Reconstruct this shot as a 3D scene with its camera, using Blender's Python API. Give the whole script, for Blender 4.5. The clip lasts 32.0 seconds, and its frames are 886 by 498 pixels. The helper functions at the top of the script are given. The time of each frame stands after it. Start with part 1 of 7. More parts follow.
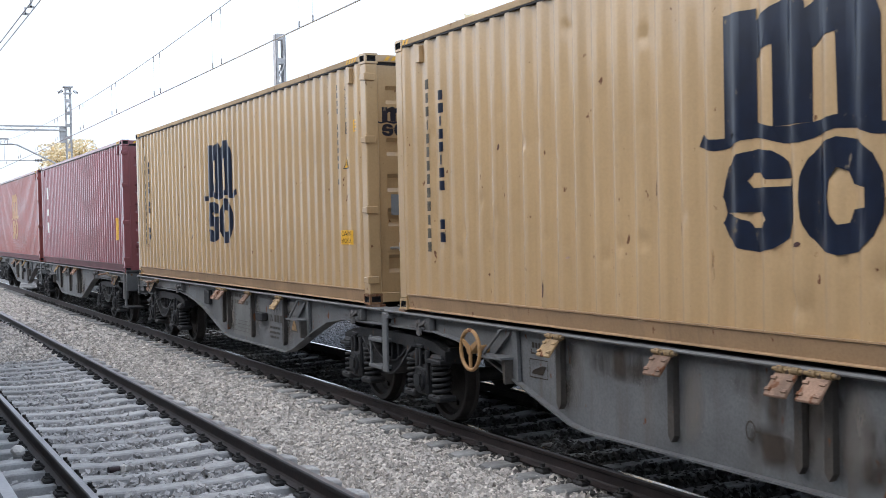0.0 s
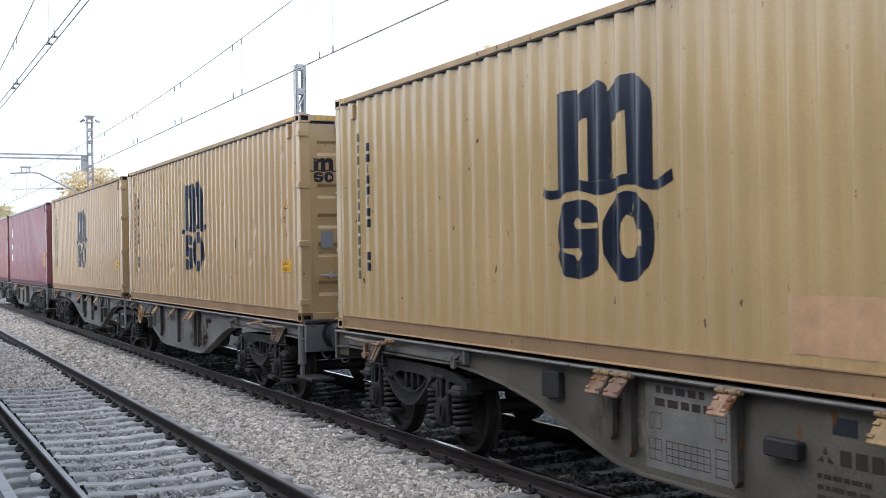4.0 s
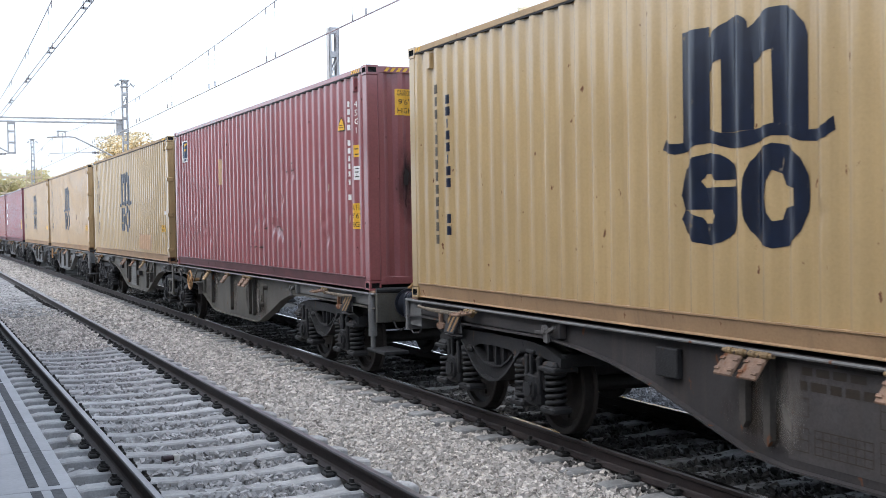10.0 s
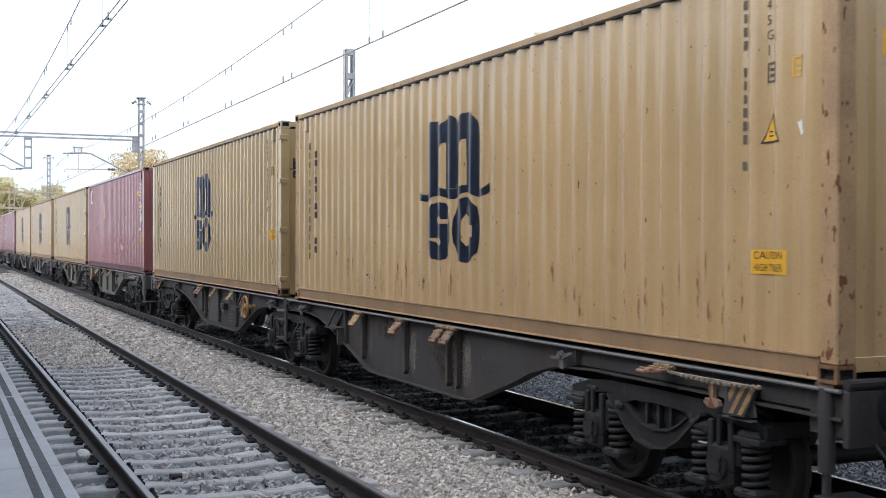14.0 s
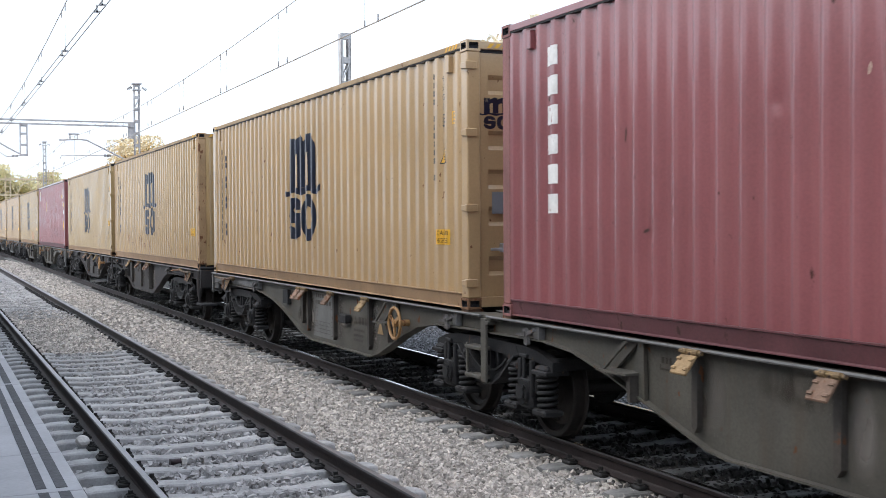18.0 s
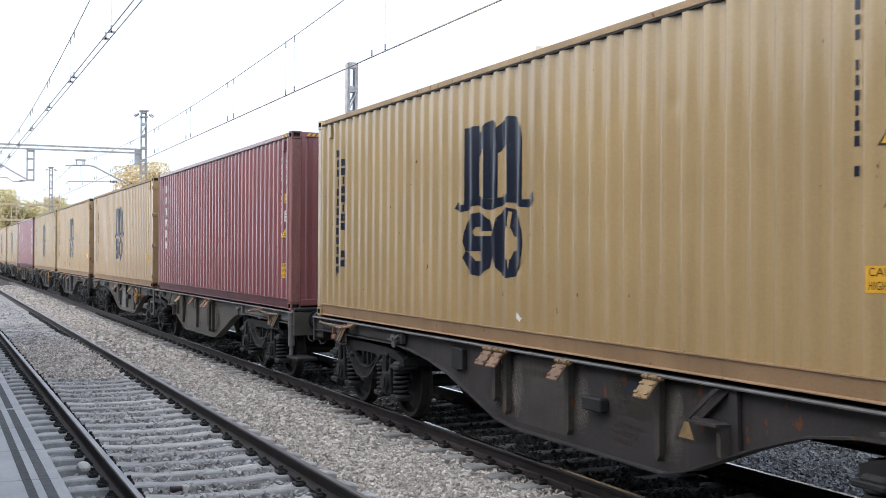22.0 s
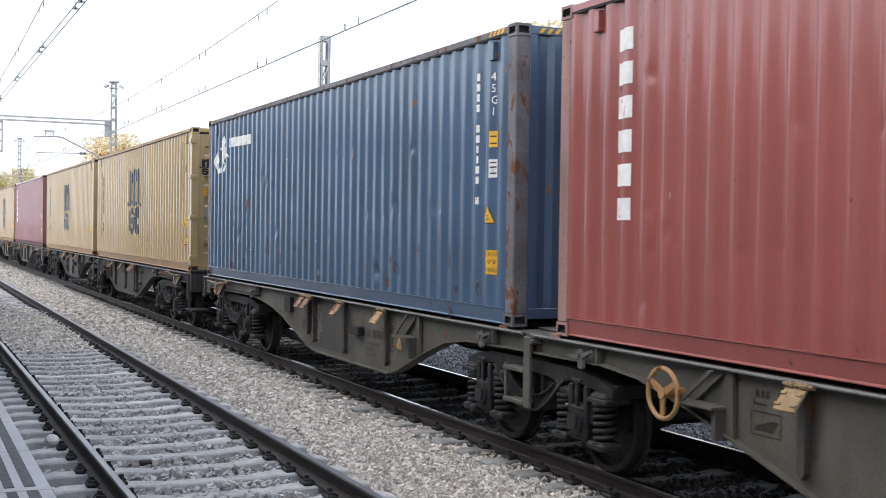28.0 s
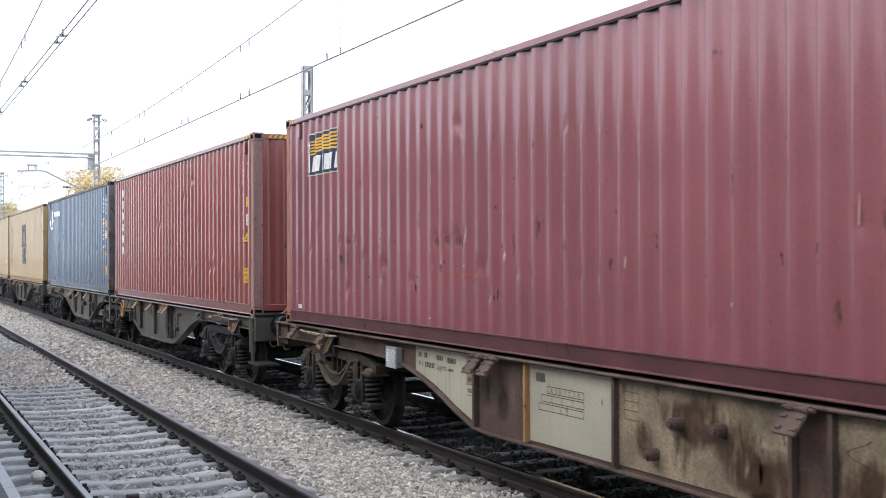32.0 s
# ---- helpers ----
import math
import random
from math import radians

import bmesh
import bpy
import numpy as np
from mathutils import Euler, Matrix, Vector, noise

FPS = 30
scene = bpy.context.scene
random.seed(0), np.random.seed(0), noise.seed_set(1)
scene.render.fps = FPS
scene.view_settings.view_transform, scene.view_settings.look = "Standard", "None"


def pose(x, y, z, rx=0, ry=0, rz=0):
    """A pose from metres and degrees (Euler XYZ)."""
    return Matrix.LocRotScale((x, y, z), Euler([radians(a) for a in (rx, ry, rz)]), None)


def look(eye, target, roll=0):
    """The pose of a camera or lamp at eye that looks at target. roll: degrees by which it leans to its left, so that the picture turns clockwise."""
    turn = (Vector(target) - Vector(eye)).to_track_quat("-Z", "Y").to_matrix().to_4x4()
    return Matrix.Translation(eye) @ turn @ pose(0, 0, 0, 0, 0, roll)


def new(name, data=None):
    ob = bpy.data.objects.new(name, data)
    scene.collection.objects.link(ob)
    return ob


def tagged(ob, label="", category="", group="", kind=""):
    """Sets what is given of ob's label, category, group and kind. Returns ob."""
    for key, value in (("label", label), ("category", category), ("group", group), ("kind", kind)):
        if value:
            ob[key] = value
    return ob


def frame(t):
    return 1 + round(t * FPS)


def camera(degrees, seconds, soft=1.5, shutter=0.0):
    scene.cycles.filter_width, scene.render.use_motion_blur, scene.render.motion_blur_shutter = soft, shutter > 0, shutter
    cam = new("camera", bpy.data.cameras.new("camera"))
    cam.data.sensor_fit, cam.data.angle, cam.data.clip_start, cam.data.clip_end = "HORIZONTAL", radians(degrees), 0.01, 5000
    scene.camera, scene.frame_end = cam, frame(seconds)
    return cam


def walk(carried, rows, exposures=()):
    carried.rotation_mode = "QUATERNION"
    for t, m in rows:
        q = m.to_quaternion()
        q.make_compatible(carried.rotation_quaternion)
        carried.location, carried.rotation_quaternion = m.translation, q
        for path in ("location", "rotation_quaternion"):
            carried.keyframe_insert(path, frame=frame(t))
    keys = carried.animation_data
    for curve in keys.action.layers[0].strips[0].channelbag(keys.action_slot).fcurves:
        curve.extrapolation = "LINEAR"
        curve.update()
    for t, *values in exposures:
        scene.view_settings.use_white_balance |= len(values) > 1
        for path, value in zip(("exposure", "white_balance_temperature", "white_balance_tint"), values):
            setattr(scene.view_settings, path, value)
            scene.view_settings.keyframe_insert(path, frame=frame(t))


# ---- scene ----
from mathutils import geometry

# The track runs along +y; z = 0 is the top of the rails under the train.
EYE = (0.0, 0.0, 2.096)
# seconds, yaw, pitch, roll of the camera held in the hand, and the way the train has gone
WALK = [
    (0, -26.67, -1.23, 1.20, -0.07),
    (0.5, -26.55, -1.00, 1.16, 1.90),
    (1, -26.40, -0.65, 0.87, 3.90),
    (1.5, -26.33, -0.25, 0.78, 5.87),
    (2, -26.08, -0.12, 1.04, 7.91),
    (2.5, -25.94, 0.17, 1.04, 9.90),
    (4.5, -25.79, 0.27, 0.87, 17.97),
    (5, -25.92, 0.34, 0.82, 19.96),
    (5.5, -25.90, 0.23, 0.49, 22.10),
    (6, -25.87, -0.23, 0.74, 24.14),
    (6.5, -25.83, -0.67, 0.74, 26.17),
    (7, -25.72, -1.21, 1.05, 28.22),
    (7.5, -25.19, -1.38, 1.42, 30.21),
    (8, -24.75, -1.32, 1.59, 32.28),
    (8.5, -24.43, -1.31, 1.45, 34.81),
    (9, -24.26, -1.43, 1.37, 37.02),
    (9.5, -24.15, -1.53, 1.11, 39.30),
    (10, -24.16, -1.50, 0.90, 41.26),
    (10.5, -24.10, -1.37, 0.79, 43.52),
    (11, -24.34, -1.40, 0.87, 45.92),
    (11.5, -24.67, -1.31, 0.69, 48.23),
    (12, -24.38, -1.25, 0.37, 50.48),
    (12.5, -23.92, -1.09, -0.04, 52.69),
    (13, -23.73, -0.81, 0.01, 54.96),
    (13.5, -23.33, -0.56, 0.01, 57.29),
    (14, -23.54, -0.40, -0.15, 59.60),
    (14.5, -23.81, -0.38, -0.29, 61.98),
    (15, -24.31, -0.52, -0.17, 64.32),
    (15.5, -24.58, -0.96, -0.39, 66.64),
    (17.5, -23.64, -1.24, 0.21, 76.30),
    (18, -23.68, -1.19, 0.31, 78.77),
    (18.5, -23.78, -1.21, 0.29, 81.22),
    (19, -23.77, -1.12, 0.22, 83.68),
    (19.5, -23.64, -0.57, -0.06, 86.18),
    (20, -23.70, -0.40, -0.60, 88.74),
    (20.5, -23.78, -0.05, -0.41, 91.24),
    (21, -23.72, 0.25, -0.36, 93.78),
    (21.5, -23.58, 0.27, -0.25, 96.34),
    (22, -23.46, 0.25, -0.33, 98.73),
    (22.5, -23.79, 0.34, -0.60, 101.37),
    (23, -24.05, 0.49, -0.82, 103.96),
    (23.5, -24.21, 0.32, -0.86, 106.53),
    (24, -24.57, -0.21, -0.70, 109.18),
    (24.5, -24.58, -0.53, -0.70, 111.82),
    (25, -24.53, -0.54, -0.89, 114.76),
    (25.5, -24.45, -0.71, -0.84, 117.36),
    (26, -24.57, -0.73, -0.96, 119.94),
    (26.5, -24.68, -0.79, -0.87, 122.53),
    (28.5, -24.88, -0.94, -0.88, 133.07),
    (29, -24.99, -0.79, -1.18, 135.66),
    (29.5, -25.23, -0.47, -1.30, 138.29),
    (30, -25.54, 0.43, -1.13, 140.97),
    (30.5, -25.26, 0.13, -0.84, 143.64),
    (31, -25.28, -0.08, -0.77, 146.32),
    (31.5, -25.35, -0.27, -0.56, 148.97),
    (32, -25.54, 0.39, 0.19, 151.64),
]
cam = camera(41.22, 32.0, soft=0.7, shutter=0.12)
# the picture darkens a little while the pale yellow containers fill it
EXPOSURES = ((0, 0.84, 6280, 10), (4.5, 0.78, 6320, 10), (5.5, 0.89, 6400, 10), (9, 0.93, 6280, 10), (11.5, 0.88, 6200, 10), (13, 0.70, 6280, 10), (14.2, 0.76, 6350, 10), (15, 0.86, 6350, 10),
             (20, 0.88, 6450, 10), (22.3, 0.78, 6450, 10), (24, 0.78, 6500, 10), (25.5, 0.99, 6580, 10), (32, 0.99, 6500, 10))
walk(cam, [(t, pose(*EYE, 90 + p, r, y)) for t, y, p, r, s in WALK], EXPOSURES)

# ---- light ----
world = bpy.data.worlds.new("sky")
scene.world = world
world.use_nodes = True
nt = world.node_tree
sky = nt.nodes.new("ShaderNodeTexSky")
sky.sky_type, sky.sun_disc = "NISHITA", False
sky.sun_elevation, sky.sun_rotation = radians(52), radians(-80)
sky.air_density, sky.dust_density, sky.ozone_density = 1.0, 6.0, 1.0
pale = nt.nodes.new("ShaderNodeHueSaturation")
pale.inputs["Saturation"].default_value = 0.95
nt.links.new(sky.outputs[0], pale.inputs["Color"])
cloud = nt.nodes.new("ShaderNodeMix")
cloud.data_type = "RGBA"
cloud.inputs[0].default_value = 0.7
cloud.inputs[7].default_value = (5.4, 6.1, 7.0, 1)
nt.links.new(pale.outputs[0], cloud.inputs[6])
nt.links.new(cloud.outputs[2], nt.nodes["Background"].inputs[0])
nt.nodes["Background"].inputs[1].default_value = 0.15
sun_data = bpy.data.lights.new("sun", "SUN")
sun_data.energy, sun_data.angle, sun_data.color = 0.5, radians(60), (1.0, 0.98, 0.95)
sun = new("sun", sun_data)
sun.matrix_world = look((-58, 10, 76), (0, 0, 0))
scene.view_settings.exposure = 0.75


# ---- materials ----
def node(tree, kind, **values):
    n = tree.nodes.new(kind)
    for key, value in values.items():
        n.inputs[key.replace("_", " ")].default_value = value
    return n


def mixed(tree, fac, a, b, blend="MIX"):
    n = tree.nodes.new("ShaderNodeMix")
    n.data_type, n.blend_type = "RGBA", blend
    for socket, value in ((n.inputs[0], fac), (n.inputs[6], a), (n.inputs[7], b)):
        if isinstance(value, (int, float)):
            socket.default_value = value
        elif isinstance(value, tuple):
            socket.default_value = (*value, 1) if len(value) == 3 else value
        else:
            tree.links.new(value, socket)
    return n.outputs[2]


def step(tree, value, low, high):
    n = tree.nodes.new("ShaderNodeMapRange")
    tree.links.new(value, n.inputs[0])
    n.inputs[1].default_value, n.inputs[2].default_value = low, high
    return n.outputs[0]


def noisy(tree, vec, scale, detail=4.0, stretch=None):
    if stretch:
        m = tree.nodes.new("ShaderNodeMapping")
        m.inputs["Scale"].default_value = stretch
        tree.links.new(vec, m.inputs["Vector"])
        vec = m.outputs[0]
    n = node(tree, "ShaderNodeTexNoise", Scale=scale, Detail=detail)
    tree.links.new(vec, n.inputs["Vector"])
    return n.outputs["Fac"]


def surf(name, base, rough=0.6, metal=0.0, var=0.15, scale=1.5, fine=45.0, bump=0.15, streak=0.0, streak_col=(0.05, 0.04, 0.035),
         rust=0.0, rust_col=(0.13, 0.05, 0.02), rust_scale=9.0, each=0.0, spread=(1, 1, 1), islands=0.0, gloss=0.0):
    """A worn surface: broad and fine variation, running streaks, rust spots and fine relief."""
    m = bpy.data.materials.new(name)
    m.use_nodes = True
    t = m.node_tree
    b = t.nodes["Principled BSDF"]
    vec = t.nodes.new("ShaderNodeTexCoord").outputs["Object"]
    if each:
        info = t.nodes.new("ShaderNodeObjectInfo")
        add = t.nodes.new("ShaderNodeVectorMath")
        add.operation = "ADD"
        mul = t.nodes.new("ShaderNodeMath")
        mul.operation = "MULTIPLY"
        t.links.new(info.outputs["Random"], mul.inputs[0])
        mul.inputs[1].default_value = 37.0
        t.links.new(vec, add.inputs[0])
        t.links.new(mul.outputs[0], add.inputs[1])
        vec = add.outputs[0]
    broad = noisy(t, vec, scale, 5.0, spread)
    grain = noisy(t, vec, fine, 3.0)
    dark = tuple(c * (1 - var) for c in base)
    light = tuple(min(1, c * (1 + var)) for c in base)
    col = mixed(t, step(t, broad, 0.3, 0.7), dark, light)
    col = mixed(t, step(t, grain, 0.35, 0.75), col, mixed(t, 1.0, col, (1 - var, 1 - var, 1 - var), "MULTIPLY"))
    if each:
        col = mixed(t, 1.0, col, mixed(t, info.outputs["Random"], (1 - each,) * 3, (1 + each * 0.5,) * 3), "MULTIPLY")
    if islands:
        geo = t.nodes.new("ShaderNodeNewGeometry")
        col = mixed(t, 1.0, col, mixed(t, geo.outputs["Random Per Island"], (1 - islands,) * 3, (1 + islands * 0.6,) * 3), "MULTIPLY")
    if streak:
        run = noisy(t, vec, 1.0, 5.0, (9.0, 9.0, 0.35))
        patch = noisy(t, vec, 0.7, 3.0)
        n = t.nodes.new("ShaderNodeMath")
        n.operation = "MULTIPLY"
        t.links.new(step(t, run, 0.52, 0.75), n.inputs[0])
        t.links.new(step(t, patch, 0.35, 0.65), n.inputs[1])
        n2 = t.nodes.new("ShaderNodeMath")
        n2.operation = "MULTIPLY"
        t.links.new(n.outputs[0], n2.inputs[0])
        n2.inputs[1].default_value = streak
        col = mixed(t, n2.outputs[0], col, streak_col)
    rough_out = None
    if rust:
        spot = noisy(t, vec, rust_scale, 6.0, (1, 1, 0.55))
        edge = step(t, spot, 0.72 - 0.2 * rust, 0.76 - 0.2 * rust)
        col = mixed(t, edge, col, mixed(t, grain, tuple(c * 0.6 for c in rust_col), tuple(c * 1.5 for c in rust_col)))
        r = t.nodes.new("ShaderNodeMapRange")
        t.links.new(edge, r.inputs[0])
        r.inputs[3].default_value, r.inputs[4].default_value = rough, 0.9
        rough_out = r.outputs[0]
    t.links.new(col, b.inputs["Base Color"])
    b.inputs["Roughness"].default_value, b.inputs["Metallic"].default_value = rough, metal
    if rough_out:
        t.links.new(rough_out, b.inputs["Roughness"])
    if gloss:
        b.inputs["Coat Weight"].default_value, b.inputs["Coat Roughness"].default_value = gloss, 0.17
    if bump:
        bn = node(t, "ShaderNodeBump", Strength=bump, Distance=0.01)
        t.links.new(grain, bn.inputs["Height"])
        t.links.new(bn.outputs[0], b.inputs["Normal"])
    return m


def stain(name, colour, most, low=0.35, high=0.62, grain=7.0):
    """Dirt that fades towards the rim of its patch and breaks up in grains."""
    m = bpy.data.materials.new(name)
    m.use_nodes = True
    t = m.node_tree
    b = t.nodes["Principled BSDF"]
    b.inputs["Base Color"].default_value, b.inputs["Roughness"].default_value = (*colour, 1), 0.85
    at = t.nodes.new("ShaderNodeTexCoord")
    mid = t.nodes.new("ShaderNodeVectorMath")
    mid.operation = "SUBTRACT"
    mid.inputs[1].default_value = (0.5, 0.5, 0)
    far = t.nodes.new("ShaderNodeVectorMath")
    far.operation = "LENGTH"
    t.links.new(at.outputs["UV"], mid.inputs[0])
    t.links.new(mid.outputs[0], far.inputs[0])
    rim = t.nodes.new("ShaderNodeMapRange")
    t.links.new(far.outputs["Value"], rim.inputs[0])
    rim.inputs[1].default_value, rim.inputs[2].default_value, rim.inputs[3].default_value, rim.inputs[4].default_value = 0.22, 0.5, most, 0.0
    rag = noisy(t, at.outputs["Object"], grain, 6.0, (1, 1, 0.35))
    mul = t.nodes.new("ShaderNodeMath")
    mul.operation = "MULTIPLY"
    t.links.new(rim.outputs[0], mul.inputs[0])
    t.links.new(step(t, rag, low, high), mul.inputs[1])
    t.links.new(mul.outputs[0], b.inputs["Alpha"])
    return m


YELLOW = surf("yellow_paint", (0.45, 0.300, 0.148), 0.5, var=0.09, scale=0.8, bump=0.05, streak=0.28, streak_col=(0.2, 0.12, 0.05), rust=0.12, rust_scale=14, gloss=1.0)
YELLOW_DULL = surf("dull_yellow_paint", (0.415, 0.290, 0.134), 0.52, var=0.1, scale=0.8, bump=0.05, streak=0.35, streak_col=(0.2, 0.13, 0.06), rust=0.10, rust_scale=14, gloss=1.0)
YELLOW_CLEAN = surf("clean_yellow_paint", (0.405, 0.280, 0.126), 0.5, var=0.10, scale=0.8, bump=0.05, streak=0.35, streak_col=(0.22, 0.14, 0.06), rust=0.02, rust_scale=14, gloss=1.0)
YELLOW_RUSTY = surf("rusty_yellow_paint", (0.46, 0.309, 0.142), 0.55, var=0.1, scale=0.8, bump=0.06, streak=0.5, streak_col=(0.2, 0.1, 0.04), rust=0.16, rust_scale=24, gloss=1.0)
POST_RUSTY = surf("rusty_post_paint", (0.39, 0.25, 0.13), 0.6, var=0.2, scale=2.5, bump=0.08, streak=0.5, rust=0.6, rust_scale=14)
RAIL_OCHRE = surf("dirty_ochre_rail_paint", (0.38, 0.26, 0.14), 0.6, var=0.2, scale=2.0, bump=0.06, streak=0.4, rust=0.35, rust_scale=10)
RED_ROSE = surf("rose_red_paint", (0.275, 0.080, 0.086), 0.5, var=0.16, scale=0.7, bump=0.05, streak=0.3, streak_col=(0.32, 0.16, 0.15), rust=0.12, rust_col=(0.07, 0.02, 0.015), gloss=1.0)
RED_WINE = surf("wine_red_paint", (0.255, 0.076, 0.082), 0.5, var=0.14, scale=0.7, bump=0.05, streak=0.3, streak_col=(0.3, 0.13, 0.12), rust=0.08, rust_col=(0.07, 0.02, 0.015), gloss=1.0)
RED_BRICK = surf("brick_red_paint", (0.275, 0.064, 0.054), 0.5, var=0.13, scale=0.7, bump=0.05, streak=0.3, streak_col=(0.33, 0.15, 0.12), rust=0.08, rust_col=(0.08, 0.025, 0.015), gloss=1.0)
RED_PURPLE = surf("faded_purple_red_paint", (0.250, 0.070, 0.086), 0.52, var=0.15, scale=0.7, bump=0.05, streak=0.35, streak_col=(0.28, 0.15, 0.15), rust=0.14, rust_col=(0.06, 0.02, 0.015), gloss=1.0)
RAIL_TAN = surf("brownish_ochre_rail_paint", (0.335, 0.215, 0.118), 0.55, var=0.16, scale=1.5, bump=0.06, streak=0.4, rust=0.2, rust_scale=12)
# Darker plum for the bottom rails of the red containers.
RAIL_PLUM = surf("grimy_plum_rail_paint", (0.125, 0.046, 0.052), 0.55, var=0.25, scale=1.6, bump=0.06, streak=0.4, streak_col=(0.09, 0.06, 0.055), rust=0.25, rust_col=(0.05, 0.025, 0.02))
BLUE = surf("faded_blue_paint", (0.042, 0.090, 0.165), 0.48, var=0.2, scale=0.9, bump=0.05, streak=0.45, streak_col=(0.13, 0.17, 0.2), rust=0.26, rust_col=(0.16, 0.09, 0.06), gloss=1.0)
CAST_RUST = surf("rusty_casting_paint", (0.20, 0.105, 0.05), 0.7, var=0.35, scale=12, rust=0.7, rust_scale=16, bump=0.15)
POST_WORN = surf("worn_pinkish_post_paint", (0.30, 0.17, 0.15), 0.6, var=0.3, scale=5, spread=(1, 1, 0.2), streak=0.5, streak_col=(0.32, 0.27, 0.24), rust=0.3)
POST_FADED = surf("faded_brown_red_post_paint", (0.25, 0.105, 0.095), 0.6, var=0.25, scale=5, spread=(1, 1, 0.2), streak=0.4, streak_col=(0.30, 0.20, 0.17), rust=0.15)
POST_ORANGE = surf("rusty_orange_post_paint", (0.34, 0.135, 0.085), 0.65, var=0.25, scale=6, streak=0.5, rust=0.4)
BLUE_POST = surf("rusty_blue_grey_paint", (0.15, 0.14, 0.15), 0.6, var=0.3, scale=3, streak=0.5, rust=0.75)
WAGON_GREY = surf("grey_wagon_paint", (0.130, 0.135, 0.140), 0.6, var=0.26, scale=1.6, streak=0.75, streak_col=(0.085, 0.066, 0.048), rust=0.22)
WAGON_OLIVE = surf("olive_grey_wagon_paint", (0.088, 0.083, 0.070), 0.62, var=0.28, scale=1.6, streak=0.8, streak_col=(0.075, 0.055, 0.038), rust=0.25)
WAGON_BROWN = surf("brown_dusted_wagon_paint", (0.036, 0.0325, 0.0335), 0.72, var=0.25, scale=1.0, streak=0.6, streak_col=(0.08, 0.06, 0.05), rust=0.3)
RIB_BROWN = surf("brown_stained_stiffener_paint", (0.062, 0.054, 0.047), 0.7, var=0.3, scale=4, streak=0.7, streak_col=(0.06, 0.045, 0.03), rust=0.35)
CLEAN_FIELD = surf("rubbed_grey_field_paint", (0.165, 0.168, 0.165), 0.6, var=0.2, scale=3, streak=0.5, streak_col=(0.09, 0.075, 0.06), rust=0.15)
DUSTY_FIELD = surf("rubbed_brown_field_paint", (0.058, 0.053, 0.053), 0.65, var=0.2, scale=3, streak=0.5, streak_col=(0.07, 0.055, 0.045), rust=0.15)
WAGON_CREAM = surf("cream_panel_paint", (0.43, 0.41, 0.33), 0.6, var=0.12, scale=1.2, streak=0.4, streak_col=(0.2, 0.13, 0.07), rust=0.12)
WAGON_RUST = surf("rust_brown_steel", (0.095, 0.062, 0.05), 0.85, var=0.4, scale=2.2, bump=0.3, streak=0.6, rust=0.5, rust_col=(0.12, 0.06, 0.04))
STAINED = surf("stained_cream_steel", (0.275, 0.22, 0.15), 0.75, var=0.45, scale=2.8, streak=0.8, streak_col=(0.07, 0.05, 0.04), rust=0.25, rust_col=(0.12, 0.06, 0.035))
EDGE_GREY = surf("light_grey_edge_paint", (0.150, 0.150, 0.150), 0.55, var=0.22, scale=2, streak=0.3, rust=0.2)
BOGIE_BLACK = surf("grimy_black_iron", (0.015, 0.015, 0.017), 0.72, metal=0.1, var=0.35, scale=5, bump=0.4, rust=0.2, rust_col=(0.06, 0.04, 0.03))
BOGIE_BROWN = surf("rust_brown_bogie_iron", (0.045, 0.033, 0.025), 0.75, metal=0.1, var=0.4, scale=5, bump=0.4, rust=0.35, rust_col=(0.10, 0.065, 0.04))
FLANGE_BLACK = surf("rubbed_dark_iron", (0.026, 0.026, 0.028), 0.55, metal=0.1, var=0.3, scale=6, bump=0.3)
FLANGE_BROWN = surf("rubbed_brown_iron", (0.115, 0.095, 0.072), 0.7, metal=0.1, var=0.3, scale=6, bump=0.3, rust=0.3)
WHEEL_STEEL = surf("brown_wheel_steel", (0.032, 0.027, 0.025), 0.6, metal=0.4, var=0.3, scale=6, bump=0.2)
BUFFER_BLACK = surf("dark_blue_black_buffer_steel", (0.028, 0.033, 0.046), 0.38, metal=0.35, var=0.25, scale=4, bump=0.06, rust=0.2)
FLAP_ORANGE = surf("rust_orange_flap_paint", (0.25, 0.155, 0.105), 0.75, var=0.3, scale=9, rust=0.75, bump=0.3, each=0.3)
FLAP_OCHRE = surf("ochre_flap_paint", (0.32, 0.215, 0.105), 0.7, var=0.25, scale=9, rust=0.55, bump=0.3, each=0.2)
HINGE = surf("greasy_ochre_hinge_paint", (0.24, 0.16, 0.075), 0.7, var=0.3, scale=14, rust=0.9, rust_col=(0.06, 0.04, 0.03), rust_scale=22, bump=0.2)
OCHRE = surf("ochre_yellow_paint", (0.34, 0.19, 0.075), 0.55, var=0.2, scale=6, rust=0.45, bump=0.1)
STRIPE_OCHRE = surf("dirty_ochre_stripe_paint", (0.21, 0.115, 0.04), 0.7, var=0.3, scale=12, rust=0.5)
WORN_LEVER = surf("worn_lever_steel", (0.105, 0.10, 0.098), 0.6, var=0.3, scale=12, rust=0.35)
ROPE = surf("weathered_rope", (0.22, 0.185, 0.145), 0.95, var=0.3, scale=20, bump=0.5)
ROPE_CREAM = surf("cream_and_black_rope", (0.33, 0.29, 0.20), 0.9, var=0.75, scale=7, bump=0.4, rust=0.5, rust_col=(0.02, 0.018, 0.016), rust_scale=9)
BLACK = surf("black_rubber", (0.02, 0.02, 0.022), 0.8, var=0.2)
STEEL_ZINC = surf("galvanised_steel", (0.52, 0.54, 0.56), 0.4, metal=0.75, var=0.15, scale=8, bump=0.05)
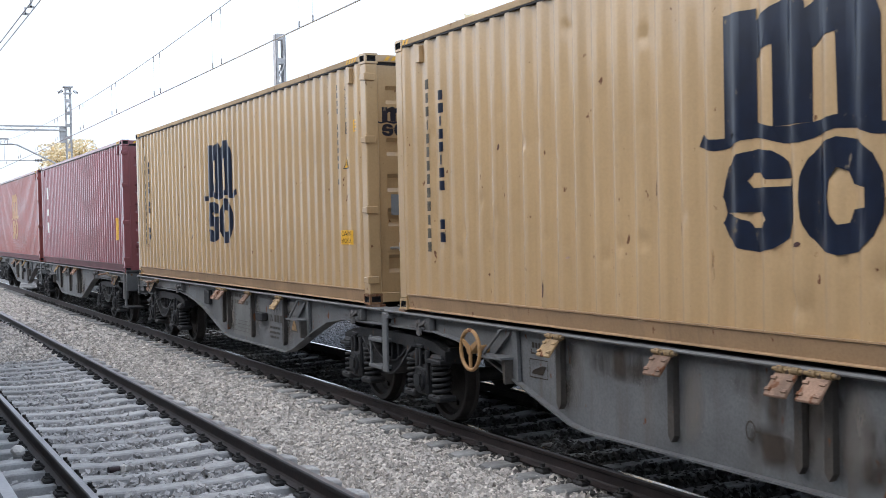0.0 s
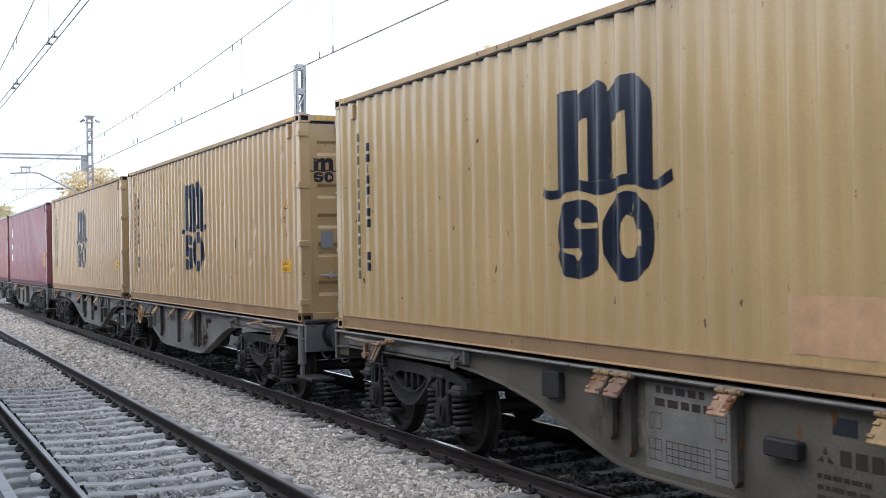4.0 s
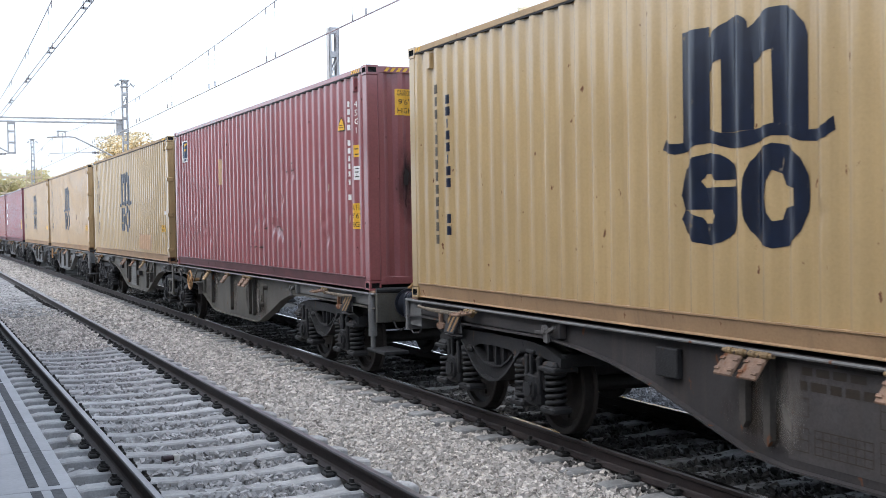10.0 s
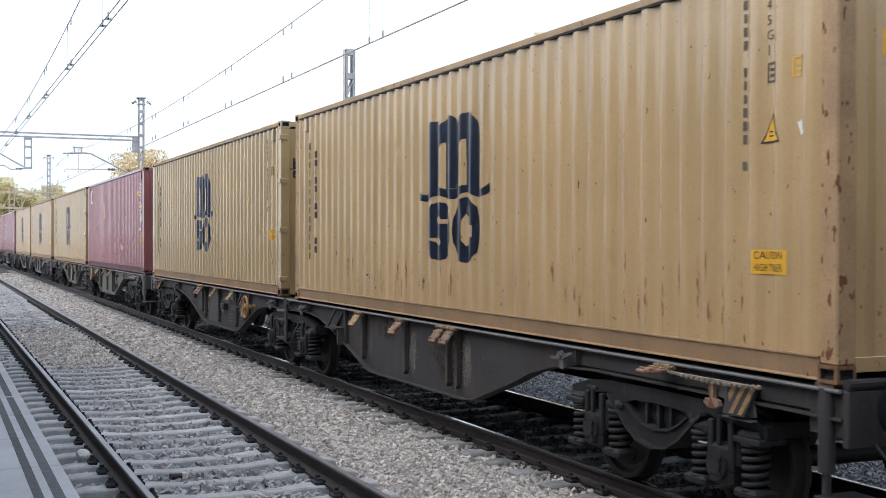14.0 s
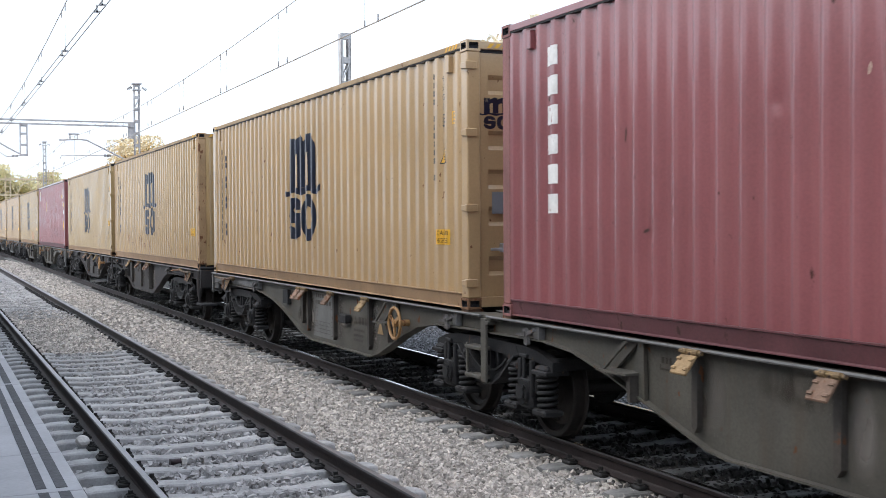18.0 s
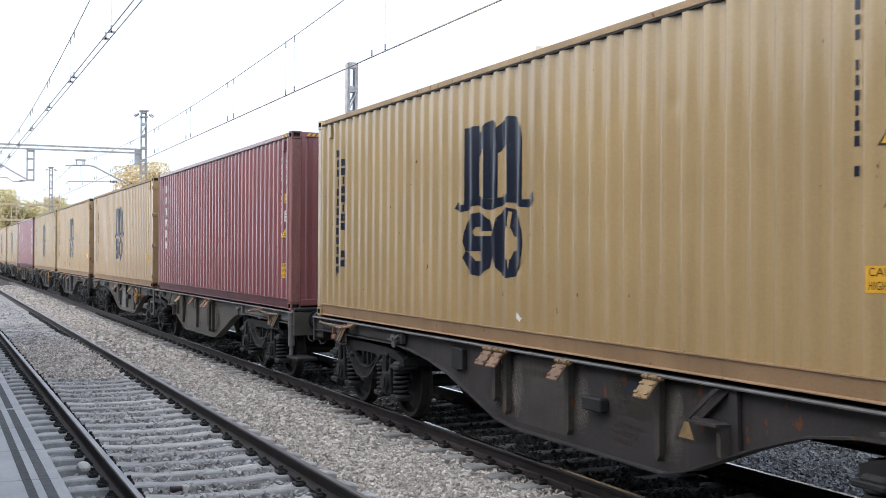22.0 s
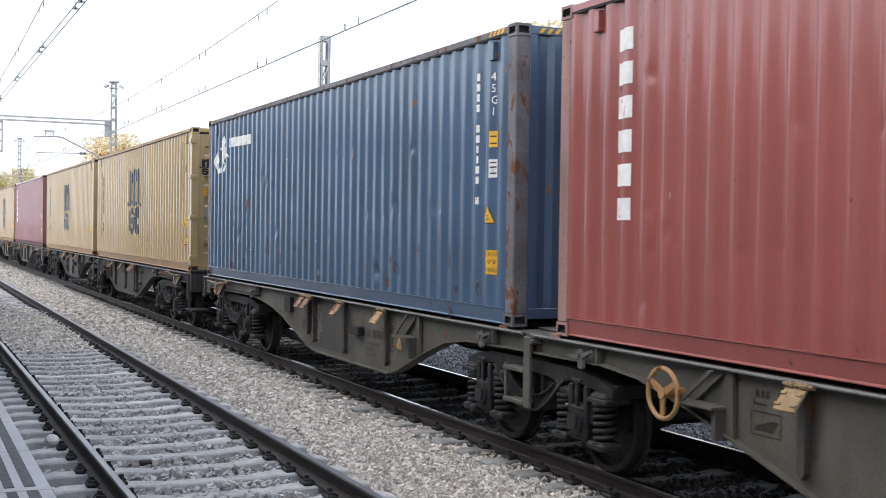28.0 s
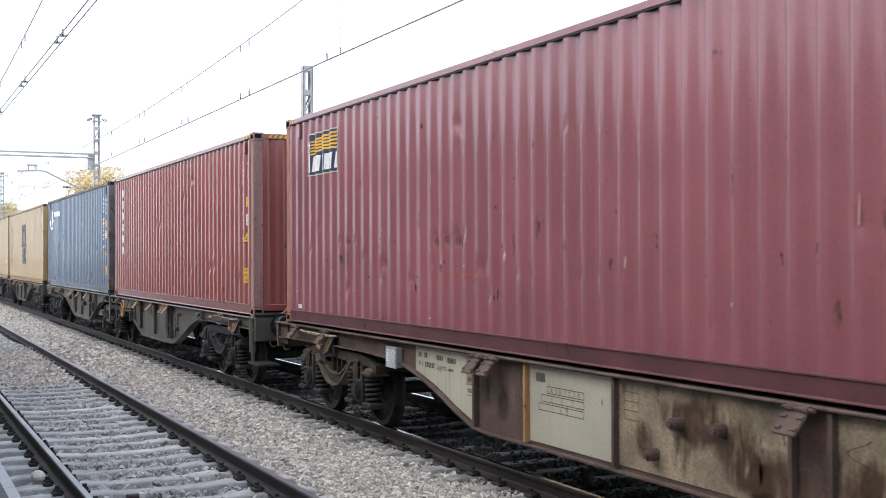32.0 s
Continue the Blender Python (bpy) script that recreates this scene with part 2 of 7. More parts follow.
NAVY = surf("navy_stencil_paint", (0.006, 0.011, 0.028), 0.28, var=0.3, scale=5, fine=20, bump=0.03, rust=0.25, rust_col=(0.16, 0.13, 0.09), rust_scale=14)
NAVY.node_tree.nodes["Principled BSDF"].inputs["Specular IOR Level"].default_value = 0.6
FADED = surf("faded_stencil_paint", (0.10, 0.085, 0.06), 0.6, var=0.4, scale=8, bump=0.0)
WHITE = surf("white_stencil_paint", (0.72, 0.71, 0.69), 0.55, var=0.12, scale=8, bump=0.02, rust=0.3, rust_col=(0.25, 0.08, 0.07), rust_scale=20)
LABEL_YELLOW = surf("yellow_label_film", (0.72, 0.39, 0.03), 0.45, var=0.08, scale=10, bump=0.0)
LABEL_GREY = surf("grey_label_film", (0.22, 0.24, 0.26), 0.4, var=0.1, bump=0.0)
LABEL_BLACK = surf("black_print", (0.03, 0.022, 0.015), 0.5, var=0.1, bump=0.0)
LABEL_NAVY = surf("navy_label_film", (0.012, 0.025, 0.075), 0.4, var=0.15, scale=6, bump=0.0)
SIGN_CREAM = surf("faded_cream_print", (0.62, 0.46, 0.34), 0.5, var=0.1, scale=10, bump=0.0)
PATCH_PINK = surf("pinkish_repair_paint", (0.46, 0.29, 0.17), 0.6, var=0.12, scale=6, bump=0.03)
SCRAPE_DARK = surf("dark_scrape", (0.075, 0.03, 0.025), 0.7, var=0.4, scale=12, bump=0.05)
SCRAPE_PALE = surf("pale_scrape", (0.45, 0.30, 0.24), 0.5, var=0.3, scale=12, bump=0.05)
SOOT = stain("soot_stain", (0.03, 0.02, 0.02), 0.95)
DRY_RUN = stain("pale_dry_streak", (0.20, 0.185, 0.17), 0.85, 0.25, 0.75, 3.0)
GRIME = stain("brown_grime", (0.045, 0.033, 0.024), 0.8)
PANEL_DIRT = stain("brown_panel_dirt", (0.085, 0.047, 0.025), 0.9, 0.32, 0.62, 12.0)
RED_RUB = surf("bright_red_rub", (0.40, 0.085, 0.05), 0.6, var=0.4, scale=20, bump=0.03)
RUST_RUN = stain("running_rust", (0.29, 0.125, 0.045), 0.85, 0.42, 0.66, 30.0)
RUST_PATCH = stain("rust_patch", (0.13, 0.06, 0.035), 0.9, 0.38, 0.60, 30.0)
SCRAWL = surf("dark_scrawl_paint", (0.06, 0.045, 0.035), 0.7, var=0.4, scale=7)
BALLAST = surf("ballast_limestone", (0.52, 0.482, 0.445), 0.9, var=0.25, scale=14, fine=60, bump=0.25, islands=0.5)
BALLAST_GREY = surf("grey_ballast_stone", (0.41, 0.405, 0.41), 0.9, var=0.3, scale=14, fine=60, bump=0.25, islands=0.5)
# Grey ballast seen past the wagons, with shade mixed into its base colour.
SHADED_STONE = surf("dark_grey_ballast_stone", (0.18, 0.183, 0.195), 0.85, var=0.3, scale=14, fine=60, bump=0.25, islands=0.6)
# Bed colour is near black to paint the shade in gaps between stones.
GAP_SHADE_BED = surf("ballast_bed", (0.085, 0.079, 0.073), 0.95, var=0.6, scale=26, fine=40, bump=1.0)
# Oily ballast under the train; the train's shade is darkened into both colours.
SHADED_OILY_BED = surf("oily_ballast_bed", (0.030, 0.028, 0.027), 0.9, var=0.5, scale=26, fine=40, bump=1.0)
SHADED_OILY_STONE = surf("oily_ballast_stone", (0.09, 0.087, 0.085), 0.8, var=0.4, scale=14, bump=0.25, islands=0.6)
DIRTY_CONCRETE = surf("oil_darkened_concrete", (0.26, 0.258, 0.255), 0.85, var=0.3, scale=5, bump=0.3, each=0.25)
EARTH = surf("dry_earth", (0.22, 0.19, 0.15), 0.95, var=0.3, scale=0.4, bump=0.5)
CONCRETE = surf("sleeper_concrete", (0.41, 0.41, 0.415), 0.88, var=0.22, scale=5, bump=0.3, each=0.25, rust=0.15, rust_col=(0.12, 0.09, 0.07))
RAIL_SIDE = surf("rusted_rail_steel", (0.026, 0.018, 0.018), 0.7, metal=0.2, var=0.3, scale=5, bump=0.25)
RAIL_DULL = surf("dull_rail_head", (0.045, 0.042, 0.042), 0.5, metal=0.5, var=0.3, scale=5, bump=0.1)
RAIL_WORN = surf("dulled_rail_head", (0.25, 0.24, 0.25), 0.42, metal=0.9, var=0.3, scale=3, bump=0.05, spread=(6, 0.4, 1))
RAIL_TOP = surf("polished_rail_head", (0.64, 0.63, 0.64), 0.18, metal=1.0, var=0.3, scale=3, bump=0.05, spread=(6, 0.4, 1))
CLIP = surf("black_rail_clip", (0.016, 0.015, 0.015), 0.7, var=0.3, scale=20)
SLAB = surf("pale_platform_slab", (0.45, 0.45, 0.47), 0.85, var=0.1, scale=2, bump=0.2, each=0.08)
GRIT_BAND = surf("dark_grit_band", (0.095, 0.097, 0.105), 0.9, var=0.2, scale=20, bump=0.4, each=0.2)
PAVING = surf("platform_paving", (0.41, 0.41, 0.43), 0.88, var=0.12, scale=1.5, bump=0.2)
MAST_GREY = surf("weathered_galvanised_mast", (0.52, 0.515, 0.52), 0.65, metal=0.1, var=0.2, scale=4)
MAST_CREAM = surf("pale_ochre_gantry_paint", (0.72, 0.58, 0.40), 0.7, var=0.15, scale=2)
WIRE = surf("aged_copper_wire", (0.42, 0.42, 0.43), 0.7, metal=0.0, var=0.2)
PORCELAIN = surf("brown_grey_insulator", (0.16, 0.14, 0.14), 0.35, var=0.15)
LEAF_OCHRE = surf("autumn_leaves", (0.42, 0.28, 0.09), 0.7, var=0.35, scale=3, islands=0.5, bump=0)
LEAF_GREEN = surf("dusty_green_leaves", (0.33, 0.265, 0.11), 0.7, var=0.35, scale=3, islands=0.6, bump=0)


def thin_leaf(m, colour):
    """Let daylight through the leaf."""
    t = m.node_tree
    through_leaf = t.nodes.new("ShaderNodeBsdfTranslucent")
    through_leaf.inputs["Color"].default_value = (*colour, 1)
    both = t.nodes.new("ShaderNodeMixShader")
    both.inputs[0].default_value = 0.78
    t.links.new(t.nodes["Principled BSDF"].outputs[0], both.inputs[1])
    t.links.new(through_leaf.outputs[0], both.inputs[2])
    t.links.new(both.outputs[0], t.nodes["Material Output"].inputs["Surface"])


thin_leaf(LEAF_OCHRE, (0.93, 0.83, 0.62))
thin_leaf(LEAF_GREEN, (0.84, 0.78, 0.52))
BARK = surf("grey_brown_bark", (0.12, 0.095, 0.075), 0.9, var=0.3, scale=8, bump=0.6)
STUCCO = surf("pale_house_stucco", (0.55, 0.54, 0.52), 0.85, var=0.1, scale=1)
GLASS = bpy.data.materials.new("window_glass")
GLASS.use_nodes = True
GLASS.node_tree.nodes["Principled BSDF"].inputs["Base Color"].default_value = (0.03, 0.04, 0.05, 1)
GLASS.node_tree.nodes["Principled BSDF"].inputs["Roughness"].default_value = 0.06


# ---- shaping ----
def mesh_of(name, bm, *mats):
    me = bpy.data.meshes.new(name)
    bm.to_mesh(me)
    bm.free()
    for m in mats:
        me.materials.append(m)
    return me


def part(name, bm, material, parent, label="", smooth=False):
    """One mesh object under a thing or a part; bm may be a finished mesh that is shared."""
    me = bm if isinstance(bm, bpy.types.Mesh) else mesh_of(name, bm, material)
    if smooth:
        me.shade_smooth()
    ob = new(name, me)
    ob.parent = parent
    return tagged(ob, label)


def thing(name, m, label, category, group="", kind=""):
    ob = new(name)
    ob.matrix_basis = m
    return tagged(ob, label, category, group, kind)


def bx(bm, x0, x1, y0, y1, z0, z1, bevel=0.0):
    made = bmesh.ops.create_cube(bm, size=1, matrix=Matrix.Translation(((x0 + x1) / 2, (y0 + y1) / 2, (z0 + z1) / 2))
                                 @ Matrix.Diagonal((x1 - x0, y1 - y0, z1 - z0, 1)))
    if bevel:
        edges = {e for v in made["verts"] for e in v.link_edges}
        bmesh.ops.bevel(bm, geom=list(edges), offset=bevel, segments=1, affect="EDGES", clamp_overlap=True)
    return bm


def cyl(bm, a, b, r, n=12, r2=None):
    a, b = Vector(a), Vector(b)
    d = b - a
    m = Matrix.Translation((a + b) / 2) @ d.to_track_quat("Z", "Y").to_matrix().to_4x4()
    bmesh.ops.create_cone(bm, cap_ends=True, segments=n, radius1=r, radius2=r if r2 is None else r2, depth=d.length, matrix=m)
    return bm


def tube(bm, pts, r, n=8):
    """A bent bar of round section through the points."""
    pts = [Vector(p) for p in pts]
    rings, ref = [], None
    for i, p in enumerate(pts):
        d = (pts[min(i + 1, len(pts) - 1)] - pts[max(i - 1, 0)]).normalized()
        if ref is None:
            ref = d.orthogonal().normalized()
        ref = (ref - d * ref.dot(d)).normalized()
        up = d.cross(ref)
        rings.append([bm.verts.new(p + r * (math.cos(6.28319 * k / n) * ref + math.sin(6.28319 * k / n) * up)) for k in range(n)])
    for a, b in zip(rings, rings[1:]):
        for k in range(n):
            bm.faces.new((a[k], a[(k + 1) % n], b[(k + 1) % n], b[k]))
    bm.faces.new(rings[0][::-1])
    bm.faces.new(rings[-1])
    return bm


def plate(bm, outline, x0, x1):
    """An outline in (y, z) made into a plate between x0 and x1."""
    a = [bm.verts.new((x0, y, z)) for y, z in outline]
    b = [bm.verts.new((x1, y, z)) for y, z in outline]
    bm.faces.new(a)
    bm.faces.new(b[::-1])
    for i in range(len(a)):
        j = (i + 1) % len(a)
        bm.faces.new((a[j], a[i], b[i], b[j]))
    bmesh.ops.recalc_face_normals(bm, faces=bm.faces)
    return bm


def ribbon(bm, line, x0, x1, t):
    """A flange of thickness t along a line of (y, z), between x0 and x1."""
    n = len(line)
    low = []
    for i, (y, z) in enumerate(line):
        d = Vector(line[min(i + 1, n - 1)]) - Vector(line[max(i - 1, 0)])
        d.normalize()
        low.append((y - d.y * t if d.x < 0 else y + d.y * t, z - abs(d.x) * t))
    return plate(bm, list(line) + low[::-1], x0, x1)


def lathe(bm, profile, axis_y=False, n=32, at=(0, 0, 0)):
    """Turns a profile of (along, radius) about the x axis."""
    rings = []
    for s, r in profile:
        rings.append([bm.verts.new((at[0] + s, at[1] + r * math.cos(6.28319 * k / n), at[2] + r * math.sin(6.28319 * k / n))) for k in range(n)])
    for a, b in zip(rings, rings[1:]):
        for k in range(n):
            bm.faces.new((a[k], b[k], b[(k + 1) % n], a[(k + 1) % n]))
    bm.faces.new(rings[0])
    bm.faces.new(rings[-1][::-1])
    return bm


LETTERS = {}


def lettering(text, size):
    """The faces of a line of text, as lists of (x, y), from its lower left."""
    key = (text, size)
    if key not in LETTERS:
        font = bpy.data.curves.new("text", "FONT")
        font.body, font.size, font.resolution_u = text, size, 2
        ob = new("text", font)
        me = bpy.data.meshes.new_from_object(ob)
        LETTERS[key] = [[(me.vertices[i].co.x, me.vertices[i].co.y) for i in p.vertices] for p in me.polygons]
        bpy.data.objects.remove(ob)
        bpy.data.meshes.remove(me)
    return LETTERS[key]


def rect(x0, y0, x1, y1):
    return [(x0, y0), (x1, y0), (x1, y1), (x0, y1)]


# ---- shipping containers ----
# local: x = 0 the side by the platform, y = 0 the leading end, y = -12.192 the trailing end, z = 0 the base
LONG, WIDE, TALL = 12.192, 2.438, 2.896
PITCH, DEEP, CREST = 0.2785, 0.036, 0.010
SIDE0, SIDE1 = 0.16, LONG - 0.16


def wave(v, start=SIDE0, pitch=PITCH, deep=DEEP):
    """How far the corrugated sheet lies behind its crests, v metres along it."""
    f = ((v - start) % pitch) / pitch
    if f < 0.26:
        return 0.0
    if f < 0.50:
        return deep * (f - 0.26) / 0.24
    if f < 0.76:
        return deep
    return deep * (1 - (f - 0.76) / 0.24)


def breaks(a, b, start=SIDE0, pitch=PITCH):
    out = []
    i = int((a - start) // pitch)
    while start + i * pitch < b:
        out += [start + (i + f) * pitch for f in (0, 0.26, 0.50, 0.76) if a < start + (i + f) * pitch < b]
        i += 1
    return out


def side_sheet(rng, dents, far=False, hard=()):
    """The corrugated side wall with its knocks and dents."""
    cuts = breaks(SIDE0, SIDE1)
    soft = 0.07 * PITCH
    vs = sorted([SIDE0, SIDE1] + cuts + ([] if far else [v + s for v in cuts for s in (-soft, soft) if SIDE0 < v + s < SIDE1]))
    rows = 2 if far else 56
    zs = [0.15 + (TALL - 0.06 - 0.15) * j / (rows - 1) for j in range(rows)]
    knocks = [(rng.uniform(0.6, 11.6), rng.choice((rng.gauss(0.85, 0.12), rng.gauss(1.15, 0.3), rng.uniform(0.3, 2.6))), rng.uniform(0.05, 0.13), rng.uniform(0.012, 0.034 if dents > 20 else 0.020), rng.uniform(-0.6, 0.6)) for _ in range(dents)]
    knocks += [(v, z, r, d, 0.4) for v, z, r, d in hard]
    v, z = np.meshgrid(vs, zs, indexing="ij")
    fold = np.array([wave(a) for a in vs])[:, None] + 0 * z
    d = CREST + fold
    for kv, kz, kr, kd, lean in knocks:
        q = np.sqrt((v - kv + lean * (z - kz)) ** 2 * 1.6 + (z - kz) ** 2) / kr
        d += kd * np.clip(1 - q, 0, None) ** 1.2 * np.where(fold < 0.03, 1.0, 0.5)
    co = np.stack([WIDE - d if far else d, -v, z], 2).reshape(-1, 3).tolist()
    faces = []
    for i in range(len(vs) - 1):
        for j in range(rows - 1):
            a = i * rows + j
            f = (a, a + 1, a + rows + 1, a + rows)
            faces.append(f[::-1] if far else f)
    me = bpy.data.meshes.new("side_wall")
    me.from_pydata(co, [], faces)
    me.shade_smooth()
    return me


# the worst knocks of some containers: metres along, height, radius, depth
HARD_KNOCKS = {
    4: ((7.27, 0.74, 0.13, 0.06), (7.69, 0.82, 0.14, 0.07), (7.99, 0.76, 0.15, 0.075), (8.22, 0.72, 0.13, 0.06), (8.21, 0.47, 0.12, 0.04), (8.52, 1.62, 0.11, 0.05), (8.83, 1.63, 0.10, 0.045), (6.78, 1.67, 0.09, 0.04), (6.95, 0.43, 0.09, 0.04), (10.1, 1.29, 0.08, 0.03)),
    12: ((7.56, 0.70, 0.12, 0.05), (9.38, 0.74, 0.10, 0.045), (9.65, 0.75, 0.10, 0.04), (9.81, 1.38, 0.07, 0.03), (7.41, 2.13, 0.10, 0.04), (7.68, 2.09, 0.09, 0.04), (6.41, 0.37, 0.08, 0.035)),
    13: ((5.05, 1.10, 0.11, 0.045), (5.31, 1.11, 0.11, 0.045), (5.58, 1.10, 0.12, 0.05), (2.17, 1.11, 0.07, 0.03), (2.46, 1.13, 0.07, 0.03), (2.71, 1.12, 0.07, 0.03), (4.40, 0.66, 0.08, 0.035)),
    2: ((8.9, 0.62, 0.10, 0.04), (4.4, 0.75, 0.09, 0.035), (4.1, 0.72, 0.09, 0.035)),
    11: ((3.6, 1.75, 0.10, 0.035), (4.2, 1.55, 0.10, 0.035), (5.1, 1.95, 0.08, 0.03), (8.6, 0.40, 0.13, 0.05), (9.3, 0.45, 0.12, 0.045)),
}


def casting(bm, x, y, z, sx, sy):
    """A corner casting with its oval pockets, blackened inside for shade; sx and sy point inwards."""
    x1, y1 = x + sx * 0.162, y + sy * 0.178
    made = bmesh.ops.create_cube(bm, size=1, matrix=Matrix.Translation(((x + x1) / 2, (y + y1) / 2, z + 0.059)) @ Matrix.Diagonal((0.162, 0.178, 0.118, 1)))
    faces = [f for f in {f for v in made["verts"] for f in v.link_faces} if f.normal.x * sx < -0.5 or f.normal.y * sy < -0.5 or abs(f.normal.z) > 0.5]
    for f in faces:
        n = f.normal.copy()
        bmesh.ops.inset_individual(bm, faces=[f], thickness=0.036)
        wall = bmesh.ops.inset_individual(bm, faces=[f], thickness=0.004)
        bmesh.ops.translate(bm, verts=f.verts, vec=-n * 0.045)
        # Pocket walls and floor are black in place of the shade inside.
        for q in wall["faces"] + [f]:
            q.material_index = 1
    return bm


def spread_map(bm):
    """Lay a map from 0 to 1 over a flat patch in x and y."""
    xs, ys = [v.co.x for v in bm.verts], [v.co.y for v in bm.verts]
    layer = bm.loops.layers.uv.new("patch")
    for f in bm.faces:
        for l in f.loops:
            l[layer].uv = ((l.vert.co.x - min(xs)) / (max(xs) - min(xs)), (l.vert.co.y - min(ys)) / (max(ys) - min(ys)))


def on_side(parent, name, polys, material, label="", lift=0.004):
    """Paint or film on the near side wall; polys in (metres behind the leading end, height)."""
    if len(polys) > 1 and name in ("emblem", "name_bar", "number_bar", "data_label", "scuff", "sign"):
        for p in polys:
            on_side(parent, name, [p], material, label, lift)
        return
    bm = bmesh.new()
    for p in polys:
        bm.faces.new([bm.verts.new((v, z, 0)) for v, z in p])
    lo, hi = min(v.co.x for v in bm.verts), max(v.co.x for v in bm.verts)
    for b in breaks(lo, hi):
        bmesh.ops.bisect_plane(bm, geom=bm.verts[:] + bm.edges[:] + bm.faces[:], plane_co=(b, 0, 0), plane_no=(1, 0, 0), dist=1e-5)
    spread_map(bm)
    for v in bm.verts:
        s, z = v.co.x, v.co.y
        v.co = (CREST + wave(s) - lift, -s, z)
    return part(name, bm, material, parent, label, smooth=True)


END0, END_PITCH, END_DEEP = 0.17, 0.262, 0.042


def on_end(parent, name, polys, material, label="", lift=0.004, door=False):
    """Paint or film on the trailing end; polys in (metres from the near side, height)."""
    if len(polys) > 1 and name == "emblem":
        for p in polys:
            on_end(parent, name, [p], material, label, lift, door)
        return
    bm = bmesh.new()
    for p in polys:
        bm.faces.new([bm.verts.new((v, z, 0)) for v, z in p])
    if not door:
        lo, hi = min(v.co.x for v in bm.verts), max(v.co.x for v in bm.verts)
        for b in breaks(lo, hi, END0, END_PITCH):
            bmesh.ops.bisect_plane(bm, geom=bm.verts[:] + bm.edges[:] + bm.faces[:], plane_co=(b, 0, 0), plane_no=(1, 0, 0), dist=1e-5)
    spread_map(bm)
    for v in bm.verts:
        s, z = v.co.x, v.co.y
        v.co = (s, -LONG + (0.042 if door else 0.015 + wave(s, END0, END_PITCH, END_DEEP)) - lift, z)
    return part(name, bm, material, parent, label)


def shift(polys, dx, dy, s=1.0):
    return [[(x * s + dx, y * s + dy) for x, y in p] for p in polys]


def arc(cx, cy, rx, ry, a0, a1, n=10):
    return [(cx + rx * math.cos(radians(a0 + (a1 - a0) * i / n)), cy + ry * math.sin(radians(a0 + (a1 - a0) * i / n))) for i in range(n + 1)]


def emblem():
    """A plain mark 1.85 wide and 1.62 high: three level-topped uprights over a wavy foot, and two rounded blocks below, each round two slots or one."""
    m = []
    m.append([(0.09, 0.72), (0.42, 0.84), (0.42, 1.26), (0.42, 1.51), (0.42, 1.59), (0.29, 1.59), (0.09, 1.59)])
    m.append([(0.42, 1.26)] + arc(0.59, 1.24, 0.15, 0.09, 160, 90, 4) + [(0.59, 0.80), (0.92, 0.80), (0.92, 1.26), (0.88, 1.51)]
             + arc(0.74, 1.54, 0.14, 0.08, 10, 130, 6) + [(0.42, 1.51)])
    m.append([(0.92, 1.26)] + arc(1.14, 1.24, 0.20, 0.09, 160, 90, 4) + [(1.15, 0.83), (1.47, 0.76), (1.47, 1.38), (1.45, 1.46), (1.38, 1.55), (1.28, 1.60), (1.20, 1.615), (1.10, 1.61), (0.97, 1.57), (0.88, 1.51)])
    top = [(-0.13, 0.80), (-0.04, 0.76), (0.04, 0.755), (0.09, 0.76), (0.42, 0.84), (0.59, 0.80), (0.75, 0.79), (0.92, 0.80), (1.15, 0.83), (1.47, 0.76), (1.58, 0.76), (1.66, 0.79), (1.72, 0.83)]
    low = [(1.73, 0.74), (1.66, 0.70), (1.54, 0.68), (1.42, 0.69), (1.28, 0.735), (1.14, 0.745), (1.00, 0.72), (0.84, 0.68), (0.66, 0.685), (0.52, 0.725), (0.40, 0.74), (0.28, 0.73), (0.14, 0.69), (0.02, 0.675), (-0.08, 0.69), (-0.18, 0.72)]
    m.append(top + low)
    # the left block in three bands, so that one slot opens above the middle and one below
    m.append([(0.09, 0.46), (0.13, 0.56), (0.24, 0.64), (0.42, 0.665), (0.58, 0.645), (0.70, 0.57), (0.755, 0.46), (0.52, 0.46), (0.46, 0.51), (0.38, 0.51), (0.33, 0.46)])
    m.append([(0.09, 0.46), (0.33, 0.46), (0.37, 0.41), (0.72, 0.41), (0.755, 0.46), (0.765, 0.30), (0.76, 0.20), (0.52, 0.20), (0.48, 0.25), (0.11, 0.25), (0.07, 0.36)])
    m.append([(0.07, 0.18), (0.11, 0.25), (0.34, 0.19), (0.38, 0.145), (0.47, 0.145), (0.52, 0.20), (0.76, 0.20), (0.70, 0.08), (0.58, 0.01), (0.42, -0.015), (0.24, 0.01), (0.13, 0.08)])
    # the right block round one slot
    m.append([(1.14, 0.695), (1.00, 0.665), (0.89, 0.58), (0.83, 0.46), (0.815, 0.33), (0.83, 0.20), (0.89, 0.09), (1.00, 0.00), (1.14, -0.025), (1.14, 0.16), (1.08, 0.22), (1.06, 0.33), (1.08, 0.44), (1.14, 0.51)])
    m.append([(1.14, 0.695), (1.14, 0.51), (1.21, 0.48), (1.25, 0.40), (1.36, 0.38), (1.36, 0.26), (1.25, 0.25), (1.21, 0.17), (1.14, 0.16), (1.14, -0.025), (1.30, 0.00), (1.42, 0.09), (1.47, 0.22), (1.48, 0.33), (1.47, 0.46), (1.42, 0.58), (1.30, 0.665)])
    return m


MARK = emblem()


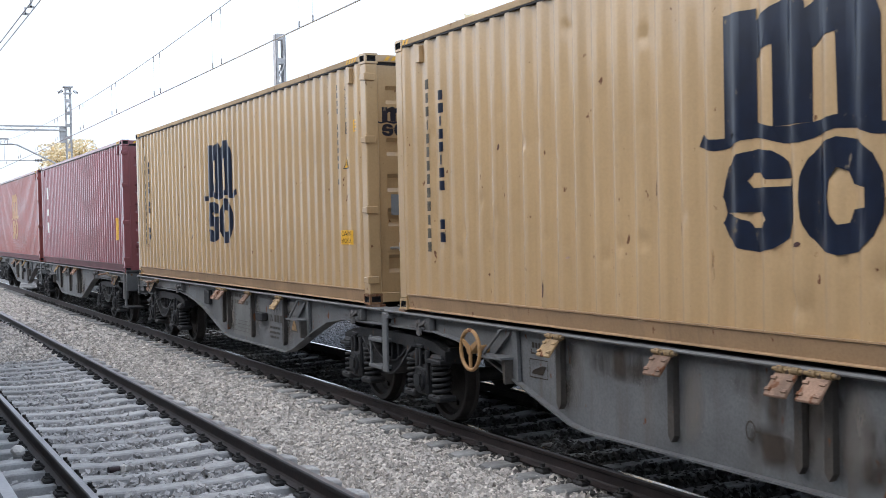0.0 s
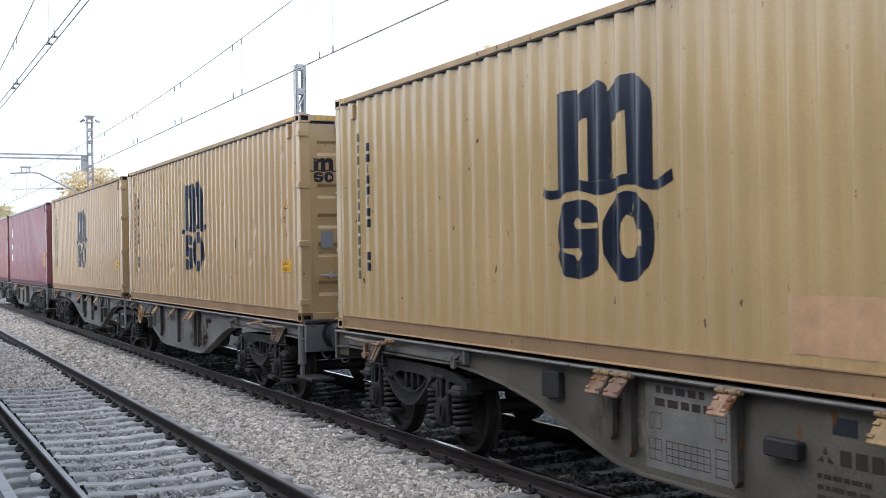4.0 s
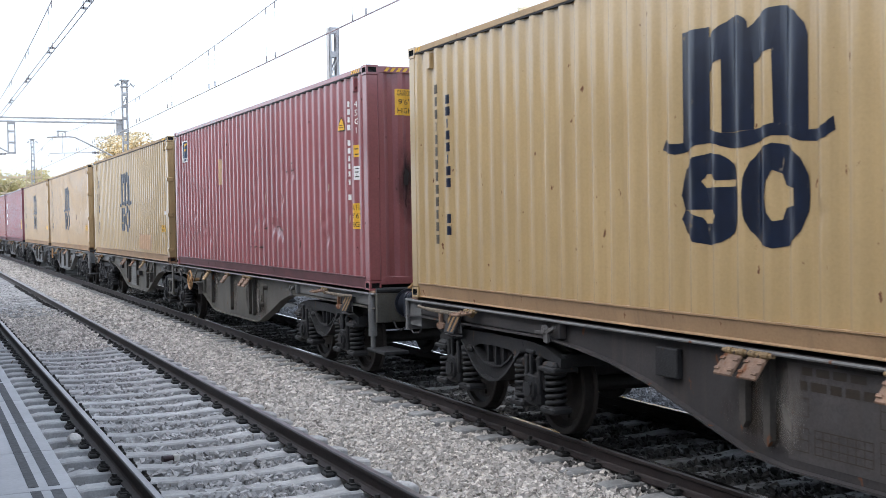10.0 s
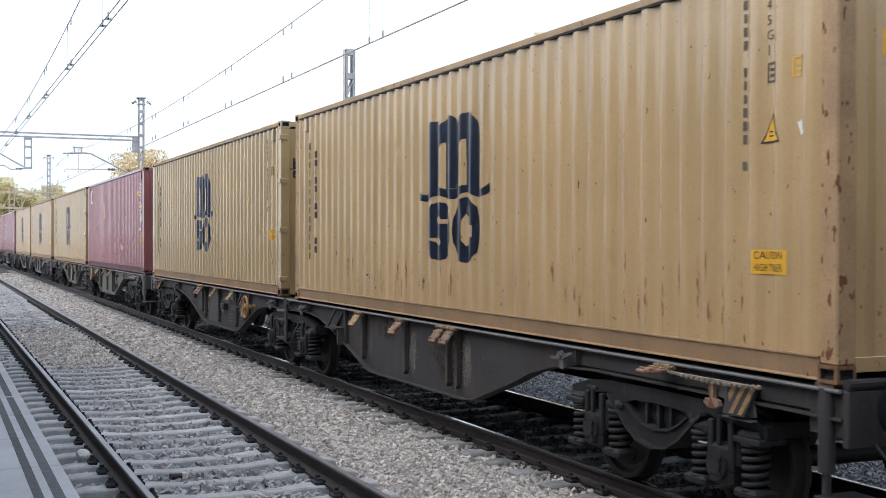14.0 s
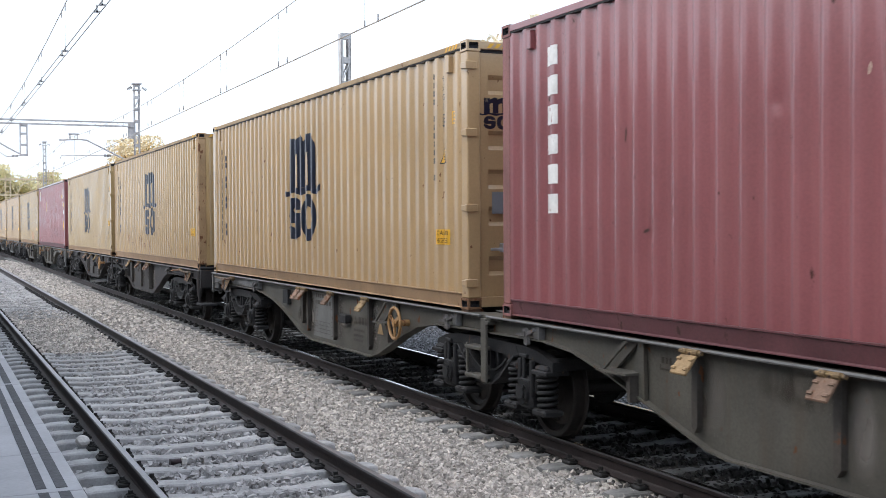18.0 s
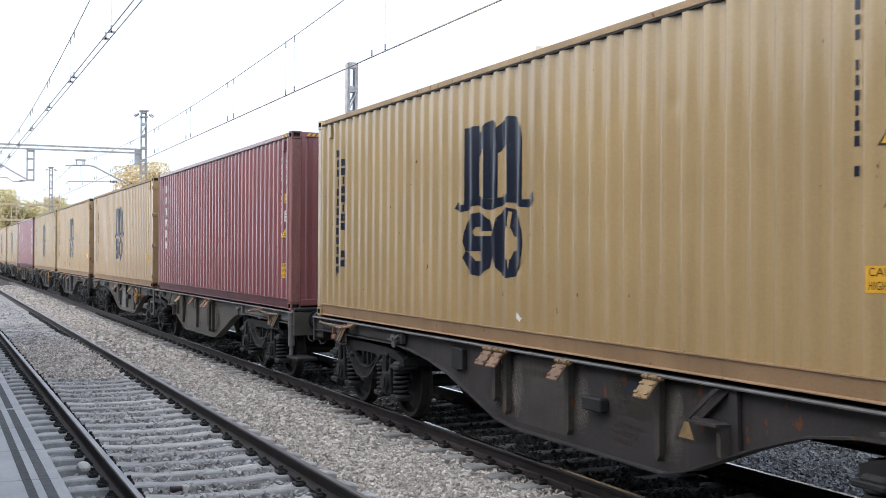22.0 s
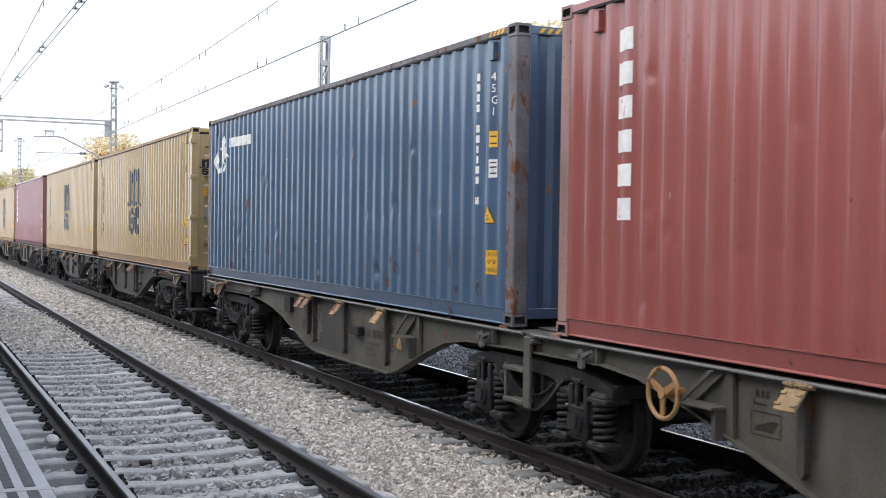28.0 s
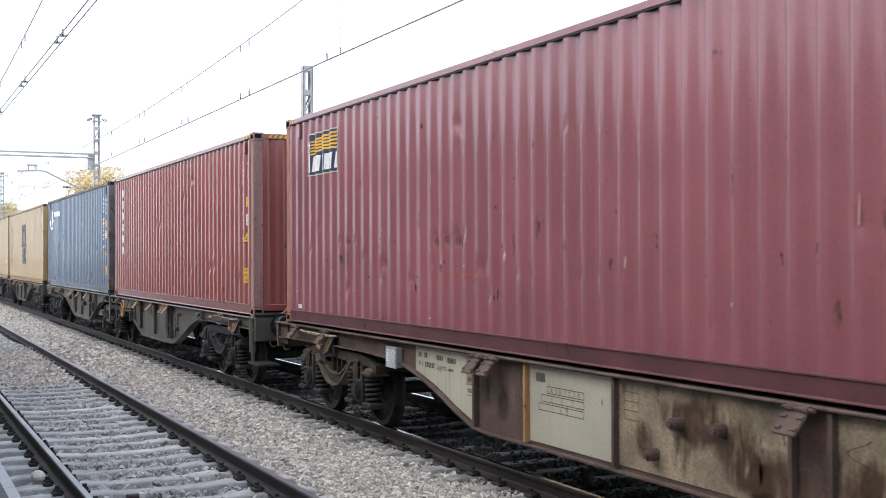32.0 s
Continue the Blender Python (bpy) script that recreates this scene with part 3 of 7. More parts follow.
def name_bars(widths, v, top, height, gap, width=0.125):
    """Bars of a name that runs downwards."""
    out = []
    for i, w in enumerate(widths):
        if w:
            c = v + width / 2
            out.append(rect(c - width * w / 2, top - i * (height + gap) - height, c + width * w / 2, top - i * (height + gap)))
    return out


def triangle_label(c, at, s=0.21):
    on_side(c, "warning_label", [[(at[0], at[1]), (at[0] + s * 1.05, at[1]), (at[0] + s * 0.55, at[1] + s)]], LABEL_BLACK, "black-edged warning triangle", 0.004)
    x, z = at[0] + 0.022, at[1] + 0.014
    on_side(c, "warning_label", [[(x, z), (x + s * 0.86, z), (x + s * 0.45, z + s * 0.82)]], LABEL_YELLOW, "yellow warning triangle", 0.006)
    on_side(c, "warning_label", [rect(x + 0.055, z + 0.03, x + 0.12, z + 0.04), rect(x + 0.06, z + 0.06, x + 0.11, z + 0.07)], LABEL_BLACK, "", 0.008)


def caution_label(c, v, z, wide=0.36, tall=0.17, lines=("CAUTION", "HIGH TRAILER"), end=False, door=False):
    put = (lambda *a, **k: on_end(*a, door=door, **k)) if end else on_side
    put(c, "caution_label", [rect(v, z, v + wide, z + tall)], LABEL_YELLOW, "yellow height warning label", lift=0.004)
    n = len(lines)
    for i, text in enumerate(lines):
        faces = lettering(text, 0.1)
        w = max(x for f in faces for x, y in f)
        h = tall * 0.62 / n
        sx, sy = min(wide * 0.84 / w, h / 0.07 * 1.3), h / 0.07
        x0 = v + (wide - w * sx) / 2
        y0 = z + tall * (n - 1 - i + 0.24) / n
        put(c, "lettering", [[(x0 + x * sx, y0 + y * sy) for x, y in f] for f in faces], LABEL_BLACK, "dark printed warning words", lift=0.006)


def stripes(c, v, z, n, end=False):
    polys = [[(v + i * 0.085, z), (v + i * 0.085 + 0.045, z), (v + i * 0.085 + 0.085, z + 0.05), (v + i * 0.085 + 0.04, z + 0.05)] for i in range(n)]
    bm = bmesh.new()
    for p in polys:
        if end:
            bm.faces.new([bm.verts.new((x, -LONG - 0.004, y)) for x, y in p])
        else:
            bm.faces.new([bm.verts.new((-0.003, -x, y)) for x, y in p])
    part("hazard_stripes", bm, LABEL_YELLOW, c, "yellow hazard stripes")


def door_leaf(c, x0, x1, paint, bars):
    """One leaf of the doors with its level ribs, seal and locking bars."""
    y = -LONG
    line = [(y + 0.042, 0.13), (y + 0.042, 0.34)]
    for z in (0.36, 0.90, 1.30, 1.72, 2.32):
        line += [(y + 0.042, z), (y + 0.078, z + 0.045), (y + 0.078, z + 0.165), (y + 0.042, z + 0.21)]
    line.append((y + 0.042, TALL - 0.13))
    bm = bmesh.new()
    plate(bm, line + [(y + 0.10, TALL - 0.13), (y + 0.10, 0.13)], x0 + 0.11, x1 - 0.05)
    bx(bm, x0, x0 + 0.11, y + 0.04, y + 0.10, 0.13, TALL - 0.13)
    bx(bm, x1 - 0.05, x1, y + 0.04, y + 0.10, 0.13, TALL - 0.13)
    leaf = part("door", bm, paint, c, "ribbed steel door leaf")
    for z0, z1 in ((0.105, 0.13), (TALL - 0.13, TALL - 0.09)):
        bm = bmesh.new()
        bx(bm, x0, x1, y + 0.037, y + 0.06, z0, z1)
        part("seal", bm, BLACK, leaf, "black rubber seal")
    for x in bars:
        bm = bmesh.new()
        cyl(bm, (x, y + 0.0, 0.10), (x, y + 0.0, TALL - 0.07), 0.0175, 10)
        part("locking_bar", bm, STEEL_ZINC, leaf, "galvanised locking bar", smooth=True)
        for z in (0.12, 0.98, 1.78, TALL - 0.20):
            bm = bmesh.new()
            bx(bm, x - 0.035, x + 0.035, y - 0.012, y + 0.045, z, z + (0.13 if z in (0.12, TALL - 0.20) else 0.04), 0.006)
            part("bar_bracket", bm, STEEL_ZINC, leaf)
        bm = bmesh.new()
        bx(bm, x - 0.30, x, y - 0.02, y - 0.004, 0.63, 0.66, 0.004)
        bx(bm, x - 0.17, x - 0.11, y - 0.025, y + 0.04, 0.61, 0.71, 0.004)
        part("handle", bm, STEEL_ZINC, leaf, "galvanised door handle")
    return leaf


def container(k, label, paint, post_paint, doors, dents, near_doors=True):
    rng = random.Random(100 + k)
    c = thing("shipping_container", pose(5.315, FAR[k], 1.18), label, "shipping container", "containers on the train")
    wall = side_sheet(rng, dents, False, HARD_KNOCKS.get(k, ()))
    wall.materials.append(paint)
    part("side_wall", wall, paint, c, "corrugated steel side wall")
    wall = side_sheet(rng, 0, True)
    wall.materials.append(paint)
    part("side_wall", wall, paint, c)
    for x0, x1 in ((0.0, 0.05), (WIDE - 0.05, WIDE)):
        bm = bmesh.new()
        bx(bm, x0, x1, -LONG + 0.178, -0.178, TALL - 0.075, TALL - 0.012, 0.004)
        part("top_rail", bm, BLUE_POST if k == 11 else RAIL_OCHRE if "yellow" in paint.name else paint, c)
        # A black strip painted in for the shade under the overhanging rail.
        bm = bmesh.new()
        bx(bm, min(x0 + 0.013, x1 - 0.045), max(x0 + 0.045, x1 - 0.013), -LONG + 0.178, -0.178, TALL - 0.092, TALL - 0.074)
        part("sealant", bm, BLACK, c, "dark strip standing in for shade under the top rail")
        bm = bmesh.new()
        s = 1 if x0 == 0 else -1
        xa = x0 if s == 1 else x1
        prof = [(0.0, 0.172), (0.0, 0.160), (0.014, 0.152), (0.034, 0.026), (0.016, 0.016), (0.016, 0.008), (0.085, 0.008), (0.085, 0.172)]
        a = [bm.verts.new((xa + s * p, -0.178, z)) for p, z in prof]
        b = [bm.verts.new((xa + s * p, -LONG + 0.178, z)) for p, z in prof]
        for i in range(len(a)):
            bm.faces.new((a[i], a[i - 1], b[i - 1], b[i]))
        bm.faces.new(a), bm.faces.new(b[::-1])
        bmesh.ops.recalc_face_normals(bm, faces=bm.faces)
        part("bottom_rail", bm, RAIL_PLUM if "red" in paint.name and k != 12 else RAIL_TAN if "yellow" in paint.name else paint, c, "channel-section bottom rail")
    for x, sx in ((0.0, 1), (WIDE, -1)):
        for y, sy in ((0.0, -1), (-LONG, 1)):
            bm = bmesh.new()
            xs, ys = sorted((x + sx * 0.004, x + sx * 0.16)), sorted((y + sy * 0.004, y + sy * 0.165))
            bx(bm, xs[0], xs[1], ys[0], ys[1], 0.118, TALL - 0.118, 0.012)
            part("corner_post", bm, post_paint, c)
            for z in (0.0, TALL - 0.118):
                part("corner_casting", mesh_of("corner_casting", casting(bmesh.new(), x, y, z, sx, sy), CAST_RUST if z == 0 and y < 0 and paint.name.endswith("yellow_paint") else post_paint, BLACK), None, c, "steel corner casting with oval holes")
    bm = bmesh.new()
    bx(bm, 0.05, WIDE - 0.05, -LONG + 0.1, -0.1, TALL - 0.05, TALL - 0.02)
    part("roof", bm, paint, c)
    bm = bmesh.new()
    bx(bm, 0.06, WIDE - 0.06, -LONG + 0.1, -0.1, 0.10, 0.16)
    for i in range(20):
        y = -0.5 - i * 0.59
        bx(bm, 0.06, WIDE - 0.06, y - 0.03, y + 0.03, 0.02, 0.10)
    part("floor_frame", bm, BOGIE_BLACK, c, "dark floor with cross members")
    for y, s, plain in ((-LONG, 1, not near_doors), (0.0, -1, near_doors)):
        bm = bmesh.new()
        ys = sorted((y + s * 0.008, y + s * 0.09))
        bx(bm, 0.16, WIDE - 0.16, ys[0], ys[1], TALL - 0.095, TALL - 0.012, 0.005)
        part("end_header", bm, post_paint if k in (6,) else paint, c)
        bm = bmesh.new()
        bx(bm, 0.16, WIDE - 0.16, ys[0], ys[1], 0.07 if plain else 0.02, 0.13 if not plain else 0.17, 0.005)
        part("end_sill", bm, paint, c)
        if plain:
            xs = [0.16] + breaks(0.16, WIDE - 0.16, END0, END_PITCH) + [WIDE - 0.16]
            co = [(x, y + s * (0.015 + wave(x, END0, END_PITCH, END_DEEP)), z) for x in xs for z in (0.15, TALL - 0.06)]
            faces = [(2 * i, 2 * i + 2, 2 * i + 3, 2 * i + 1) if s == 1 else (2 * i + 1, 2 * i + 3, 2 * i + 2, 2 * i) for i in range(len(xs) - 1)]
            me = bpy.data.meshes.new("end_wall")
            me.from_pydata(co, [], faces)
            me.materials.append(paint)
            part("end_wall", me, paint, c, "corrugated steel end wall")
        elif s == 1:
            door_leaf(c, 0.16, WIDE / 2 - 0.004, paint, (0.57, 0.99))
            door_leaf(c, WIDE / 2 + 0.004, WIDE - 0.16, paint, (1.45, 1.87))
            for z in (0.24, 1.05, 1.86, 2.58):
                bm = bmesh.new()
                bx(bm, -0.022, 0.11, -LONG - 0.02, -LONG + 0.03, z, z + 0.085, 0.006)
                bx(bm, -0.022, 0.01, -LONG - 0.02, -LONG + 0.12, z + 0.01, z + 0.075, 0.006)
                part("hinge", bm, post_paint, c)
        else:
            bm = bmesh.new()
            bx(bm, 0.16, WIDE - 0.16, -0.10, -0.04, 0.13, TALL - 0.10)
            part("door", bm, paint, c)
    # the small vent under the roof rail
    for y in (-11.72, -0.62):
        bm = bmesh.new()
        bx(bm, -0.006, 0.05, y, y + 0.08, TALL - 0.30, TALL - 0.12, 0.006)
        part("air_vent", bm, paint, c, "small pressed air vent")
    stripes(c, 11.62, TALL - 0.068, 4)
    stripes(c, 0.24, TALL - 0.080, 5, True)
    if k not in (0, -1, 4, 8, 12):
        stripes(c, 0.20, TALL - 0.068, 2)
    return c


def yellow_marks(c, k, dark, faded, cau=(11.36, 0.68), tri=(11.42, 1.62), ident=11.20):
    on_side(c, "emblem", shift(MARK, {3: 5.25, 6: 5.28, 9: 5.18, 10: 5.11}.get(k, 5.23), 0.70), dark, "large navy painted emblem")
    ws = (1, 0.8, 0.9, 0.3, 0.85, 0.8, 0.9, 0.9, 1, 1, 0.8, 1, 1)
    on_side(c, "name_bar", name_bars(ws, 0.82 if k == 9 else 0.72, 2.40, 0.100, 0.039, 0.075), faded, "worn dark name bar")
    ws = (0.9, 1, 0.35, 0.85, 0.85, 0.35, 1, 1, 0, 0, 0.95, 1)
    on_side(c, "name_bar", name_bars(ws, 1.07 if k == 9 else 1.01, 2.26, 0.098, 0.032, 0.085), dark, "dark name bar")
    rng = random.Random(k)
    on_side(c, "number_bar", name_bars([rng.choice((0.7, 0.85, 1)) for _ in range(4)] + [0] + [rng.choice((0.6, 0.9, 1)) for _ in range(6)] + [0, 1], ident, 2.64, 0.066, 0.030, 0.046), faded, "faded number bar")
    for i, ch in enumerate("45G1"):
        on_side(c, "size_code", shift(lettering(ch, 0.10), ident + 0.26, 2.53 - i * 0.105), faded, "faded size code")
    triangle_label(c, tri)
    caution_label(c, *cau)
    for x, z, m in ((ident + 0.27, 2.02, FADED), (ident + 0.53, 2.03, LABEL_YELLOW)):
        on_side(c, "data_label", [rect(x, z, x + 0.11, z + 0.015), rect(x, z + 0.125, x + 0.11, z + 0.14), rect(x, z, x + 0.015, z + 0.14), rect(x + 0.095, z, x + 0.11, z + 0.14), rect(x + 0.03, z + 0.04, x + 0.08, z + 0.06), rect(x + 0.03, z + 0.08, x + 0.08, z + 0.10)], m, "small framed data label")


def door_marks(c, caution=False):
    on_end(c, "emblem", shift(MARK, 0.20, 1.95, 0.20) if caution else shift(MARK, 0.20, 1.95, 0.21), NAVY, "small navy emblem on the door", door=True)
    on_end(c, "data_label", [rect(0.31, 1.03, 0.49, 1.27)], LABEL_GREY, "grey data plate", door=True, lift=0.006)
    on_end(c, "warning_label", [[(0.70, 1.66), (0.84, 1.66), (0.77, 1.52)]], WHITE, "white customs triangle", door=True)
    on_end(c, "data_label", [rect(0.70, 2.05, 0.80, 2.19)], WHITE, "white label", door=True)
    if caution:
        caution_label(c, 0.26, 1.535, 0.29, 0.15, end=True, door=True)


def red_marks(c, k, ident, x2, tri, cau, cau_lines=("CAUTION", "9'6''", "HIGH"), size=(0.20, 0.24)):
    rng = random.Random(k)
    on_side(c, "number_bar", name_bars([rng.choice((0.7, 0.85, 1)) for _ in range(4)] + [0] + [rng.choice((0.6, 0.9, 1)) for _ in range(6)] + [0, 1], ident, 2.50, 0.074, 0.030, 0.050), WHITE, "white number bar")
    for i, ch in enumerate("45G1"):
        on_side(c, "size_code", shift(lettering(ch, 0.115), x2, 2.40 - i * 0.115), WHITE, "white size code")
    on_side(c, "data_label", [rect(x2 - 0.02, 1.74, x2 + 0.10, 1.90)], LABEL_YELLOW, "small yellow data label")
    on_side(c, "data_label", [rect(x2 - 0.02, 1.44, x2 + 0.10, 1.62)], WHITE, "small white data label")
    on_side(c, "number_bar", [rect(x2, 1.475, x2 + 0.08, 1.49), rect(x2, 1.535, x2 + 0.08, 1.55), rect(x2, 1.58, x2 + 0.08, 1.595)], LABEL_BLACK, "", 0.006)
    on_side(c, "number_bar", [rect(x2, 1.77, x2 + 0.08, 1.785), rect(x2, 1.84, x2 + 0.08, 1.855)], LABEL_BLACK, "", 0.006)
    triangle_label(c, tri, 0.2)
    caution_label(c, cau[0] + 0.03, cau[1] + 0.03, *size, cau_lines)


def scrapes(c, rng, n, lows, material, label):
    """Short scratches and rubbed spots on the near side."""
    for _ in range(n):
        v, z, h, w = rng.uniform(1.5, 11.4), rng.gauss(*lows), rng.uniform(0.03, 0.22), rng.uniform(0.008, 0.03)
        if rng.random() < 0.35:
            h, w = w * 1.4, rng.uniform(0.04, 0.10)
        if material in (RUST_RUN, RUST_PATCH):
            w, h = (rng.uniform(0.025, 0.06), rng.uniform(0.10, 0.50)) if material is RUST_RUN else (rng.uniform(0.05, 0.12), rng.uniform(0.10, 0.30))
            on_side(c, "rust_run", [rect(v, max(0.18, z - h / 2), v + w, z + h / 2)], material, label, 0.003)
            continue
        z = min(2.6, max(0.25, z))
        on_side(c, "scuff", [[(v, z), (v + w * 0.6, z + h * 0.1), (v + w, z + h * 0.6), (v + w * 0.7, z + h), (v + w * 0.2, z + h * 0.7)]], material, label, 0.003)


GAP_JOINT, GAP_BUFFERS = 0.832, 1.409
FAR = {3: -1.866}
for k in range(4, 14):
    FAR[k] = FAR[k - 1] - LONG - (GAP_JOINT if k % 2 == 0 else GAP_BUFFERS)
for k in range(2, -2, -1):
    FAR[k] = FAR[k + 1] + LONG + (GAP_BUFFERS if k % 2 == 0 else GAP_JOINT)

FAR[13] -= 0.25
TRAIN = []


def all_containers():
    box = {}
    yellow = "%s corrugated shipping container with %s"
    for k, paint, words, doors, dents in (
            (1, YELLOW, ("ochre-yellow", "navy emblem and ribbed doors"), True, 8), (2, YELLOW, ("scraped ochre-yellow", "navy emblem and dents"), True, 60),
            (3, YELLOW_DULL, ("dull ochre-yellow", "pinkish repaired patch"), True, 10), (5, YELLOW_DULL, ("dull ochre-yellow", "navy emblem"), True, 8),
            (6, YELLOW_RUSTY, ("rust-spotted yellow", "scabbed corner posts"), False, 14), (7, YELLOW, ("ochre-yellow", "navy emblem and grey door plate"), True, 8),
            (9, YELLOW_CLEAN, ("dull ochre-yellow", "plain corrugated end"), False, 10), (10, YELLOW_CLEAN, ("clean ochre-yellow", "galvanised door bars"), True, 8)):
        c = container(k, yellow % words, paint, POST_RUSTY if k == 6 else paint, doors, dents, doors)
        yellow_marks(c, k, NAVY, FADED if k != 9 else NAVY,
                     (11.42, 0.90) if k == 10 else (11.40, 0.93) if k == 5 else (11.32, 0.69), (11.58, 0.53) if k == 10 else (11.44, 0.53) if k == 5 else (11.40, 1.60), 11.30 if k in (5, 10) else 11.18)
        if doors:
            door_marks(c, k == 10)
        else:
            caution_label(c, 0.40, 2.14, 0.50, 0.17, end=True)
        box[k] = c
    on_side(box[3], "repaired_patch", [rect(8.2, 0.24, 9.85, 0.62)], PATCH_PINK, "pinkish repaired patch", 0.003)
    on_side(box[3], "data_label", [rect(11.66, 1.10, 11.72, 1.18)], WHITE, "", 0.004)
    on_side(box[9], "scuff", [[(6.52, 0.36), (6.60, 0.33), (6.66, 0.29), (6.63, 0.25), (6.55, 0.29)]], WHITE, "small white scuff")
    on_side(box[6], "scuff", [[(11.76, 1.72), (11.82, 1.74), (11.86, 1.64), (11.80, 1.63)]], WHITE, "small white scuff")

    on_end(box[6], "rust_run", [rect(0.62, 0.35, 1.25, 1.50)], RUST_PATCH, "rust-brown stain on the end wall")
    for z in (0.96, 1.36):
        on_end(box[6], "rust_run", [rect(0.60, z, 1.30, z + 0.035)], RUST_RUN, "thin line of rust", 0.006)
    c = box[4] = container(4, "rose-red shipping container, dented and patched", RED_ROSE, RED_ROSE, False, 60, False)
    red_marks(c, 4, 11.39, 11.67, (11.02, 2.12), (11.49, 0.76), size=(0.31, 0.34))
    on_side(c, "sign", [rect(0.79, 2.20, 1.17, 2.66)], WHITE, "white-edged company sign")
    on_side(c, "sign", [rect(0.82, 2.29, 1.14, 2.63)], LABEL_NAVY, "blue field with yellow bands", 0.006)
    on_side(c, "sign", [[(0.87, 2.31), (0.95, 2.31), (0.99, 2.42), (1.09, 2.44), (1.11, 2.48), (0.98, 2.47), (1.00, 2.52), (1.12, 2.56), (1.13, 2.60), (0.96, 2.57), (0.91, 2.47)]], LABEL_YELLOW, "", 0.008)
    on_side(c, "name_bar", [rect(0.83 + i * 0.047, 2.225, 0.862 + i * 0.047, 2.27) for i in range(7)], LABEL_NAVY, "", 0.006)
    on_side(c, "repaired_patch", [rect(3.98, 1.62, 4.24, 2.10)], PATCH_PINK, "pale rectangular patch")
    on_side(c, "scuff", [[(1.20, 0.36), (1.27, 0.38), (1.25, 0.30), (1.30, 0.24), (1.22, 0.12), (1.19, 0.22)]], WHITE, "torn white sticker")
    on_end(c, "soot", [rect(0.38, 0.80, 0.78, 2.05)], SOOT, "dark soot stain on the end")
    caution_label(c, 0.40, 2.26, 0.27, 0.34, ("CAUTION", "9'6''", "HIGH"), True)

    for k, paint, tint, dents in ((8, RED_WINE, "wine-red", 14), (12, RED_BRICK, "brick-red", 40)):
        c = box[k] = container(k, f"{tint} shipping container with white name bars", paint, POST_WORN if k == 12 else POST_FADED, False, dents, False)
        red_marks(c, k, 11.44, 11.71, (11.60, 1.16), (11.58, 0.48), ("CAUTION", "9'6''", "HIGH"))
        on_side(c, "name_bar", [rect(0.88, 2.39 - i * 0.275, 1.10, 2.57 - i * 0.275) for i in range(6)], WHITE, "large white name bar")
        if k == 12:
            caution_label(c, 1.14, 0.60, 0.17, 0.24, ("CAUTION", "9'6''", "HIGH"), True)

    c = box[11] = container(11, "faded blue shipping container with rust scars", BLUE, BLUE_POST, False, 30, False)
    curl = [arc(0.74, 2.245, 0.24, 0.24, 100, 330, 14) + arc(0.76, 2.25, 0.14, 0.15, 330, 100, 12)]
    curl += [arc(0.74, 2.26, 0.06, 0.075, 0, 330, 10)]
    curl += [[(0.52, 2.20), (0.44, 2.21), (0.30, 2.16), (0.42, 2.27), (0.50, 2.33), (0.54, 2.30)]]
    curl += [[(0.80, 2.46), (0.92, 2.50), (0.96, 2.58), (1.06, 2.64), (1.10, 2.68), (1.14, 2.58), (1.10, 2.50), (1.16, 2.46), (1.12, 2.36), (1.10, 2.24), (1.02, 2.12), (0.90, 2.06), (0.97, 2.20), (0.96, 2.34), (0.90, 2.42)]]
    curl += [[(1.12, 2.36), (1.22, 2.40), (1.34, 2.36), (1.42, 2.28), (1.30, 2.31), (1.20, 2.30), (1.11, 2.27)], [(1.08, 2.22), (1.16, 2.16), (1.10, 2.02), (1.06, 2.05), (1.09, 2.12), (1.02, 2.13)]]
    on_side(c, "emblem", shift(curl, 0, -0.13), WHITE, "white curling emblem")
    bars = [rect(v, 2.325 - i * 0.004, v + w, 2.49 - i * 0.004) for i, (v, w) in enumerate(((1.40, 0.14), (1.62, 0.15), (1.87, 0.18), (2.12, 0.17), (2.36, 0.17), (2.62, 0.18)))]
    on_side(c, "name_bar", bars, WHITE, "white name bar")
    on_side(c, "rust_scar", [[(2.58, 1.30), (2.72, 1.36), (2.80, 1.42), (2.78, 1.28), (2.68, 1.16), (2.62, 1.00), (2.56, 1.12)]], WAGON_RUST, "brown rust scar")
    red_marks(c, 11, 11.35, 11.66, (11.52, 0.98), (11.58, 0.45))

    c = box[13] = container(13, "faded purple-red shipping container with a navy sign", RED_PURPLE, POST_ORANGE, False, 36, False)
    on_side(c, "sign", [rect(0.85, 2.03, 2.14, 2.61)], SIGN_CREAM, "cream-edged company sign")
    on_side(c, "sign", [rect(0.866, 2.046, 2.124, 2.594)], LABEL_NAVY, "navy field", 0.006)
    on_side(c, "sign", [[(1.06, 2.50 - i * 0.042), (1.50, 2.545 - i * 0.040), (2.10, 2.57 - i * 0.052), (2.10, 2.545 - i * 0.052), (1.50, 2.517 - i * 0.040), (1.06, 2.480 - i * 0.042)] for i in range(5)], LABEL_YELLOW, "yellow light rays", 0.008)
    on_side(c, "sign", [[(0.90, 2.08), (1.06, 2.08), (1.03, 2.40), (1.05, 2.44), (1.00, 2.56), (0.97, 2.56), (0.92, 2.44), (0.94, 2.40)]], WHITE, "white tower mark", 0.008)
    on_side(c, "name_bar", [[(v, 2.085), (v + 0.115, 2.085), (v + 0.145, 2.295), (v + 0.03, 2.295)] for v in [1.09 + i * 0.17 for i in range(6)]], WHITE, "white name bar", 0.008)
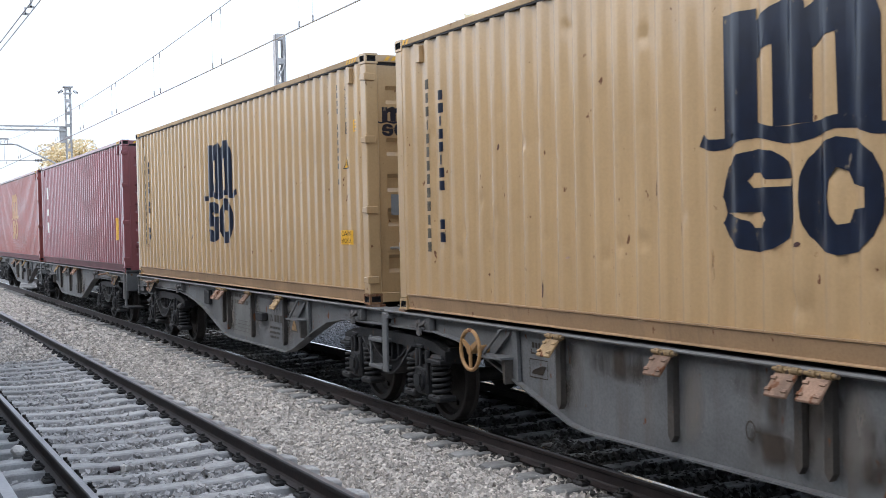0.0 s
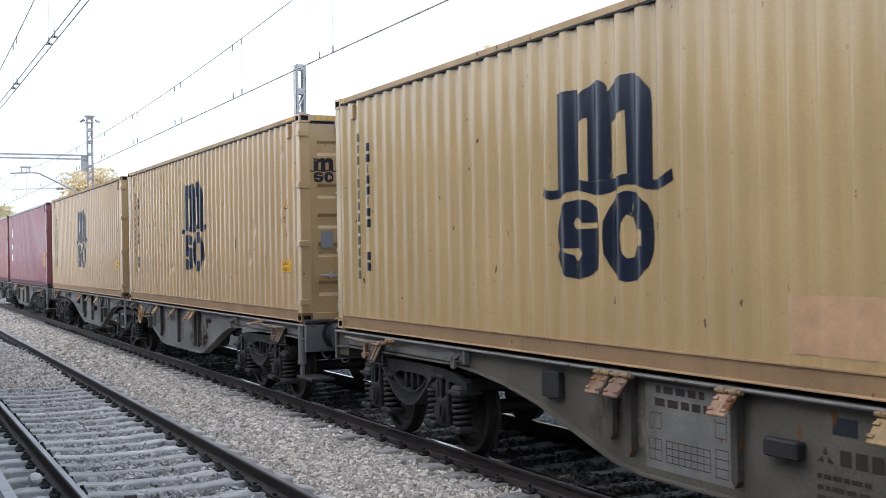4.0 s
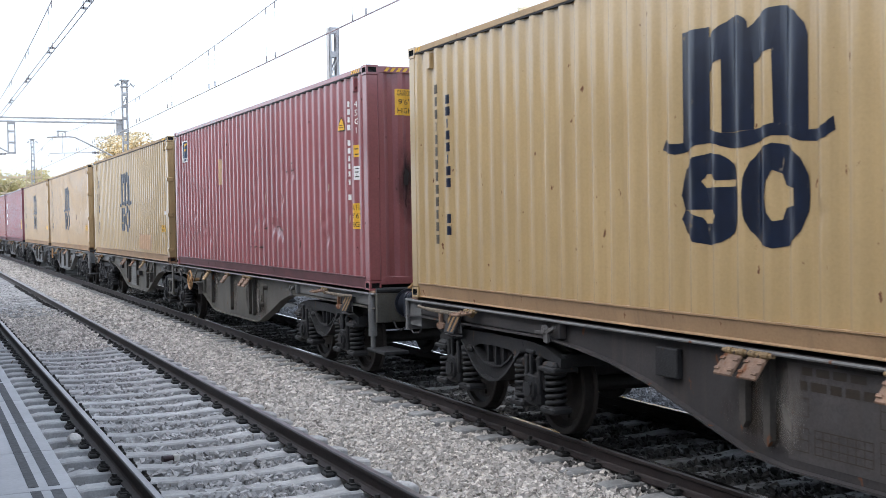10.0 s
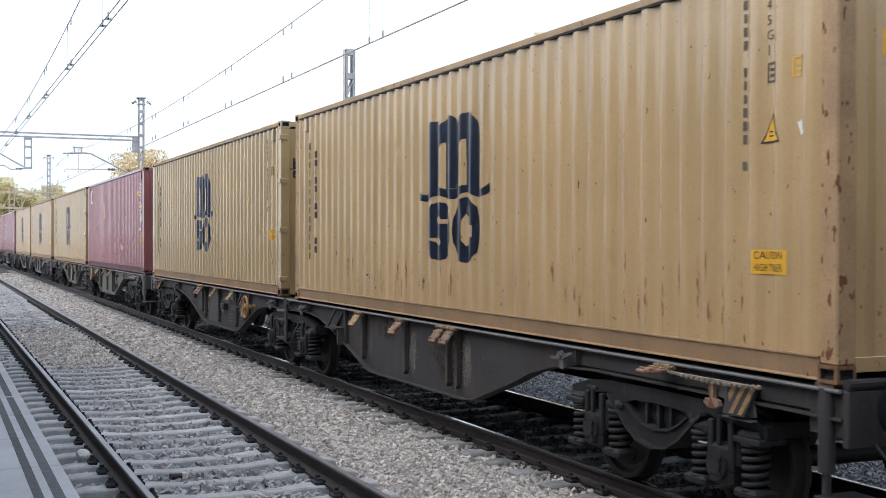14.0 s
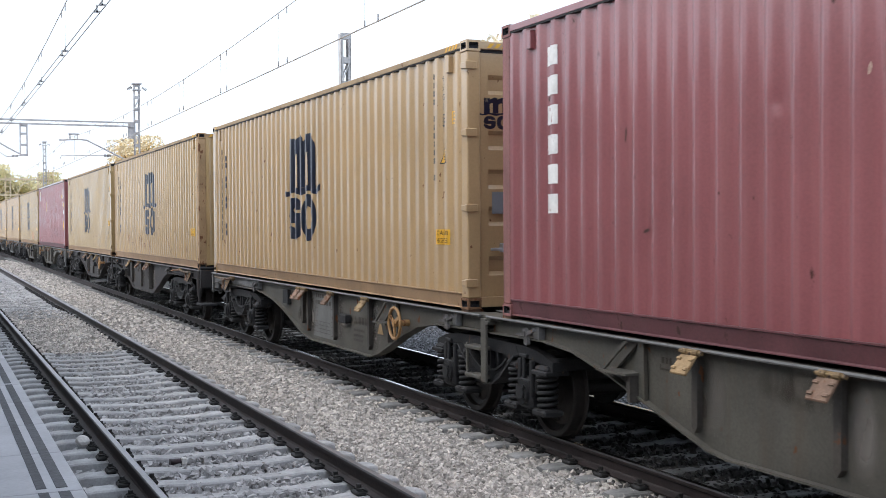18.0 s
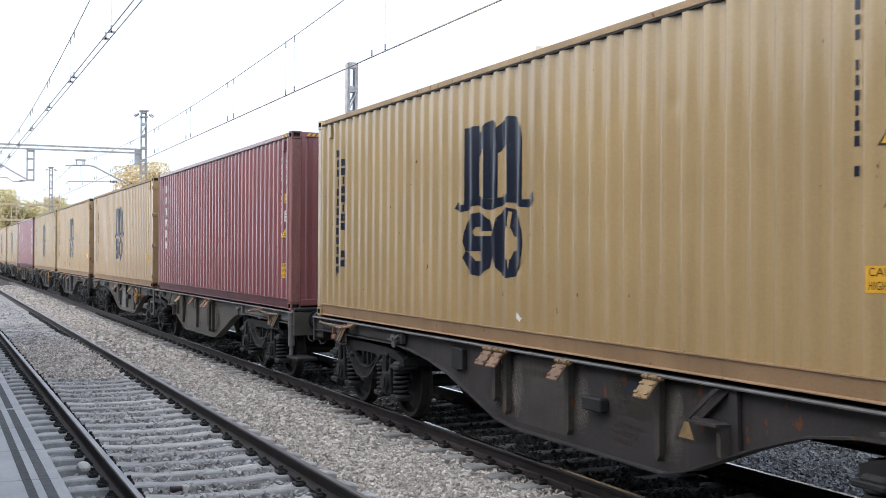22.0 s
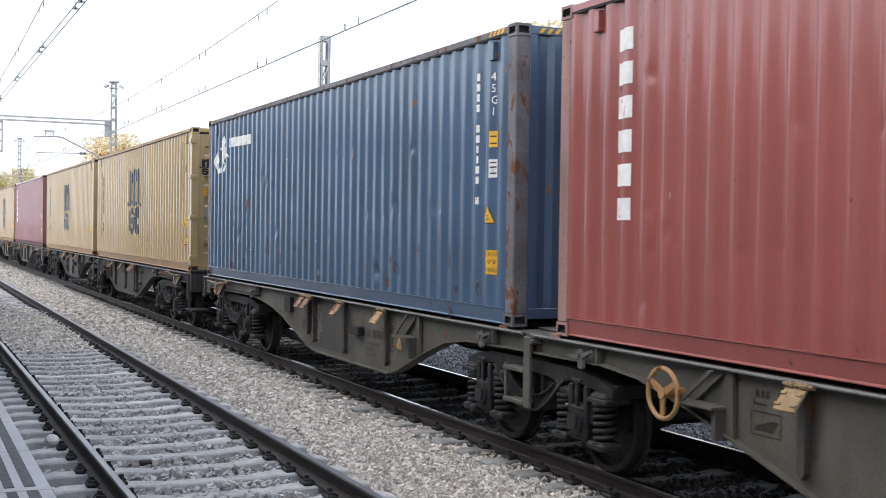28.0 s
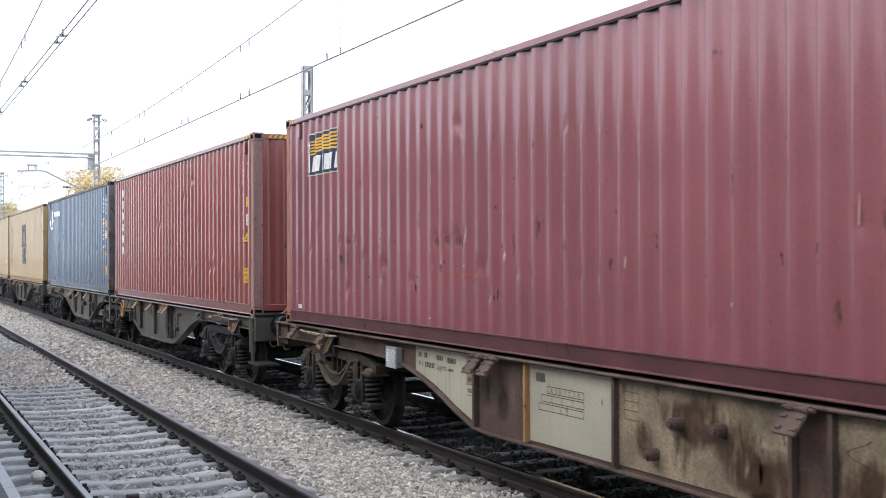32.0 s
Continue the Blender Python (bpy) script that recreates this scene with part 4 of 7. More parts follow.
    on_side(c, "scuff", [rect(0.52, 0.20, 0.58, 0.26), rect(0.40, 0.42, 0.44, 0.46)], WHITE, "torn white stickers")
    on_side(c, "scuff", [[(5.0 + i * 0.22, 0.70 + 0.01 * (i % 3)), (5.17 + i * 0.22, 0.715), (5.19 + i * 0.22, 0.735 + 0.012 * (i % 2)), (5.05 + i * 0.22, 0.725)] for i in range(6)], RED_RUB, "thin orange-red scrape")

    for k, n, lows in ((2, 16, (1.0, 0.5)), (4, 22, (0.9, 0.5)), (12, 16, (0.8, 0.6)), (13, 26, (0.75, 0.35)), (8, 6, (1.0, 0.6)), (6, 14, (0.7, 0.4)), (11, 12, (1.1, 0.6))):
        rng = random.Random(50 + k)
        scrapes(box[k], rng, n // 2, lows, SCRAPE_PALE, "pale scratch in the paint")
        scrapes(box[k], rng, n - n // 2, lows, SCRAPE_DARK, "dark rust scrape")
    scrapes(box[6], random.Random(3), 56, (0.50, 0.18), RUST_RUN, "orange-brown rust run")
    scrapes(box[11], random.Random(4), 30, (0.40, 0.25), RUST_PATCH, "brown rust patch")
    scrapes(box[13], random.Random(5), 12, (1.0, 0.25), RUST_PATCH, "brown rust patch")
    for v, z in ((5.05, 1.08), (5.31, 1.10), (5.58, 1.08), (2.46, 1.12), (5.2, 0.80)):
        on_side(box[13], "rust_run", [rect(v - 0.05, z - 0.06, v + 0.05, z + 0.06)], RUST_PATCH, "brown rust patch", 0.003)
    for v, z in ((7.27, 0.76), (7.69, 0.84), (7.99, 0.78), (8.22, 0.74), (6.95, 0.44), (8.52, 1.64), (8.83, 1.65), (6.30, 0.43), (6.60, 0.44)):
        on_side(box[4], "scuff", [[(v - 0.07, z + 0.03), (v - 0.02, z + 0.05), (v + 0.08, z + 0.045), (v + 0.03, z + 0.02), (v - 0.03, z + 0.015)]], SCRAPE_DARK, "dark crease", 0.003)
    scrapes(box[2], random.Random(6), 8, (1.2, 0.6), RUST_RUN, "faint rust run")

    for k, paint, tint in ((0, RED_PURPLE, "purple-red"), (-1, RED_BRICK, "brick-red")):
        c = box[k] = container(k, f"{tint} shipping container with small white marks", paint, paint, True, 8, True)
        if k == 0:
            on_side(c, "data_label", [rect(1.0, 1.9, 1.25, 2.25), rect(1.0, 0.9, 1.25, 1.2), rect(1.0, 1.4, 1.25, 1.6)], WHITE, "small white marks")
            on_side(c, "data_label", [rect(11.3, 0.7, 11.6, 1.2)], LABEL_YELLOW, "small yellow mark")
        else:
            on_side(c, "emblem", shift(MARK, 5.24, 0.70), PATCH_PINK, "large pale emblem")
    TRAIN.extend((c, 5.315, FAR[k], 1.18) for k, c in box.items())


# ---- wagons ----
# local: x = 0 the plane of the container sides, y = 0 the leading end of the first container, z = 0 the rail tops
MID = WIDE / 2
WHEEL_R = 0.46
SHARED = {}


def shared(key, build, *mats, smooth=False):
    if key not in SHARED:
        SHARED[key] = mesh_of(key, build(), *mats)
        if smooth:
            SHARED[key].shade_smooth()
    return SHARED[key]


def wheelset_mesh():
    """Two dished wheels with flanges on an axle, about the x axis, with bolts that show the turning."""
    bm = bmesh.new()
    for s in (-1, 1):
        rim = [(-0.72, 0.10), (-0.72, 0.36), (-0.735, 0.39), (-0.765, 0.40), (-0.765, 0.475), (-0.780, 0.488), (-0.795, 0.478), (-0.805, WHEEL_R), (-0.900, WHEEL_R - 0.004),
               (-0.905, 0.445), (-0.900, 0.40), (-0.860, 0.385), (-0.830, 0.34), (-0.860, 0.16), (-0.90, 0.13), (-0.925, 0.10)]
        lathe(bm, [(s * a, r) for a, r in rim], n=40)
        for i in range(3):
            a = 2.0944 * i
            cyl(bm, (s * 0.835, 0.28 * math.cos(a), 0.28 * math.sin(a)), (s * 0.862, 0.28 * math.cos(a), 0.28 * math.sin(a)), 0.03, 8)
    cyl(bm, (-1.05, 0, 0), (1.05, 0, 0), 0.08, 16)
    bmesh.ops.recalc_face_normals(bm, faces=bm.faces)
    return bm


def spring_mesh():
    bm = bmesh.new()
    pts = [(0.085 * math.cos(a), 0.085 * math.sin(a), 0.30 * a / (6.28319 * 5)) for a in [6.28319 * 5 * i / 70 for i in range(71)]]
    tube(bm, pts, 0.021, 6)
    cyl(bm, (0, 0, -0.02), (0, 0, 0.0), 0.11, 14)
    cyl(bm, (0, 0, 0.30), (0, 0, 0.33), 0.11, 14)
    return bm


def axlebox_mesh():
    bm = bmesh.new()
    bx(bm, -0.10, 0.10, -0.14, 0.14, -0.16, 0.15, 0.03)
    cyl(bm, (-0.13, 0, 0), (-0.10, 0, 0), 0.115, 18)
    cyl(bm, (-0.15, 0, 0), (-0.13, 0, 0), 0.07, 14)
    for sy in (-1, 1):
        bx(bm, -0.11, 0.11, sy * 0.30 - 0.13, sy * 0.30 + 0.13, -0.20, -0.13, 0.02)
        bx(bm, -0.06, 0.06, sy * 0.14 - 0.05, sy * 0.14 + 0.05, 0.0, 0.26, 0.015)
    for a in range(4):
        cyl(bm, (-0.145, 0.085 * math.cos(a * 1.5708 + 0.78), 0.085 * math.sin(a * 1.5708 + 0.78)), (-0.12, 0.085 * math.cos(a * 1.5708 + 0.78), 0.085 * math.sin(a * 1.5708 + 0.78)), 0.018, 6)
    return bm


def bogie_side():
    """A cast bogie side frame at x = 0: a lens-shaped opening with ribs, over a dipped lower chord, and an arm at each end."""
    bm = bmesh.new()
    dip = [(-0.66, 0.80), (-0.52, 0.69), (-0.36, 0.56), (-0.20, 0.475), (0.0, 0.445), (0.20, 0.475), (0.36, 0.56), (0.52, 0.69), (0.66, 0.80)]
    lens_low = [(-0.44, 0.745), (-0.34, 0.675), (-0.18, 0.605), (0.0, 0.585), (0.18, 0.605), (0.34, 0.675), (0.44, 0.745)]
    lens_top = [(-0.44, 0.745), (-0.34, 0.775), (0.0, 0.785), (0.34, 0.775), (0.44, 0.745)]
    plate(bm, dip + [(0.44, 0.745)] + lens_low[-2:0:-1] + [(-0.44, 0.745)], -0.06, 0.06)
    plate(bm, [(-0.66, 0.80), (-0.44, 0.745)] + lens_top[1:-1] + [(0.44, 0.745), (0.66, 0.80), (0.60, 0.90), (0, 0.905), (-0.60, 0.90)], -0.058, 0.058)
    plate(bm, [(y * 0.98, z) for y, z in lens_low] + [(y * 0.98, z) for y, z in lens_top[-2:0:-1]], 0.010, 0.030)
    for y in (-0.17, 0.0, 0.17):
        bx(bm, -0.045, 0.02, y - 0.016, y + 0.016, 0.58, 0.79)
    for sy in (-1, 1):
        arm = [(0.60, 0.90), (0.82, 0.895), (1.10, 0.86), (1.36, 0.79), (1.36, 0.70), (1.10, 0.755), (0.82, 0.785), (0.66, 0.80)]
        plate(bm, [(sy * y, z) for y, z in arm], -0.055, 0.055)
        bx(bm, -0.13, 0.13, min(sy * 1.06, sy * 1.36), max(sy * 1.06, sy * 1.36), 0.655, 0.70, 0.01)
        bx(bm, -0.10, 0.10, min(sy * 0.50, sy * 0.72), max(sy * 0.50, sy * 0.72), 0.66, 0.72, 0.01)
        for o in (-0.30, 0.30):
            bx(bm, -0.11, 0.11, sy * 0.9 + o - 0.12, sy * 0.9 + o + 0.12, 0.66, 0.745, 0.03)
        bx(bm, -0.115, -0.07, sy * 0.9 - 0.15, sy * 0.9 - 0.09, 0.42, 0.78, 0.01)
        bx(bm, -0.115, -0.07, sy * 0.9 + 0.09, sy * 0.9 + 0.15, 0.42, 0.78, 0.01)
        bx(bm, -0.13, -0.10, sy * 0.9 - 0.02, sy * 0.9 + 0.02, 0.60, 0.84, 0.006)
        bx(bm, -0.135, -0.10, sy * 0.9 - 0.075, sy * 0.9 + 0.075, 0.80, 0.835, 0.008)
    return bm


def bogie_flange():
    """The rubbed flanges of a side frame: under its lower chord and along its opening."""
    bm = bmesh.new()
    ribbon(bm, [(-0.66, 0.80), (-0.52, 0.69), (-0.36, 0.56), (-0.20, 0.475), (0.0, 0.445), (0.20, 0.475), (0.36, 0.56), (0.52, 0.69), (0.66, 0.80)], -0.120, 0.10, 0.022)
    ribbon(bm, [(-0.44, 0.745), (-0.34, 0.675), (-0.18, 0.605), (0.0, 0.585), (0.18, 0.605), (0.34, 0.675), (0.44, 0.745)], -0.085, 0.06, 0.016)
    return bm


def bogie_cross():
    bm = bmesh.new()
    bx(bm, -1.1, 1.1, -0.22, 0.22, 0.62, 0.86, 0.03)
    for sy in (-1, 1):
        bx(bm, -1.1, 1.1, sy * 1.30 - 0.05, sy * 1.30 + 0.05, 0.70, 0.82, 0.01)
        for sx in (-1, 1):
            bx(bm, sx * 0.84 - 0.07, sx * 0.84 + 0.07, sy * 0.38 - 0.04, sy * 0.38 + 0.04, 0.36, 0.64, 0.015)
    cyl(bm, (0, 0, 0.86), (0, 0, 0.98), 0.24, 20)
    return bm


TURNING = []


def bogie(wagon, y, iron=None):
    """A two-axle bogie with its centre y metres along the wagon."""
    iron = iron or BOGIE_BLACK
    b = part("bogie", shared("bogie_cross", bogie_cross, BOGIE_BLACK), None, wagon, "grimy black two-axle bogie")
    b.location = (MID, y, 0)
    for sx in (-1, 1):
        ob = part("side_frame", shared("side_frame_" + iron.name, bogie_side, iron), None, b)
        ob.matrix_basis = pose(sx * 1.10, 0, 0, 0, 0, 180 if sx > 0 else 0)
        rubbed = FLANGE_BLACK if iron is BOGIE_BLACK else FLANGE_BROWN
        ob = part("frame_flange", shared("frame_flange_" + rubbed.name, bogie_flange, rubbed), None, b, "rubbed flange of the side frame")
        ob.matrix_basis = pose(sx * 1.10, 0, 0, 0, 0, 180 if sx > 0 else 0)
        for sy in (-1, 1):
            ob = part("axle_box", shared("axle_box", axlebox_mesh, BOGIE_BLACK), None, b)
            ob.matrix_basis = pose(sx * 1.12, sy * 0.9, WHEEL_R, 0, 0, 180 if sx > 0 else 0)
            for o in (-0.30, 0.30):
                ob = part("spring", shared("spring", spring_mesh, BOGIE_BLACK, smooth=True), None, b, "coil spring")
                ob.location = (sx * 1.12, sy * 0.9 + o, 0.335)
    for sy in (-1, 1):
        ob = part("wheelset", shared("wheelset", wheelset_mesh, WHEEL_STEEL), None, b, "brown steel wheels on an axle")
        ob.location = (0, sy * 0.9, WHEEL_R)
        TURNING.append((ob, sy * 0.9))
    return b


def flap_mesh():
    bm = bmesh.new()
    bx(bm, -0.012, 0.012, -0.10, 0.10, -0.175, 0.0, 0.007)
    for z in (-0.045, -0.13):
        for y in (-0.072, 0.072):
            bx(bm, -0.024, -0.012, y - 0.025, y + 0.025, z - 0.012, z + 0.012, 0.003)
    bmesh.ops.rotate(bm, verts=bm.verts, cent=(0, 0, 0), matrix=Matrix.Rotation(radians(38), 3, "Y"))
    return bm


def pin_mesh():
    bm = bmesh.new()
    cyl(bm, (0, -0.16, 0), (0, 0.12, 0), 0.015, 10)
    for y in (-0.085, 0.05):
        cyl(bm, (0, y - 0.030, 0), (0, y + 0.030, 0), 0.025, 10)
    bx(bm, -0.01, 0.06, -0.05, 0.05, -0.04, 0.02, 0.005)
    return bm


def lock(wagon, v, kind, raised=0):
    f = part("locking_flap", shared("flap_" + kind.name, flap_mesh, kind), None, wagon, "worn hinged container lock flap")
    f.matrix_basis = pose(-0.055, -v, 1.100, 0, raised, 0)
    p = part("hinge_pin", shared("pin", pin_mesh, HINGE), None, f)
    p.location = (0, 0, 0.025)


def rib(bm, v, bottom):
    """A pressed stiffener that tapers into the web."""
    plate(bm, [(-v - 0.035, 1.12), (-v + 0.035, 1.12), (-v + 0.035, bottom + 0.03), (-v, bottom - 0.02), (-v - 0.035, bottom + 0.03)], 0.005, 0.062)
    return bm


def beam(wagon, line, x, paint, ribs, face):
    """A fish-bellied side beam: web, flanges and stiffeners. face is -1 on the near side."""
    bm = bmesh.new()
    pts = [(-v, z) for v, z in line]
    plate(bm, pts + [(pts[-1][0], 1.15), (pts[0][0], 1.15)], x, x + 0.012)
    ob = part("side_beam", bm, paint, wagon, "fish-bellied side beam")
    bm = bmesh.new()
    ribbon(bm, pts, x - 0.065, x + 0.08, 0.016)
    part("bottom_flange", bm, paint, ob)
    bm = bmesh.new()
    bx(bm, x - 0.06, x + 0.14, pts[-1][0], pts[0][0], 1.132, 1.150)
    part("top_flange", bm, paint, ob)
    bm = bmesh.new()
    cyl(bm, (x - 0.075, pts[0][0], 1.140), (x - 0.075, pts[-1][0], 1.141), 0.0135, 8)
    part("edge_bar", bm, WAGON_RUST if paint is WAGON_RUST else EDGE_GREY, ob, "rusty edge bar" if paint is WAGON_RUST else "light grey edge bar")
    if face < 0:
        rng = random.Random(int(line[0][0] * 10) + len(paint.name))
        first, last = line[0][0] + 0.6, line[-1][0] - 0.6
        spots = [(v + 0.02, 0.80, rng.uniform(0.28, 0.42), 0.68) for v, z in ribs] + [(rng.uniform(first, last), 0.98, rng.uniform(0.4, 1.1), 0.34) for _ in range(9)]
        spots += [(rng.uniform(line[0][0] + 6, line[-1][0] - 5.5), rng.uniform(0.55, 0.9), rng.uniform(0.3, 0.8), rng.uniform(0.3, 0.6)) for _ in range(6)]
        for v, z, wide, tall in spots:
            bm = bmesh.new()
            bm.faces.new([bm.verts.new((a, b, 0)) for a, b in rect(-v - wide / 2, max(0.42, z - tall / 2), -v + wide / 2, min(1.12, z + tall / 2))])
            spread_map(bm)
            for q in bm.verts:
                q.co = (x - 0.0025, q.co.x, q.co.y)
            low = [b for a, b in line if abs(a - v) < 0.8]
            if low and max(low) < 0.60:
                part("grime", bm, GRIME, ob, "brown grime on the beam")
            else:
                bm.free()
        for v, z in ribs:
            bm = bmesh.new()
            bm.faces.new([bm.verts.new((a, b, 0)) for a, b in rect(-v - 0.34, max(0.42, z - 0.06), -v - 0.02, 1.14)])
            spread_map(bm)
            for q in bm.verts:
                q.co = (x - 0.0032, q.co.x, q.co.y)
            part("dry_streak", bm, DRY_RUN, ob, "pale dried streak beside the stiffener")
            part("stiffener", rib(bmesh.new(), v, z), RIB_BROWN, ob)
    return ob


def buffer(wagon, v, x, out):
    """A side buffer; out is +1 towards the train's head."""
    y = -v
    bm = bmesh.new()
    for a, b, r in ((0.0, 0.03, 0.185), (0.03, 0.30, 0.150), (0.28, 0.32, 0.162), (0.30, 0.50, 0.130)):
        cyl(bm, (x, y + out * a, 1.02), (x, y + out * b, 1.02), r, 24)
    ob = part("buffer", bm, BUFFER_BLACK, wagon, "black buffer with a broad plate", smooth=False)
    bm = bmesh.new()
    rim = [(x + sx * (0.155 + 0.07 * math.cos(radians(q))), 1.02 + sz * (0.105 + 0.07 * math.sin(radians(q))))
           for sx, sz, qs in ((1, 1, (0, 30, 60, 90)), (-1, 1, (90, 60, 30, 0)), (-1, -1, (0, 30, 60, 90)), (1, -1, (90, 60, 30, 0))) for q in qs]
    rings = [[bm.verts.new((x + (px - x) * f, y + out * d, 1.02 + (pz - 1.02) * f)) for px, pz in rim] for d, f in ((0.490, 0.97), (0.500, 1.0), (0.535, 1.0), (0.552, 0.90))]
    for p, q in zip(rings, rings[1:]):
        for i in range(len(p)):
            bm.faces.new((p[i], p[i - 1], q[i - 1], q[i]))
    bm.faces.new(rings[0]), bm.faces.new(rings[-1][::-1])
    bmesh.ops.recalc_face_normals(bm, faces=bm.faces)
    part("buffer_plate", bm, BUFFER_BLACK, ob)


def headstock(wagon, v, out, paint):
    bm = bmesh.new()
    y = -v
    bx(bm, 0.0, WIDE, min(y, y - out * 0.06), max(y, y - out * 0.06), 0.78, 1.15, 0.008)
    for x in (0.05, 0.75, WIDE - 0.75, WIDE - 0.05):
        bx(bm, x - 0.012, x + 0.012, min(y - out * 0.06, y - out * 0.40), max(y - out * 0.06, y - out * 0.40), 0.84, 1.14)
    h = part("headstock", bm, paint, wagon, "end beam")
    for x in (0.42, WIDE - 0.42):
        buffer(wagon, v, x, out)
    bm = bmesh.new()
    bx(bm, MID - 0.05, MID + 0.05, min(y, y + out * 0.3), max(y, y + out * 0.3), 0.95, 1.05, 0.02)
    tube(bm, [(MID, y + out * 0.28, 1.02), (MID, y + out * 0.36, 0.95), (MID + 0.02, y + out * 0.42, 0.80), (MID, y + out * 0.35, 0.70), (MID - 0.02, y + out * 0.2, 0.74)], 0.025)
    part("coupling_hook", bm, BOGIE_BLACK, h, "screw coupling and hook")
    bm = bmesh.new()
    tube(bm, [(0.80, y, 0.86), (0.78, y + out * 0.15, 0.70), (0.80, y + out * 0.40, 0.58), (0.82, y + out * 0.6, 0.62), (0.82, y + out * 0.68, 0.68)], 0.022)
    part("brake_hose", bm, BLACK, h, "hanging brake hose")
    bm = bmesh.new()
    tube(bm, [(0.22, y, 0.80), (0.22, y + out * 0.10, 0.72), (0.22, y + out * 0.28, 0.70), (0.22, y + out * 0.36, 0.74)], 0.012)
    part("shunter_rail", bm, BOGIE_BLACK, h)


def rope(wagon, v0, v1, beads=None, hook=None):
    """A beaded rope on its hook, before a small tilted plate with slanting stripes."""
    bm = bmesh.new()
    n = int(abs(v1 - v0) / 0.062)
    for i in range(n):
        v = v0 + (v1 - v0) * i / n
        z = 1.088 - 0.022 * math.sin(3.14 * i / n)
        bmesh.ops.create_icosphere(bm, subdivisions=1, radius=0.022, matrix=Matrix.Translation((-0.062, -v, z)) @ Matrix.Diagonal((0.9, 1.25, 0.9, 1)))
    cyl(bm, (-0.062, -v0, 1.085), (-0.062, -v1, 1.085), 0.010, 6)
    part("rope", bm, beads or ROPE, wagon, "weathered beaded rope")
    m = (v0 + v1) / 2
    bm = bmesh.new()
    plate(bm, [(-m + 0.06, 1.07), (-m - 0.10, 1.07), (-m - 0.42, 0.99), (-m - 0.45, 0.86), (-m - 0.12, 0.83), (-m - 0.10, 0.95), (-m + 0.04, 0.99)], -0.012, 0.004)
    bx(bm, -0.05, 0.01, -m - 0.45, -m - 0.12, 0.825, 0.84, 0.004)
    part("hook_plate", bm, RIB_BROWN if hook else WORN_LEVER, wagon, "worn backing plate of the hook")
    bm = bmesh.new()
    plate(bm, [(-m + 0.03, 1.05), (-m - 0.03, 1.05), (-m - 0.025, 0.95), (-m - 0.085, 0.935), (-m - 0.095, 0.90), (-m - 0.04, 0.875), (-m + 0.03, 0.875), (-m + 0.085, 0.905), (-m + 0.07, 0.94), (-m + 0.035, 0.915), (-m + 0.015, 0.925)], -0.06, -0.025)
    part("tow_hook", bm, hook or FLAP_ORANGE, wagon, "rusty orange rope hook")
    c = m + 0.30
    tilt = Matrix.Translation((-0.035, -c, 0.97)) @ Matrix.Rotation(radians(22), 4, "Y")
    bm = bmesh.new()
    plate(bm, [(-0.16, 0.11), (0.16, 0.11), (0.12, -0.12), (-0.12, -0.12)], -0.012, 0.012)
    plate(bm, [(-0.16, 0.11), (0.16, 0.11), (0.15, 0.095), (-0.15, 0.095)], 0.0, 0.10)
    bmesh.ops.transform(bm, matrix=tilt, verts=bm.verts)
    p = part("hazard_plate", bm, BOGIE_BLACK, wagon, "dark plate with worn ochre stripes")
    for i in (-1, 0, 1):
        bm = bmesh.new()
        y = i * 0.10
        plate(bm, [(y - 0.05, 0.10), (y, 0.10), (y + 0.05, -0.11), (y + 0.005, -0.11)] if i < 1 else [(y - 0.05, 0.10), (y, 0.10), (y + 0.02, 0.02), (y - 0.02, -0.03)], -0.0155, -0.012)
        bmesh.ops.transform(bm, matrix=tilt, verts=bm.verts)
        part("stripe", bm, STRIPE_OCHRE, p, "worn ochre stripe")


def bracket(wagon, v, paint):
    """A lifting bracket: two braces that lean on a foot plate, over an upright plate."""
    bm = bmesh.new()
    for lo, hi in ((-0.105, -0.085), (0.02, 0.05)):
        plate(bm, [(-v + 0.02, 1.13), (-v - 0.035, 1.13), (-v + 0.33, 0.865), (-v + 0.385, 0.865)], lo, hi)
    plate(bm, [(-v - 0.02, 1.13), (-v - 0.10, 1.13), (-v - 0.12, 0.64), (-v - 0.03, 0.66), (-v + 0.02, 0.87)], 0.015, 0.05)
    bx(bm, -0.12, 0.06, -v - 0.04, -v + 0.42, 0.852, 0.872)
    ob = part("lifting_bracket", bm, paint, wagon, "braced lifting bracket")
    bm = bmesh.new()
    plate(bm, [(-v + 0.03, 0.855), (-v - 0.03, 0.855), (-v - 0.03, 0.63), (-v + 0.01, 0.64)], -0.07, 0.06)
    part("upright_plate", bm, RIB_BROWN, ob)


